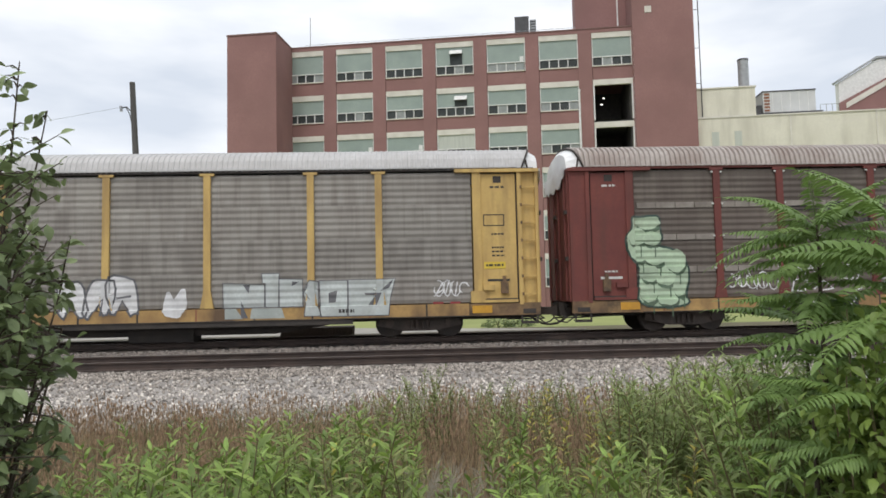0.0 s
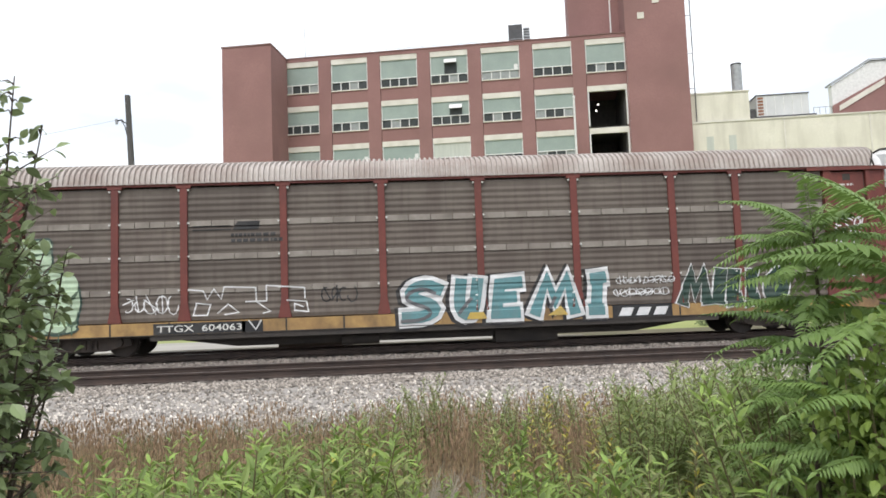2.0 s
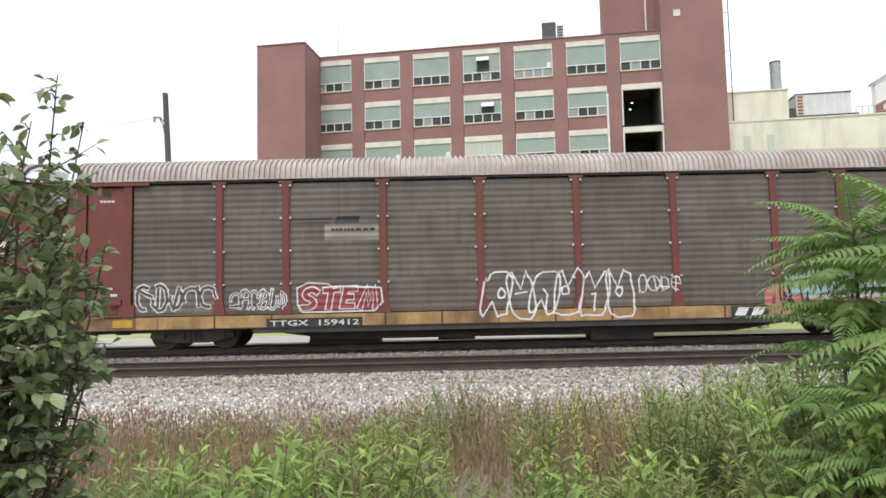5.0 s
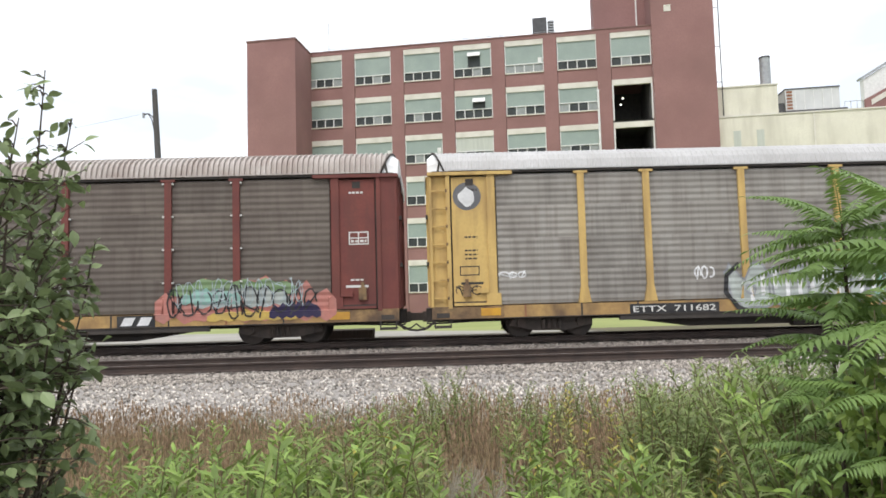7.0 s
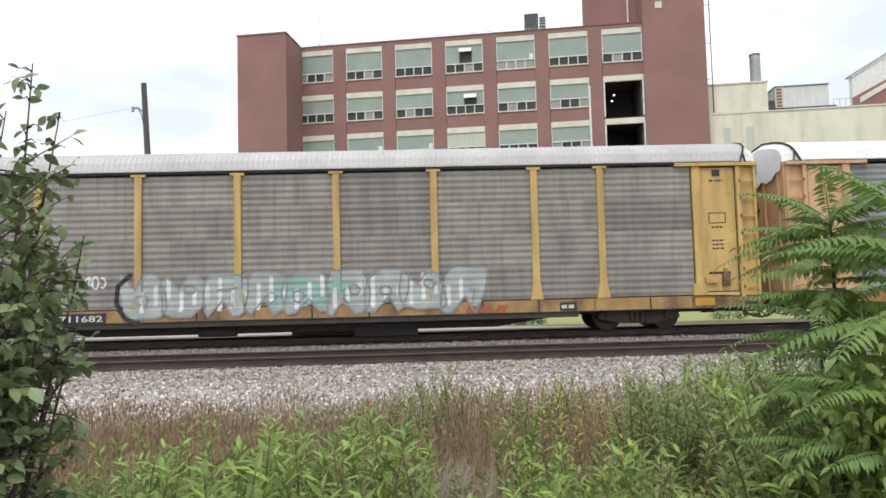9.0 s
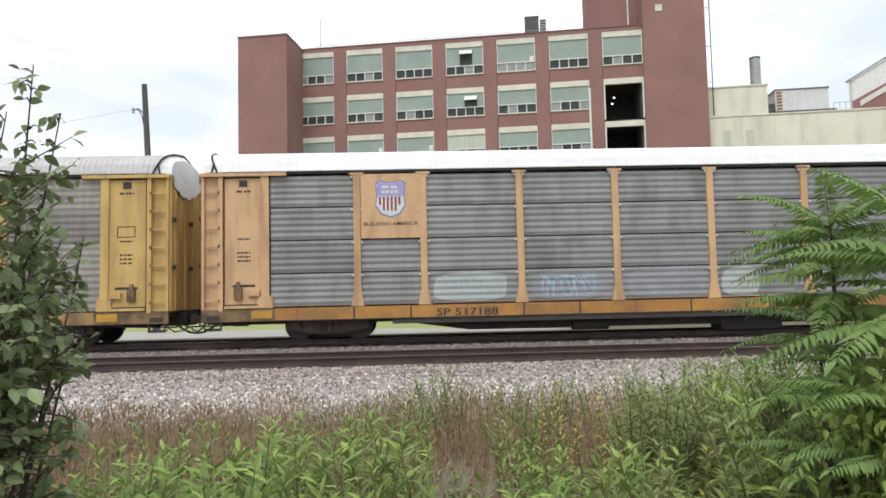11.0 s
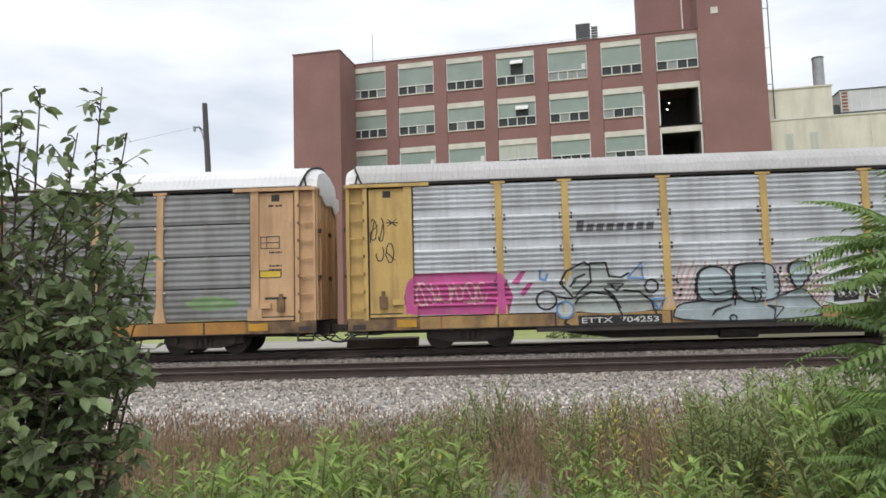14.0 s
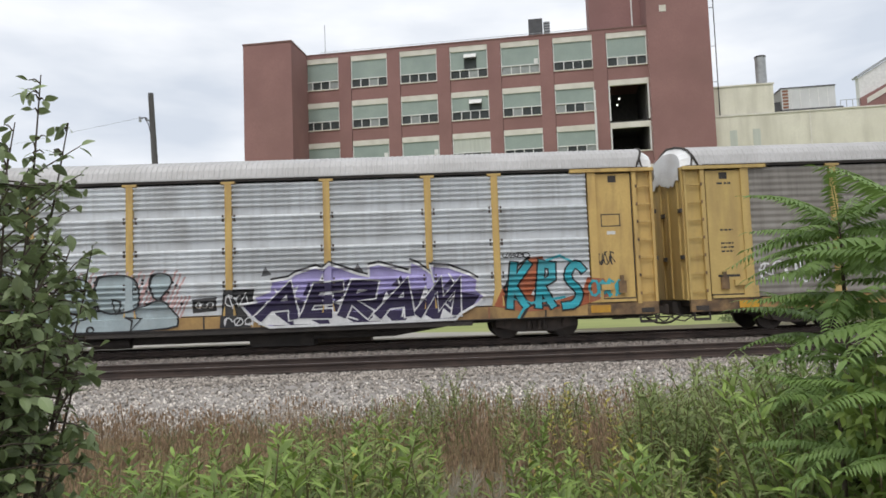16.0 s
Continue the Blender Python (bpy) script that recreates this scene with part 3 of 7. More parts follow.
def weed_kinds():
    kinds = {}
    kinds["bright"] = [weed_meshes(1.0, 0.155, 0.041, 46, LEAF_BRIGHT, 10 + k) for k in range(6)]
    kinds["dull"] = [weed_meshes(1.0, 0.12, 0.026, 46, LEAF_DULL, 30 + k) for k in range(5)]
    kinds["wispy"] = [weed_meshes(1.0, 0.1, 0.022, 80, LEAF_WISPY, 50 + k, 1.5) for k in range(5)]
    kinds["yellow"] = [weed_meshes(0.95, 0.12, 0.038, 26, LEAF_YELLOW, 70 + k) for k in range(2)]
    return kinds


WEEDS = weed_kinds()
WEED_LABELS = {"bright": "bright green leafy weed with lance-shaped leaves", "dull": "dull green narrow-leaved weed in dry grass",
               "wispy": "tall wispy green weed with thread-like leaves", "yellow": "small weed with yellowed autumn leaves"}


STAND = {"wispy": (Batch(), Batch()), "dull": (Batch(), Batch()), "bright": (Batch(), Batch())}


def mesh_arrays(me):
    v = np.zeros(3 * len(me.vertices))
    me.vertices.foreach_get("co", v)
    return v.reshape(-1, 3), [tuple(p.vertices) for p in me.polygons]


ARRAYS = {k: [tuple(mesh_arrays(m) for m in pair) for pair in pairs] for k, pairs in WEEDS.items()}


def plant_weed(kind, x, y, height, single=True):
    m = pose(x, y, ground_at(x, y) - 0.03, 0, 0, random.uniform(0, 360)) @ Matrix.Scale(height, 4)
    k = random.randrange(len(WEEDS[kind]))
    if not single:
        for batch, arrays in zip(STAND[kind], ARRAYS[kind][k]):
            batch.add(*arrays, m)
        return
    w = thing("weed", WEED_LABELS[kind], "weed", kind + " weeds in the verge", m)
    part("stem", WEEDS[kind][k][0], STEM, w)
    part("leaves", WEEDS[kind][k][1], LEAF_BRIGHT, w)


def plant_weeds():
    # front belt, higher towards the shrub's side
    n = 0
    while n < 255:
        az, r = random.uniform(-38, 38), random.uniform(2.9, 5.4)
        if -7 < az < -0.5 and random.random() < 0.8:
            continue
        if -31 < az < -27 and random.random() < 0.4:
            continue
        x, y = spot(az, r)
        low = 10.4 if az > 1 else 11.8
        if az > 24:
            low = 12.2
        top = EYE[2] - r * math.tan(radians(low + random.uniform(0.0, 4.5)))
        h = top - ground_at(x, y)
        if h < 0.3:
            continue
        plant_weed("bright" if random.random() < (0.88 if az > -14 else 0.75) else "dull", x, y, min(h, 1.3))
        n += 1
    # a few close ones at the foot of the shrub
    for k in range(24):
        az, r = random.uniform(23.5, 39), random.uniform(1.9, 2.5)
        x, y = spot(az, r)
        top = EYE[2] - r * math.tan(radians(random.uniform(12.8, 17)))
        plant_weed("bright", x, y, top - ground_at(x, y))
    # middle belt behind it
    for k in range(150):
        az, r = random.uniform(-32, 26), random.uniform(5.4, 7.6)
        if -6 < az < 0 or (9 < az and random.random() < 0.6) or (-16 < az < -6 and random.random() < 0.6):
            continue
        x, y = spot(az, r)
        top = EYE[2] - r * math.tan(radians(random.uniform(8.8, 12.0)))
        plant_weed("bright" if random.random() < (0.75 if az > 0 else 0.35) else "dull", x, y, max(0.3, min(1.2, top - ground_at(x, y))), False)
    # tall soft stand towards the sumac
    for k in range(190):
        az, r = random.uniform(-33, -16.5), random.uniform(5.0, 9.5)
        x, y = spot(az, r)
        low = 5.2 if az < -20.0 else 6.4
        top = EYE[2] - r * math.tan(radians(low + random.uniform(0, 4.5)))
        plant_weed("wispy", x, y, max(0.5, min(1.7, top - ground_at(x, y))), False)
    # leafy filling under the sumac
    for k in range(70):
        az, r = random.uniform(-40, -25.5), random.uniform(3.3, 5.0)
        x, y = spot(az, r)
        top = EYE[2] - r * math.tan(radians(random.uniform(4.5, 12)))
        plant_weed("wispy" if k % 3 else "bright", x, y, max(0.5, min(1.6, top - ground_at(x, y))), False)
    for az, low in ((-1.2, 5.9), (-2.2, 6.3), (-0.2, 7.0), (1.5, 7.3), (-3.2, 7.2), (3.0, 7.6), (-5.4, 7.4), (-7.5, 7.0), (-11.2, 6.6), (-11.9, 7.2), (-10.3, 7.5), (5.0, 8.0), (-1.7, 7.5), (0.6, 8.0), (-8.2, 7.9), (-12.8, 7.8), (-14, 7.2)):
        for j in range(2):
            r = random.uniform(8.6, 10.0)
            x, y = spot(az + random.uniform(-0.5, 0.5), r)
            plant_weed("wispy", x, y, EYE[2] - r * math.tan(radians(low + 0.6 * j)) - ground_at(x, y), False)
    for az, r, low in ((-11.3, 8.5, 7.6), (-17.8, 6.5, 8.5), (-18.2, 6.0, 9.0), (-14.5, 4.6, 12.2), (4.3, 3.6, 11.4), (-9.8, 8.0, 8.6), (-27, 4.5, 11), (-11.0, 7.5, 8.4), (-12.0, 6.0, 9.8), (-16.5, 5.0, 11.2), (-19.0, 5.5, 9.6), (-8.4, 5.2, 11.8), (-22.0, 4.4, 11.5), (7.5, 3.8, 11.8), (-15.0, 7.4, 8.2)):
        x, y = spot(az, r)
        plant_weed("yellow", x, y, max(0.4, EYE[2] - r * math.tan(radians(low - 0.7)) - ground_at(x, y)))
    for kind, material in (("wispy", LEAF_WISPY), ("dull", LEAF_DULL), ("bright", LEAF_BRIGHT)):
        stems, leaves = STAND[kind]
        stand = tagged(new("weed_stand", leaves.mesh("weed_stand", material)), "dense stand of " + kind + " green weeds along the verge", "weeds", kind="stuff")
        tagged(part("stems", stems.mesh("stems", STEM), STEM, stand), kind="stuff")


def grow_grass():
    dry, seed, green, dead = Batch(), Batch(), Batch(), Batch()
    for k in range(34000):
        az = rng.uniform(-42, 42)
        r = math.sqrt(rng.uniform(4.6 ** 2, 12.6 ** 2))
        x, y = spot(az, r)
        if y > 12.15:
            continue
        clump = noise.noise(Vector((x * 0.9, y * 0.9, 3.0)))
        edge = min(1.0, (12.2 - y) / 1.2)
        h = rng.uniform(0.35, 0.8) * (0.75 + 0.5 * clump) * (0.7 + 0.3 * edge)
        if r < 6.2 and not -7 < az < 0 and rng.random() < 0.6:
            continue
        h *= 1.07
        m = pose(x, y, ground_at(x, y) - 0.02, rng.uniform(-9, 9), rng.uniform(-9, 9), rng.uniform(0, 360))
        if clump < -0.05 and rng.random() < 0.6:
            green.add(*blade_shape(h * 0.8, 0.011, rng.uniform(0.02, 0.3)), m)
        else:
            lean = rng.uniform(0.0, 0.16)
            dry.add(*blade_shape(h, 0.007, lean), m)
            if rng.random() < 0.5:
                t = m @ Matrix.Translation((lean * 0.95, 0, h * 0.88))
                s = rng.uniform(0.05, 0.11)
                seed.add([(0, 0, 0), (0.012, 0, s * 0.5), (0, 0.012, s * 0.5), (-0.012, 0, s * 0.5), (0, -0.012, s * 0.5), (0, 0, s)], [(0, 1, 2), (0, 2, 3), (0, 3, 4), (0, 4, 1), (5, 2, 1), (5, 3, 2), (5, 4, 3), (5, 1, 4)], t)
    for k in range(60):
        az, r = (rng.uniform(-7, 0), rng.uniform(4.0, 5.5)) if k < 40 else (rng.uniform(-35, -26), rng.uniform(3.2, 4.6))
        x, y = spot(az, r)
        g = ground_at(x, y)
        top = EYE[2] - r * math.tan(radians(rng.uniform(13.5, 16)))
        p = [Vector((x, y, g)), Vector((x + rng.uniform(-0.05, 0.05), y, (g + top) / 2)), Vector((x + rng.uniform(-0.12, 0.12), y, top))]
        dead.add(*tube_shape(p, [0.005, 0.004, 0.002], 4))
        for b in range(6):
            q = p[1].lerp(p[2], rng.uniform(0.1, 0.9))
            dead.add(*tube_shape([q, q + Vector((rng.uniform(-0.09, 0.09), rng.uniform(-0.05, 0.05), rng.uniform(0.04, 0.12)))], [0.003, 0.0012], 3))
    for b, name, material, label in ((dry, "dry_grass", DRY_GRASS, "tall dry brown grass along the ballast"), (seed, "grass_seed_heads", SEED_HEAD, "reddish brown seed heads on the dry grass"),
                                     (green, "green_grass", GREEN_GRASS, "green grass mixed into the dry verge"), (dead, "dead_stems", PALE_TWIG, "bleached dead branching weed stems")):
        tagged(new(name, b.mesh(name, material)), label, "grass", kind="stuff")


def grow_shrub():
    """The dark leafy shrub at the operator's left."""
    shrub = thing("shrub", "dark green leafy shrub with upright whips beside the tracks", "shrub", at=pose(*spot(36, 2.75), -0.55))
    base = Vector(spot(36, 2.75) + (-0.55,))
    r = random.Random(5)
    wood, crown = Batch(), Batch()
    shapes = [leaf_shape(0.054, 0.031, b, 0.2, 0.45, 4) for b in (0.1, 0.25, 0.4)]
    metal = []
    for s in shapes:
        b = Batch()
        b.add(*s)
        metal.append(b.mesh("leaf", LEAF_SHRUB))
    tips = [(29.6, 17.0, 2.7, 1), (27.8, 13.8, 2.75, 1), (33.7, 16.0, 2.8, 1), (36.1, 15.8, 2.7, 1), (38.9, 19.5, 2.7, 1), (40.2, 23, 2.7, 1), (41.5, 18, 2.8, 1), (34.8, 14.5, 2.7, 1), (31.2, 13.5, 2.75, 1), (45, 14, 2.9, 0), (31.6, 11.5, 2.6, 0),
            (35, 11, 2.5, 0), (30.2, 8.0, 2.6, 0), (27.5, 5.0, 2.7, 0), (26.6, 1.5, 2.75, 0), (26.6, -2.0, 2.7, 0), (27.2, -4.5, 2.6, 0), (38.5, 9.5, 2.6, 0), (43, 8, 2.7, 0), (33, 5, 2.45, 0),
            (30, 2.5, 2.5, 0), (36.5, 3, 2.4, 0), (40.5, 2, 2.5, 0), (29, -1, 2.5, 0), (32.5, -3, 2.4, 0), (36, -5, 2.45, 0), (40, -5, 2.5, 0), (29.5, -6.5, 2.5, 0), (33, -9, 2.4, 0), (45, 0, 2.6, 0), (37, 6.5, 3.1, 0), (31, 4.5, 3.1, 0), (28.5, -8, 2.6, 0)]
    made = []
    for az, el, rr, whip in tips:
        x, y = spot(az, rr)
        tip = Vector((x, y, EYE[2] + rr * math.tan(radians(el)))) - base
        foot = Vector((r.uniform(-0.16, 0.16), r.uniform(-0.16, 0.16), 0.02))
        mid = foot.lerp(tip, 0.55) + Vector((0.05 * r.uniform(-1, 1), 0.05 * r.uniform(-1, 1), 0.08))
        at = lambda t: foot * (1 - t) ** 2 + mid * 2 * t * (1 - t) + tip * t * t
        wood.add(*tube_shape([at(k / 6) for k in range(7)], [0.014, 0.012, 0.01, 0.008, 0.006, 0.004, 0.002], 5))
        length = (tip - foot).length
        for k in range(int(19 * length)):
            t = 0.2 + 0.8 * r.random() ** 0.8
            p = at(t)
            reach = (0.05 if whip and t > 0.72 else 0.3) * r.uniform(0.4, 1.0)
            a = r.uniform(0, 6.28)
            way = Vector((math.cos(a), math.sin(a), r.uniform(-0.1, 0.9))).normalized()
            q = p + way * reach
            # keep the outline on the side of the tracks
            bearing = math.degrees(math.atan2(-(q.x + base.x), q.y + base.y))
            if bearing < 25.6 + 0.6 * r.random():
                continue
            wood.add(*tube_shape([p, p.lerp(q, 0.5) + Vector((0, 0, 0.01)), q], [0.004, 0.003, 0.0015], 3))
            for j in range(2 if reach < 0.1 else 8):
                u = 1.0 if j == 0 else r.uniform(0.25, 1.0)
                c = p.lerp(q, u)
                lw = (way * 0.4 + Vector((r.uniform(-1, 1), r.uniform(-1, 1), r.uniform(-1.0, 0.5)))).normalized()
                made.append(frame_at(c, lw, r.uniform(-60, 60), r.uniform(0.65, 1.15)))
    r.shuffle(made)
    for k, m in enumerate(made):
        if k < 280:
            part("leaf", metal[k % 3], LEAF_SHRUB, shrub).matrix_basis = m
        else:
            crown.add(*shapes[k % 3], m)
    part("branch_wood", wood.mesh("branch_wood", TWIG), TWIG, shrub)
    tagged(part("crown", crown.mesh("crown", LEAF_SHRUB), LEAF_SHRUB, shrub), kind="stuff")


def frond_mesh(name, length, pairs, seed, droop=0.35, material=None):
    """A feathery leaf: leaflets in pairs, each joined to the rachis by a short stalk."""
    r = random.Random(seed)
    b = Batch()
    at = lambda t: Vector((length * t, 0, 0.12 * length * t - droop * length * t * t))
    b.add(*tube_shape([at(k / 8) for k in range(9)], [0.004, 0.0038, 0.0035, 0.003, 0.0026, 0.0022, 0.002, 0.0015, 0.001], 4))
    for k in range(pairs):
        t = 0.14 + 0.84 * k / (pairs - 1)
        size = 0.082 * math.sin(math.pi * (0.2 + 0.68 * t)) * r.uniform(0.88, 1.12)
        ring = 4 * min(8, round(t * 8))
        for s in (-1, 1):
            way = Vector((0.4, s * 1.0, -0.35 + r.uniform(-0.15, 0.15)))
            first = b.n
            b.add(*leaf_shape(size, size * 0.29, 0.35, 0.25, 0.35, 3), frame_at(at(t), way, s * r.uniform(-10, 30)))
            b.f.append((ring, first, first + 2))
    first = b.n
    b.add(*leaf_shape(0.07, 0.024, 0.3, 0.2, 0.4, 3), frame_at(at(1), (1, 0, -0.4)))
    b.f.append((32, first, first + 2))
    return b.mesh(name, material or LEAF_SUMAC)


def grow_sumac():
    r = random.Random(8)
    fronds = [frond_mesh("frond", 0.42 + 0.04 * k, 19 + k, 90 + k, 0.25 + 0.07 * k) for k in range(4)]

    def sumac(az, rr, top_el, tiers, label, reach=1.0, lean=(0.0, 0.0)):
        x, y = spot(az, rr)
        g = ground_at(x, y)
        tree = thing("sumac", label, "shrub", "sumac bushes", pose(x, y, g))
        top = EYE[2] + rr * math.tan(radians(top_el)) - g
        at = lambda t: Vector((lean[0] * t * t, lean[1] * t * t, top * t))
        bm = bmesh.new()
        bm_tube(bm, [at(k / 6) for k in range(7)], [0.022, 0.02, 0.018, 0.015, 0.012, 0.009, 0.005], 7)
        part("trunk", bm, TWIG, tree)
        for t0, n, up in tiers:
            off = r.uniform(0, 6.28)
            for k in range(n):
                a = off + 6.283 * k / n + r.uniform(-0.25, 0.25)
                u = up + r.uniform(-0.15, 0.2)
                ob = part("frond", fronds[r.randrange(4)], LEAF_SUMAC, tree)
                ob.matrix_basis = frame_at(at(min(1.0, t0 + r.uniform(-0.03, 0.03))), (math.cos(a), math.sin(a), u), r.uniform(-15, 15), reach * r.uniform(0.85, 1.12))

    sumac(-31.9, 3.6, 4.4, [(1.0, 7, 0.8), (0.99, 10, 0.3), (0.96, 9, 0.0), (0.91, 8, 0.0), (0.82, 6, -0.05)], "young sumac with long feathery green fronds", 0.86)
    sumac(-37.0, 3.2, 4.0, [(1.0, 5, 0.8), (0.93, 7, 0.2), (0.8, 7, 0.0), (0.68, 7, 0.0)], "taller sumac with feathery fronds in dense undergrowth", 1.05)
    sumac(-30.8, 3.9, -2.6, [(1.0, 6, 0.6), (0.92, 8, 0.15), (0.8, 8, 0.0), (0.65, 8, 0.0), (0.5, 6, 0)], "low sumac bush with feathery fronds among weeds", 0.9)
    sumac(-33.5, 3.6, -3.0, [(1.0, 6, 0.6), (0.9, 8, 0.1), (0.75, 8, 0.0), (0.6, 8, 0.0)], "low sumac bush with feathery fronds among weeds", 0.85)
    sumac(-38.5, 3.6, -1.0, [(1.0, 6, 0.6), (0.9, 8, 0.1), (0.75, 8, 0.0), (0.6, 8, 0.0)], "low sumac bush with feathery fronds among weeds", 1.0)
    sumac(-31.0, 3.2, -8.5, [(1.0, 6, 0.5), (0.85, 8, 0.1), (0.65, 8, 0.0)], "low sumac bush with feathery fronds among weeds", 0.75)
    sumac(-35.5, 2.9, -8.0, [(1.0, 6, 0.5), (0.85, 8, 0.1), (0.65, 8, 0.0)], "low sumac bush with feathery fronds among weeds", 0.8)


def grow_vine():
    """Broad lime-green leaves climbing through the sumac."""
    x0, y0 = spot(-34.5, 2.9)
    g = ground_at(x0, y0)
    vine = thing("vine", "lime green broad-leaved vine climbing through the sumac", "vine", at=pose(x0, y0, g))
    r = random.Random(21)
    shapes = [leaf_shape(0.06, 0.034, b, 0.2, 0.4, 4) for b in (0.15, 0.35)]
    meshes = []
    for s in shapes:
        b = Batch()
        b.add(*s)
        meshes.append(b.mesh("leaf", LEAF_LIME))
    wood = Batch()
    spare = Batch()
    for k in range(28):
        az, rr, el = r.uniform(-39, -31.0), r.uniform(2.8, 3.3), r.uniform(-10, 0.5)
        x, y = spot(az, rr)
        tip = Vector((x - x0, y - y0, EYE[2] + rr * math.tan(radians(el)) - g))
        foot = Vector((r.uniform(-0.1, 0.1), r.uniform(-0.1, 0.1), 0))
        at = lambda t: foot.lerp(tip, t) + Vector((0, 0, 0.25 * math.sin(math.pi * t)))
        wood.add(*tube_shape([at(j / 5) for j in range(6)], [0.006, 0.005, 0.005, 0.004, 0.003, 0.002], 4))
        for j in range(70):
            t = 0.35 + 0.65 * r.random()
            way = (r.uniform(-1, 1), r.uniform(-1, 0.6), r.uniform(-0.8, 0.3))
            m = frame_at(at(t) + Vector((r.uniform(-0.1, 0.1), r.uniform(-0.1, 0.1), r.uniform(-0.08, 0.08))), way, r.uniform(-40, 40), r.uniform(0.5, 1.1))
            if j < 9:
                part("leaf", meshes[j % 2], LEAF_LIME, vine).matrix_basis = m
            else:
                spare.add(*shapes[j % 2], m)
    tagged(part("foliage", spare.mesh("foliage", LEAF_LIME), LEAF_LIME, vine), kind="stuff")
    part("climbing_stem", wood.mesh("climbing_stem", STEM), STEM, vine)


def scatter_stones():
    b, paler, grimy = Batch(), Batch(), Batch()
    prof = [(11.7, -0.9), (11.9, -0.82), (13.3, -0.23), (14.0, -0.2), (14.45, -0.2)]

    def height(y):
        for (p, zp), (q, zq) in zip(prof, prof[1:]):
            if y <= q:
                return zp + (zq - zp) * (y - p) / (q - p)
        return -0.2

    octa = np.array([(1, 0, 0), (-1, 0, 0), (0, 1, 0), (0, -1, 0), (0, 0, 1), (0, 0, -1)], float)
    faces = [(0, 2, 4), (2, 1, 4), (1, 3, 4), (3, 0, 4), (2, 0, 5), (1, 2, 5), (3, 1, 5), (0, 3, 5)]
    for k in range(68000):
        if k < 38000:
            x, y = rng.uniform(-15, 15), rng.uniform(11.5, 14.4)
            z = height(y)
        elif k < 54000:
            x, y = rng.uniform(-20, 20), rng.uniform(17.2, 19.9)
            z = -0.205
        else:
            x, y, z = rng.uniform(-16, 16), rng.uniform(14.75, 16.35), -0.172
        s = rng.uniform(0.016, 0.04)
        v = octa * s * rng.uniform(0.6, 1.3, (6, 1)) * (1.2, 1.0, 0.8)
        # whiter stones take over towards the foot of the slope
        pile = grimy if y > 14.5 else paler if rng.random() < (13.35 - y) / 0.7 else b
        pile.add(v, faces, pose(x, y, z + s * 0.3, rng.uniform(0, 360), rng.uniform(0, 360), 0))
    tagged(new("fresh_stones", paler.mesh("fresh_stones", STONE_WHITE)), "loose white crushed stones at the foot of the ballast", "ballast", kind="stuff")
    tagged(new("grimy_stones", grimy.mesh("grimy_stones", STONE_GRIMY)), "grimy brown-grey crushed stones between the rails", "ballast", kind="stuff")
    tagged(new("ballast_stones", b.mesh("ballast_stones", BALLAST)), "loose pale crushed stones on the ballast shoulder", "ballast", kind="stuff")


def grow_bushes():
    """Low dark bushes on the lawn behind the train."""
    r = random.Random(3)
    for x, y, s in ((3.9, 30.5, 0.55), (5.0, 30.8, 0.5), (14.2, 31.0, 0.6), (-16.0, 30.5, 0.5)):
        b = Batch()
        for k in range(420):
            d = Vector((r.gauss(0, 1), r.gauss(0, 0.7), abs(r.gauss(0, 0.8)))).normalized() * s * r.uniform(0.5, 1.05)
            b.add(*leaf_shape(0.12, 0.06, 0.2, 0.2, 0.45, 3), frame_at(Vector((d.x * 1.4, d.y, d.z * 0.75)), (r.uniform(-1, 1), r.uniform(-1, 1), r.uniform(-0.3, 1)), r.uniform(-60, 60)))
        bush = thing("bush", "low dark green bush on the lawn", "bush", "bushes on the lawn", pose(x, y, -0.3))
        tagged(part("crown", b.mesh("crown", LEAF_SHRUB), LEAF_SHRUB, bush), kind="stuff")
        bm = bmesh.new()
        bm_tube(bm, [(0, 0, -0.1), (0.05, 0, 0.3)], [0.04, 0.02], 6)
        part("trunk", bm, TWIG, bush)


scatter_stones()
grow_bushes()
grow_grass()
plant_weeds()
grow_shrub()
grow_sumac()
grow_vine()


# ---- freight train ----
YELLOW = mat("yellow_car_paint", (0.62, 0.43, 0.145), (0.52, 0.345, 0.12), 0.65, scale=1.2, fine=12, dirt=(0.2, 0.12, 0.06), dirt_amount=0.5, dirt_scale=1.5, dirt_stretch=(2, 2, 0.3), bump=0.05)
ORANGE = mat("orange_car_paint", (0.65, 0.42, 0.225), (0.54, 0.34, 0.185), 0.65, scale=1.2, fine=12, dirt=(0.25, 0.13, 0.07), dirt_amount=0.5, dirt_scale=1.5, dirt_stretch=(2, 2, 0.3), bump=0.05)
OXIDE = mat("oxide_red_car_paint", (0.19, 0.05, 0.037), (0.13, 0.035, 0.03), 0.7, scale=1.2, fine=12, dirt=(0.1, 0.04, 0.03), dirt_amount=0.5, dirt_scale=1.5, dirt_stretch=(2, 2, 0.3), bump=0.05)
SILL_YELLOW = mat("sill_yellow_paint", (0.47, 0.3, 0.11), (0.3, 0.18, 0.075), 0.75, scale=1.6, fine=10, dirt=(0.12, 0.075, 0.045), dirt_amount=0.95, dirt_scale=1.4, dirt_stretch=(1, 1, 0.5))
GREY_PANEL = mat("dusty_galvanised_panel", (0.315, 0.297, 0.265), (0.235, 0.218, 0.194), 0.6, 0.2, scale=0.8, fine=10, stretch=(0.4, 1, 1.5), dirt=(0.16, 0.14, 0.125), dirt_amount=0.6, dirt_scale=1.2, dirt_stretch=(1.2, 1, 0.35), varied=0.13, streak=0.45)
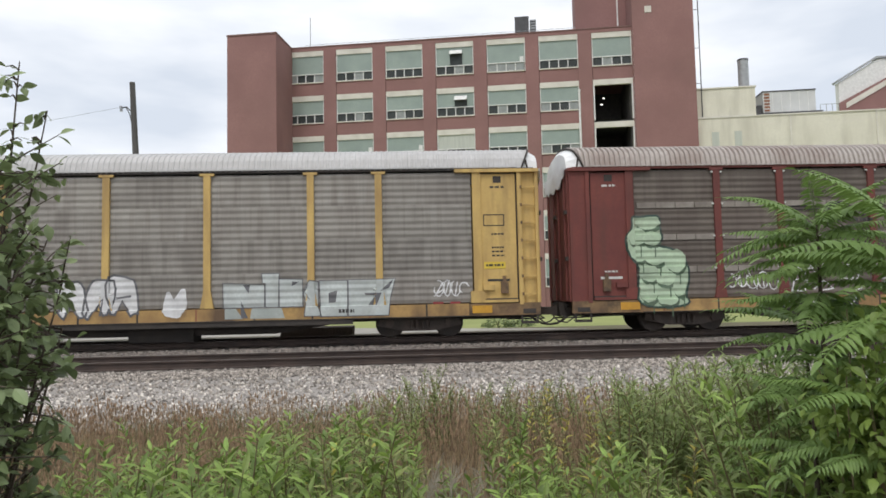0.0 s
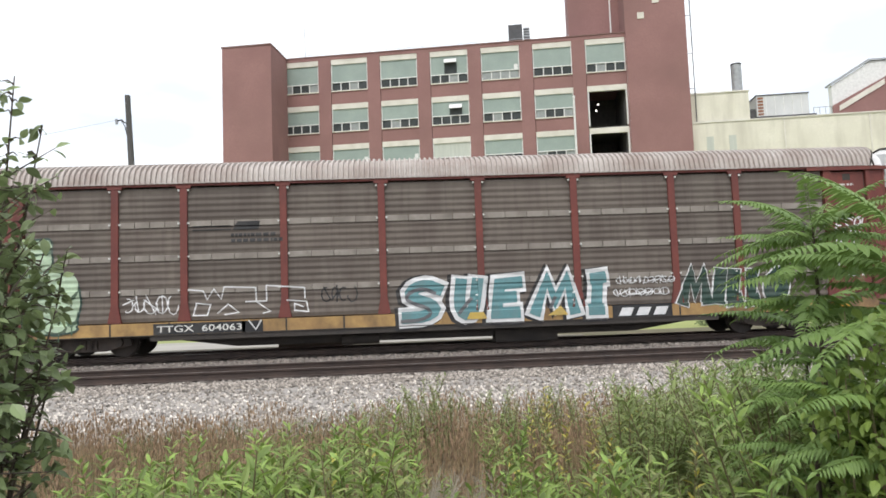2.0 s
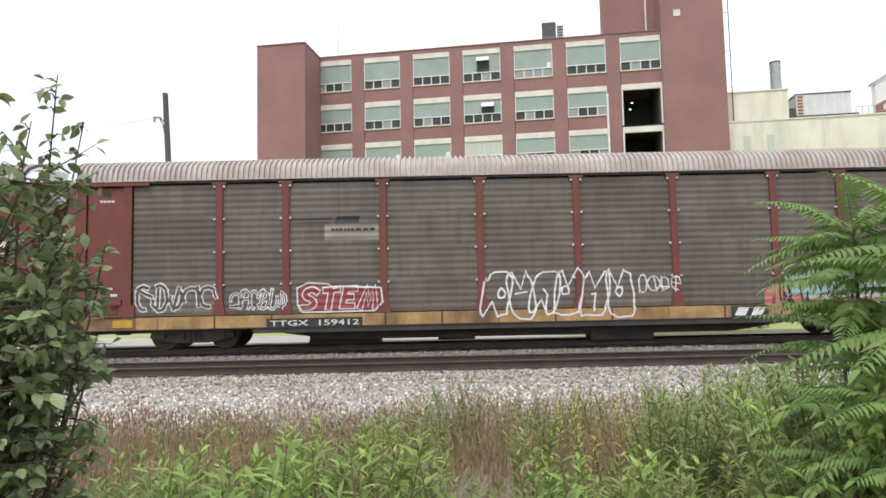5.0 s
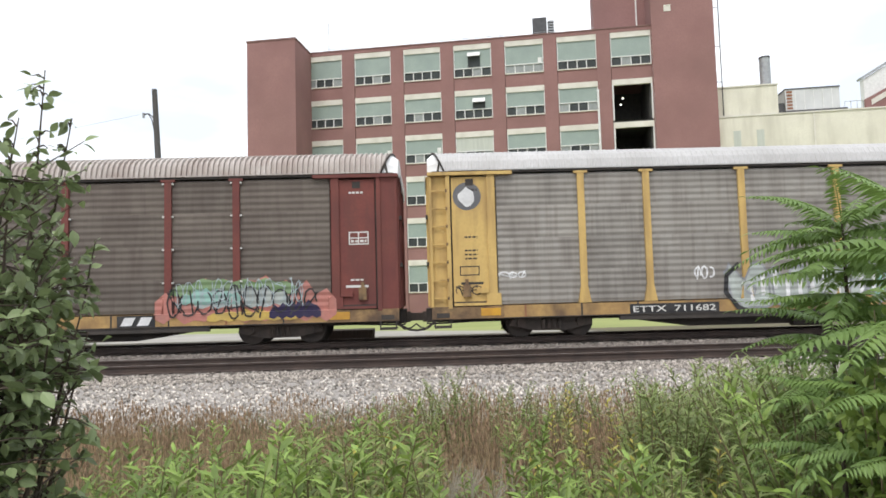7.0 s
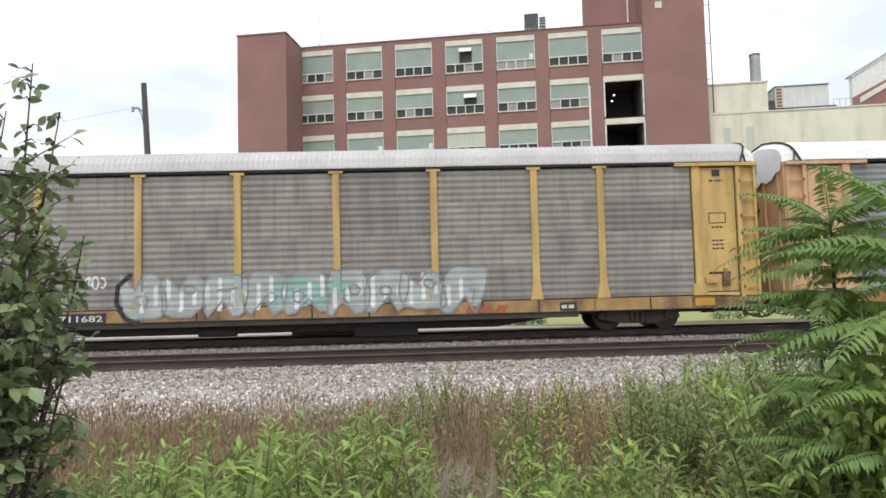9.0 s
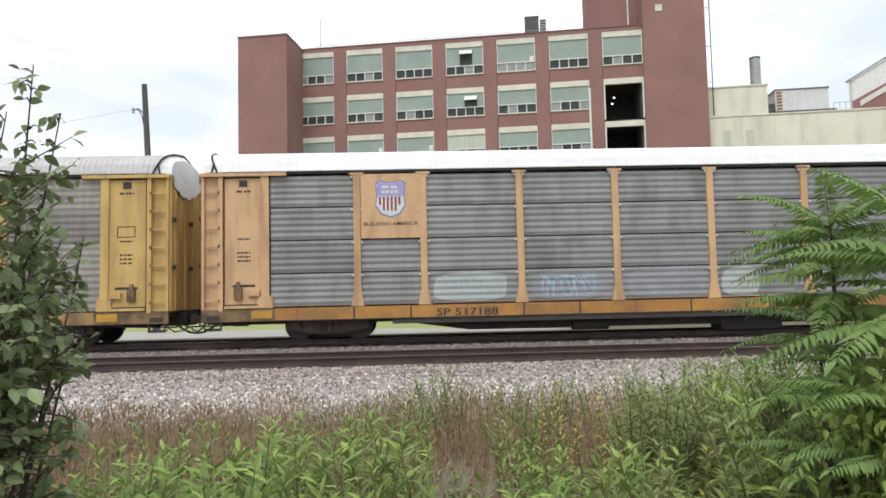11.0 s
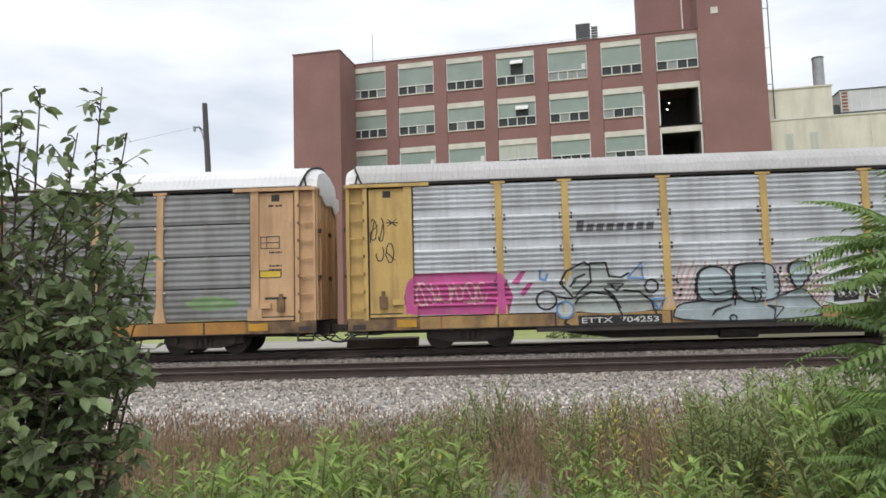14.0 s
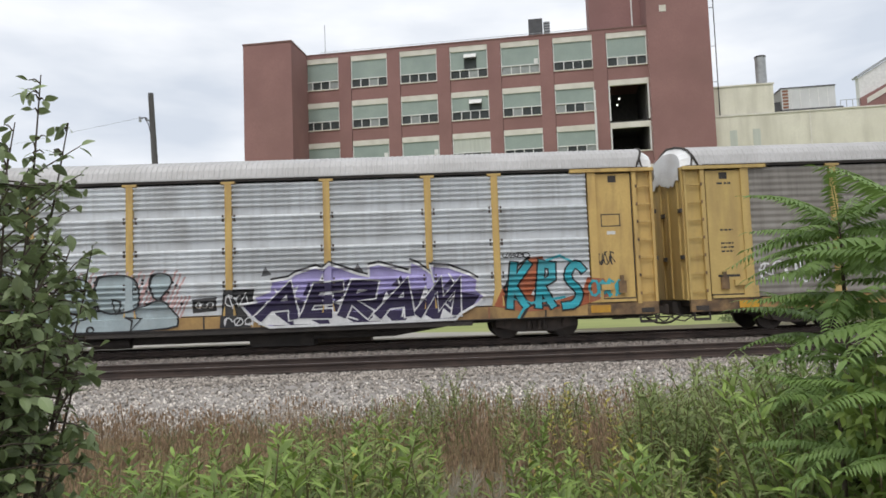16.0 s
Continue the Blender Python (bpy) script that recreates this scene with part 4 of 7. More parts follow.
BROWN_PANEL = mat("grime_brown_panel", (0.165, 0.14, 0.117), (0.115, 0.094, 0.079), 0.75, 0.1, scale=0.8, fine=10, stretch=(0.4, 1, 1.5), dirt=(0.09, 0.07, 0.06), dirt_amount=0.6, dirt_scale=1.2, dirt_stretch=(1.2, 1, 0.35), varied=0.13, streak=0.42)
SLATE_PANEL = mat("slate_grey_panel", (0.29, 0.295, 0.29), (0.22, 0.225, 0.22), 0.6, 0.15, scale=0.8, fine=10, stretch=(0.4, 1, 1.5), dirt=(0.12, 0.11, 0.1), dirt_amount=0.5, dirt_scale=1.2, dirt_stretch=(1.2, 1, 0.35), varied=0.06, streak=0.14)
SILVER_PANEL = mat("bright_galvanised_panel", (0.72, 0.745, 0.765), (0.58, 0.6, 0.615), 0.4, 0.3, scale=0.8, fine=10, stretch=(0.4, 1, 1.5), dirt=(0.33, 0.32, 0.31), dirt_amount=0.4, dirt_scale=1.2, dirt_stretch=(1.2, 1, 0.35), varied=0.07, streak=0.25)
SILL_GRIME = mat("grimy_end_sill", (0.3, 0.19, 0.085), (0.14, 0.085, 0.05), 0.8, scale=2.2, fine=14, dirt=(0.045, 0.034, 0.028), dirt_amount=0.9, dirt_scale=2.0)
SILL_ORANGE = mat("sill_orange_paint", (0.5, 0.25, 0.055), (0.34, 0.16, 0.045), 0.7, scale=1.0, fine=10, dirt=(0.12, 0.08, 0.05), dirt_amount=0.5, dirt_scale=1.2)
YELLOW_PALE = mat("pale_yellow_car_paint", (0.58, 0.42, 0.15), (0.48, 0.34, 0.12), 0.65, scale=1.2, fine=12, dirt=(0.25, 0.16, 0.08), dirt_amount=0.4, dirt_scale=1.5, dirt_stretch=(2, 2, 0.3), bump=0.05)
TRUCK = mat("greasy_cast_steel", (0.05, 0.043, 0.038), (0.1, 0.074, 0.06), 0.7, scale=3, fine=30)
WHEEL = mat("grimy_wheel_steel", (0.035, 0.03, 0.028), (0.06, 0.045, 0.036), 0.6, 0.3, scale=3, fine=30)
ROOF_PALE = mat("dusty_roof_sheet", (0.5, 0.46, 0.43), (0.38, 0.33, 0.3), 0.7, 0.1, scale=0.9, fine=8, dirt=(0.27, 0.2, 0.17), dirt_amount=0.5, dirt_scale=1.0)
ROOF_GREY = mat("grey_roof_sheet", (0.52, 0.51, 0.505), (0.42, 0.41, 0.4), 0.6, 0.2, scale=0.9, fine=8)
ROOF_WHITE = mat("white_roof_sheet", (0.82, 0.83, 0.84), (0.72, 0.72, 0.73), 0.6, 0.0, scale=0.9, fine=8)

POSTS = [5.0, 6.96, 9.83, 12.7, 15.58, 18.46, 21.45, 23.44]
CAR_PITCH, CAR_END = 28.65, 0.48
HALF_W = 1.55
SIDE_Y = 19.85
PANEL_Z = [1.02, 1.99, 2.96, 3.93, 4.88]
PALE_STRIP = mat("pale_galvanised_strip", (0.33, 0.3, 0.262), (0.24, 0.21, 0.18), 0.6, 0.2, scale=0.9, fine=9, dirt=(0.13, 0.11, 0.09), dirt_amount=0.6, dirt_scale=1.5)
END_WHITE = mat("white_end_cap", (0.82, 0.83, 0.83), (0.72, 0.72, 0.72), 0.55, scale=1.5, fine=12, dirt=(0.45, 0.41, 0.37), dirt_amount=0.45)
STENCIL_WHITE = mat("white_stencil_paint", (0.7, 0.7, 0.67), (0.55, 0.54, 0.5), 0.7, scale=4, fine=30, bump=0)
STENCIL_BLACK = mat("black_stencil_paint", (0.03, 0.028, 0.026), (0.05, 0.045, 0.04), 0.7, bump=0)
REFLECTOR = mat("amber_reflector", (0.62, 0.34, 0.03), (0.5, 0.25, 0.03), 0.5, scale=5, fine=30, bump=0, dirt=(0.2, 0.12, 0.05), dirt_amount=0.5)
SIGN_YELLOW = mat("yellow_sticker", (0.68, 0.5, 0.06), (0.6, 0.42, 0.05), 0.6, bump=0)


def paint_of(name, c, wear=0.25):
    return mat(name, c, tuple(q * 0.72 for q in c), 0.6, scale=1.6, fine=14, bump=0, dirt=(0.22, 0.2, 0.18), dirt_amount=wear, dirt_scale=2.5)


SPRAY = {"white": paint_of("spray_white", (0.78, 0.78, 0.78), 0.18), "teal": paint_of("spray_teal", (0.13, 0.29, 0.31)), "black": paint_of("spray_black", (0.02, 0.02, 0.022), 0.15),
         "forest": paint_of("spray_forest", (0.025, 0.06, 0.045)), "mint": paint_of("spray_mint", (0.5, 0.64, 0.45)), "mint_dark": paint_of("spray_dark_mint", (0.09, 0.15, 0.09)),
         "pink": paint_of("spray_pink", (0.62, 0.1, 0.32)), "blush": paint_of("spray_blush", (0.7, 0.47, 0.45)), "sky": paint_of("spray_sky_blue", (0.34, 0.46, 0.54)),
         "blue": paint_of("spray_blue", (0.13, 0.27, 0.52)), "violet": paint_of("spray_violet", (0.43, 0.38, 0.68), 0.12), "plum": paint_of("spray_plum", (0.024, 0.015, 0.062), 0.08), "ice_white": paint_of("spray_ice_white", (0.56, 0.6, 0.58)), "ice": paint_of("spray_ice_blue", (0.42, 0.5, 0.52)),
         "cyan": paint_of("spray_cyan", (0.04, 0.42, 0.5)), "rust": paint_of("spray_rust", (0.42, 0.12, 0.05)), "red": paint_of("spray_red", (0.3, 0.04, 0.045)),
         "green": paint_of("spray_green", (0.2, 0.32, 0.14)), "gold": paint_of("spray_gold", (0.6, 0.42, 0.1)), "silver": paint_of("spray_silver", (0.44, 0.48, 0.45)), "aqua": paint_of("spray_aqua", (0.3, 0.52, 0.45)),
         "salmon": paint_of("spray_salmon", (0.5, 0.2, 0.16)), "haze": paint_of("spray_haze_grey", (0.3, 0.31, 0.33)), "umber": paint_of("spray_umber", (0.1, 0.083, 0.07)), "grey": paint_of("spray_grey", (0.14, 0.14, 0.15))}


def rib_profile(style, z0, z1):
    """Heights and depths of one panel's ribs."""
    out = []
    if style == "bold":
        n, top, deep = 5, z0 + 0.79 * (z1 - z0), 0.075
    elif style == "strip":
        n, top, deep = 4, z0 + 0.78 * (z1 - z0), 0.017
    elif style == "gap":
        n, top, deep = 5, z1, 0.017
    else:
        n, top, deep = 5, z1, 0.013
    low = z0
    if style == "bold":
        low, top = z1 - (top - z0), z1
        out.append((z0, 0.0))
    h = (top - low) / n
    for k in range(n):
        z = low + k * h
        out += [(z, 0.0), (z + 0.14 * h, 0.0), (z + 0.48 * h, -deep), (z + 0.62 * h, -deep)]
    out.append((top, 0.0))
    if top < z1:
        out.append((z1, 0.0))
    return out


def side_profile(style):
    gap = 0.022 if style == "gap" else 0.0
    out = []
    for a, b in zip(PANEL_Z, PANEL_Z[1:]):
        out += rib_profile(style, a + gap, b - gap)
    return out


def corrugated(x0, x1, prof, y):
    bm = bmesh.new()
    a = [bm.verts.new((x0, y + d, z)) for z, d in prof]
    b = [bm.verts.new((x1, y + d, z)) for z, d in prof]
    for i in range(len(prof) - 1):
        bm.faces.new((a[i], b[i], b[i + 1], a[i + 1]))
    c = [bm.verts.new((x, y + 0.05, z)) for x, z in ((x0, prof[0][0]), (x1, prof[0][0]), (x1, prof[-1][0]), (x0, prof[-1][0]))]
    bm.faces.new((c[0], c[1], c[2], c[3]))
    bm.faces.new((a[0], c[0], c[1], b[0]))
    bm.faces.new((a[-1], b[-1], c[2], c[3]))
    return bm


def roof_profile():
    """Half of the roof from eave to ridge: distance in from the side, height."""
    return [(0.0, 4.97), (0.02, 5.08), (0.08, 5.3), (0.2, 5.47), (0.45, 5.6), (0.9, 5.72), (HALF_W, 5.8)]


def roof_section():
    prof = roof_profile()
    return [(-HALF_W + d, z) for d, z in prof] + [(HALF_W - d, z) for d, z in reversed(prof[:-1])]


def build_roof(car, material, ribs):
    bm = bmesh.new()
    full = roof_section()
    lip = lambda z: CAR_END + 0.12 + 0.36 * (5.8 - z) / 0.83
    x, end, rows = CAR_END + 0.12, CAR_PITCH - CAR_END - 0.12, []
    n = int((end - x) / 0.155)
    rib = (end - x) / n
    for k in range(n):
        for fx, d in ((0, 0), (0.45, 0), (0.55, ribs), (0.9, ribs)):
            rows.append((x + (k + fx) * rib, d))
    rows.append((end, 0))
    rings = []
    for rx, d in rows:
        rings.append([bm.verts.new((min(max(rx, lip(z)), CAR_PITCH - lip(z)), y * (1 + d * 0.6), z + d * (0.4 if i in (0, len(full) - 1) else 1))) for i, (y, z) in enumerate(full)])
    for a, b in zip(rings, rings[1:]):
        for k in range(len(full) - 1):
            bm.faces.new((a[k], a[k + 1], b[k + 1], b[k]))
    part("roof", bm, material, car)
    # raked white hoods that close the roof at both ends, with a dark seal and a torn skirt over the doors
    r = random.Random(len(car.name) * 7 + len(material.name))
    for right in (False, True):
        at = (lambda e: CAR_PITCH - e) if right else (lambda e: e)
        bm = bmesh.new()
        a = [bm.verts.new((at(lip(z)), y * 0.99, z - 0.008)) for y, z in full]
        b = [bm.verts.new((at(CAR_END - 0.04), y * 0.94, 4.9 + (z - 4.97) * 0.88)) for y, z in full]
        for k in range(len(full) - 1):
            bm.faces.new((a[k], a[k + 1], b[k + 1], b[k]))
        bm.faces.new(b)
        part("end_hood", bm, END_WHITE, car, "white raked hood over the end doors")
        bm = bmesh.new()
        xa, xb = at(CAR_END - 0.13), at(CAR_END - 0.105)
        hem, low = [], 4.66
        for k in range(25):
            low = min(4.85, max(4.4, low + r.uniform(-0.1, 0.1)))
            hem.append((-HALF_W * 0.92 + 2 * HALF_W * 0.92 * k / 24, low))
        for x in (xa, xb):
            edge = [(bm.verts.new((x, y, z)), bm.verts.new((x, y, 5.0))) for y, z in hem]
            for a, b in zip(edge, edge[1:]):
                bm.faces.new((a[0], b[0], b[1], a[1]))
        part("hood_skirt", bm, END_WHITE, car)
        bm = bmesh.new()
        bm_tube(bm, [(at(lip(z) - 0.02), y * 1.015, z + 0.015) for y, z in full], 0.032, 5)
        for s in (-1, 1):
            bm_tube(bm, [(at(CAR_END + 0.33), s * (HALF_W - 0.09), 5.32), (at(CAR_END + 0.26), s * (HALF_W - 0.04), 4.95)], 0.028, 5)
        part("seal", bm, BLACK_STEEL, car)


def build_truck(car, x):
    truck = thing("bogie", "", "")
    truck.parent = car
    truck.matrix_basis = pose(x, 0, 0)
    for s in (-1, 1):
        bm = bmesh.new()
        y0, y1 = (s * 1.02 - 0.07, s * 1.02 + 0.07)
        bm_prism(bm, [(-1.25, 0.36), (-0.95, 0.3), (-0.5, 0.2), (0.5, 0.2), (0.95, 0.3), (1.25, 0.36), (1.2, 0.55), (0.75, 0.62), (0.35, 0.72), (-0.35, 0.72), (-0.75, 0.62), (-1.2, 0.55)], y0, y1)
        part("side_frame", bm, TRUCK, truck)
        for k in (-0.24, -0.08, 0.08, 0.24):
            bm = bmesh.new()
            bm_tube(bm, [(k, s * 1.11, 0.26), (k, s * 1.11, 0.52)], 0.055, 8)
            part("spring", bm, TRUCK, truck)
        for k in (-0.89, 0.89):
            bm = bmesh.new()
            bm_tube(bm, [(k, s * 1.09, 0.44), (k, s * 1.17, 0.44)], 0.13, 12)
            part("axle_box", bm, TRUCK, truck)
    part("bolster", boxes((-0.2, 0.2, -1.0, 1.0, 0.45, 0.7)), TRUCK, truck)
    sets = []
    for k in (-0.89, 0.89):
        bm = bmesh.new()
        bm_tube(bm, [(0, -0.95, 0), (0, 0.95, 0)], 0.08, 10)
        for s in (-1, 1):
            yy = s * 0.755
            bm_tube(bm, [(0, yy - 0.065, 0), (0, yy + 0.065, 0)], 0.42, 28)
            bm_tube(bm, [(0, yy - s * 0.065, 0), (0, yy - s * 0.1, 0)], 0.445, 28)
            bm_tube(bm, [(0, yy + s * 0.065, 0), (0, yy + s * 0.09, 0)], 0.16, 12)
            for q in range(5):
                a = q * 1.2566
                bm_tube(bm, [(0.28 * math.cos(a), yy + s * 0.065, 0.28 * math.sin(a)), (0.28 * math.cos(a), yy + s * 0.075, 0.28 * math.sin(a))], 0.03, 6)
        ob = part("wheelset", bm, WHEEL, truck)
        ob.matrix_basis = pose(k, 0, 0.42)
        sets.append((ob, k))
    return sets


def end_bay(car, paint, flip, right):
    """The end of a side: corner ladder bay, flat door panel and door post."""
    def bx(*rows):
        if right:
            rows = [(CAR_PITCH - r[1], CAR_PITCH - r[0], *r[2:]) for r in rows]
        return boxes(*rows)

    Y = -HALF_W
    def put(name, *rows, material=paint):
        part(name, bx(*rows), material, car).matrix_basis = flip
    ladder = paint is not OXIDE
    put("corner_bay", (0.5, 1.04, Y + (0.1 if ladder else 0.015), Y + 0.14, 0.93, 4.86))
    put("corner_post", (0.48, 0.55, Y, Y + 0.12, 0.93, 4.88))
    put("inner_post", (0.97, 1.09, Y - 0.03, Y + 0.12, 0.93, 4.88))
    put("door_gap", (1.09, 1.14, Y + 0.07, Y + 0.1, 1.0, 4.86), material=BLACK_STEEL)
    put("door_panel", (1.14, 2.19, Y + 0.03, Y + 0.1, 1.12, 4.82))
    put("door_post", (2.19, 2.43, Y - 0.02, Y + 0.12, 1.0, 4.9))
    put("post_foot", (2.1, 2.53, Y - 0.026, Y + 0.1, 1.0, 1.35))
    put("head_beam", (0.44, 2.95, Y - 0.07, Y + 0.12, 4.87, 4.97))
    put("door_ledge", (1.14, 2.19, Y - 0.05, Y + 0.1, 1.0, 1.08))
    # black strip drawn in place of the shade between ledge and door panel
    put("ledge_shadow_gap", (1.16, 2.17, Y + 0.015, Y + 0.1, 1.08, 1.12), material=BLACK_STEEL)
    if ladder:
        for k in range(7):
            z = 1.22 + 0.53 * k
            put("ladder_rung", (0.55, 0.97, Y + 0.0, Y + 0.035, z, z + 0.035))
            put("rung_clip", (0.955, 1.01, Y - 0.045, Y - 0.03, z - 0.03, z + 0.06), material=SILL_GRIME)
    put("door_notch", (1.56, 1.8, Y + 0.022, Y + 0.03, 4.56, 4.76), material=BLACK_STEEL)
    put("latch_box", (1.82, 2.16, Y - 0.06, Y + 0.03, 1.36, 1.52))
    put("hand_brake", (1.42, 1.64, Y - 0.07, Y + 0.03, 1.26, 1.62), (1.48, 1.58, Y - 0.05, Y + 0.03, 1.62, 1.78), material=SILL_GRIME)
    put("end_sill", (0.48, 2.6, Y - 0.02, Y + 0.1, 0.62, 0.98), material=SILL_GRIME)
    put("sill_pocket", (0.62, 1.0, Y - 0.03, Y - 0.02, 0.66, 0.8), material=BLACK_STEEL)
    put("reflector", (1.92, 2.5, Y - 0.036, Y - 0.02, 0.7, 0.92), material=REFLECTOR)
    put("step", (0.55, 1.05, Y - 0.02, Y + 0.02, 0.36, 0.41), (0.55, 0.59, Y - 0.02, Y + 0.02, 0.41, 0.63), (1.01, 1.05, Y - 0.02, Y + 0.02, 0.41, 0.63), material=BLACK_STEEL)


def text_shape(words, x0, x1, z0, z1, bold=0.0, shear=0.0):
    """The letters as a flat bmesh in x and z, filling the given box."""
    cu = bpy.data.curves.new("letters", "FONT")
    cu.body, cu.offset, cu.shear, cu.resolution_u = words, bold, shear, 3
    ob = bpy.data.objects.new("letters", cu)
    me = bpy.data.meshes.new_from_object(ob)
    bpy.data.objects.remove(ob)
    bm = bmesh.new()
    bm.from_mesh(me)
    bpy.data.meshes.remove(me)
    xs, ys = [v.co.x for v in bm.verts], [v.co.y for v in bm.verts]
    ax, bx, ay, by = min(xs), max(xs), min(ys), max(ys)
    for v in bm.verts:
        v.co = Vector((x0 + (v.co.x - ax) / (bx - ax) * (x1 - x0), 0, z0 + (v.co.y - ay) / (by - ay) * (z1 - z0)))
    return bm


def poly_shape(*outlines):
    bm = bmesh.new()
    for k, o in enumerate(outlines):
        bm.faces.new([bm.verts.new((x, -0.0005 * (k % 6), z)) for x, z in o])
    return bm


def rect(x0, x1, z0, z1):
    return [(x0, z0), (x1, z0), (x1, z1), (x0, z1)]


def oval(x, z, a, b, n=16, wob=0.0, seed=0):
    r = random.Random(seed)
    return [(x + a * math.cos(6.2832 * k / n) * (1 + r.uniform(-wob, wob)), z + b * math.sin(6.2832 * k / n) * (1 + r.uniform(-wob, wob))) for k in range(n)]


def rounded(pts, times=2):
    """A closed outline with its corners cut twice over."""
    for _ in range(times):
        out = []
        for (ax, az), (bx, bz) in zip(pts, pts[1:] + pts[:1]):
            out += [(0.75 * ax + 0.25 * bx, 0.75 * az + 0.25 * bz), (0.25 * ax + 0.75 * bx, 0.25 * az + 0.75 * bz)]
        pts = out
    return pts


def stroke_shape(lines, width):
    """Sprayed lines of a given width, each one strip with mitred bends."""
    bm = bmesh.new()
    for pts in lines:
        p = [Vector(q) for k, q in enumerate(pts) if k == 0 or (Vector(q) - Vector(pts[k - 1])).length > 1e-4]
        if len(p) < 2:
            continue
        ways = [(b - a).normalized() for a, b in zip(p, p[1:])]
        rows = []
        for k, q in enumerate(p):
            a, b = ways[max(k - 1, 0)], ways[min(k, len(ways) - 1)]
            n = Vector((-a.y - b.y, a.x + b.x))
            n = n.normalized() if n.length > 0.05 else Vector((-b.y, b.x))
            n *= min(1.5, 1 / max(0.2, n.dot(Vector((-b.y, b.x))))) * width / 2
            e = -a * width * 0.35 if k == 0 else b * width * 0.35 if k == len(p) - 1 else Vector((0, 0))
            y = -0.0004 * (k % 9)
            rows.append([bm.verts.new((q.x + e.x + s * n.x, y, q.y + e.y + s * n.y)) for s in (1, -1)])
        for a, b in zip(rows, rows[1:]):
            bm.faces.new((a[0], a[1], b[1], b[0]))
    return bm


def scribble(x0, x1, z0, z1, n, seed):
    """Looping tag strokes that fill a box."""
    r = random.Random(seed)
    lines, w = [], (x1 - x0) / n
    for k in range(n):
        cx, cz, a, b = x0 + (k + 0.5) * w, (z0 + z1) / 2, w * r.uniform(0.35, 0.6), (z1 - z0) * r.uniform(0.3, 0.5)
        ph, turn = r.uniform(0, 6.28), r.choice((3.9, 5.0, 6.6))
        lines.append([(cx + a * math.cos(ph + turn * i / 11) + 0.1 * a * math.cos(3 * i), cz + b * math.sin(ph + turn * i / 11)) for i in range(12)])
        if r.random() < 0.75:
            lines.append([(cx + r.uniform(-a, a), z0 + r.uniform(0, 0.2) * (z1 - z0)), (cx + r.uniform(-a, a), z1 - r.uniform(0, 0.2) * (z1 - z0))])
        if r.random() < 0.5:
            lines.append([(cx - a, cz + r.uniform(-b, b)), (cx + a * 1.2, cz + r.uniform(-b, b))])
    return lines


GLYPHS = {"S": [[(0.95, 0.85), (0.6, 1), (0.2, 0.92), (0.05, 0.7), (0.3, 0.54), (0.75, 0.4), (0.9, 0.2), (0.6, 0.02), (0.0, 0.0)]], "U": [[(0.1, 1), (0.08, 0.3), (0.35, 0), (0.75, 0.05), (0.85, 0.35), (0.9, 1)]],
          "E": [[(0.95, 0.97), (0.1, 0.93), (0.05, 0.03), (0.95, 0.03)], [(0.08, 0.5), (0.75, 0.52)]], "M": [[(0, 0), (0.25, 1), (0.5, 0.3), (0.75, 1), (1, 0)]], "I": [[(0.5, 0), (0.5, 1)], [(0, 0.97), (1, 1)], [(0, 0), (1, 0)]],
          "i": [[(0.5, 0), (0.5, 0.62)], [(0.5, 0.86), (0.5, 1)]], "L": [[(0.1, 1), (0.2, 0), (0.9, 0.04)]], "O": [[(0.5, 1), (0.1, 0.75), (0.05, 0.35), (0.4, 0), (0.85, 0.2), (0.95, 0.65), (0.5, 1)]],
          "K": [[(0.1, 1), (0.05, 0)], [(0.95, 1), (0.12, 0.5), (1, 0)]], "R": [[(0.1, 0), (0.12, 1), (0.75, 0.95), (0.8, 0.65), (0.15, 0.5), (0.95, 0)]], "P": [[(0.1, 0), (0.12, 1), (0.85, 0.9), (0.8, 0.55), (0.12, 0.48)]],
          "G": [[(0.9, 0.9), (0.4, 1), (0.05, 0.5), (0.35, 0), (0.9, 0.1), (0.85, 0.5), (0.5, 0.5)]], "F": [[(0.1, 0), (0.12, 1), (0.95, 0.96)], [(0.1, 0.5), (0.75, 0.52)]], "T": [[(0.5, 0), (0.5, 1)], [(0, 0.95), (1, 1)]],
          "A": [[(0, 0), (0.5, 1), (1, 0)], [(0.2, 0.35), (0.8, 0.4)]]}


def letters(words, x0, x1, z0, z1, lean=0.0, inset=0.0, gap=0.12, seed=1):
    """Sprayed lines of hand-drawn capitals; words is a row of (letter, share of the width)."""
    r = random.Random(seed)
    total = sum(w for c, w in words)
    lines, x = [], x0
    for c, w in words:
        wide = (x1 - x0) * w / total
        a, b = x + gap * wide / 2 + inset, x + wide - gap * wide / 2 - inset
        drop = r.uniform(-0.04, 0.04) * (z1 - z0)
        for line in GLYPHS[c]:
            if c in "SUOGP":
                mid = [((3 * ax + bx) / 4, (3 * ay + by) / 4, (ax + 3 * bx) / 4, (ay + 3 * by) / 4) for (ax, ay), (bx, by) in zip(line, line[1:])]
                line = line[:1] + [q for ax, ay, bx, by in mid for q in ((ax, ay), (bx, by))] + line[-1:]
            lines.append([(a + (b - a) * u + lean * (v - 0.5), z0 + inset + drop + (z1 - z0 - 2 * inset) * v) for u, v in line])
        x += wide
    return lines


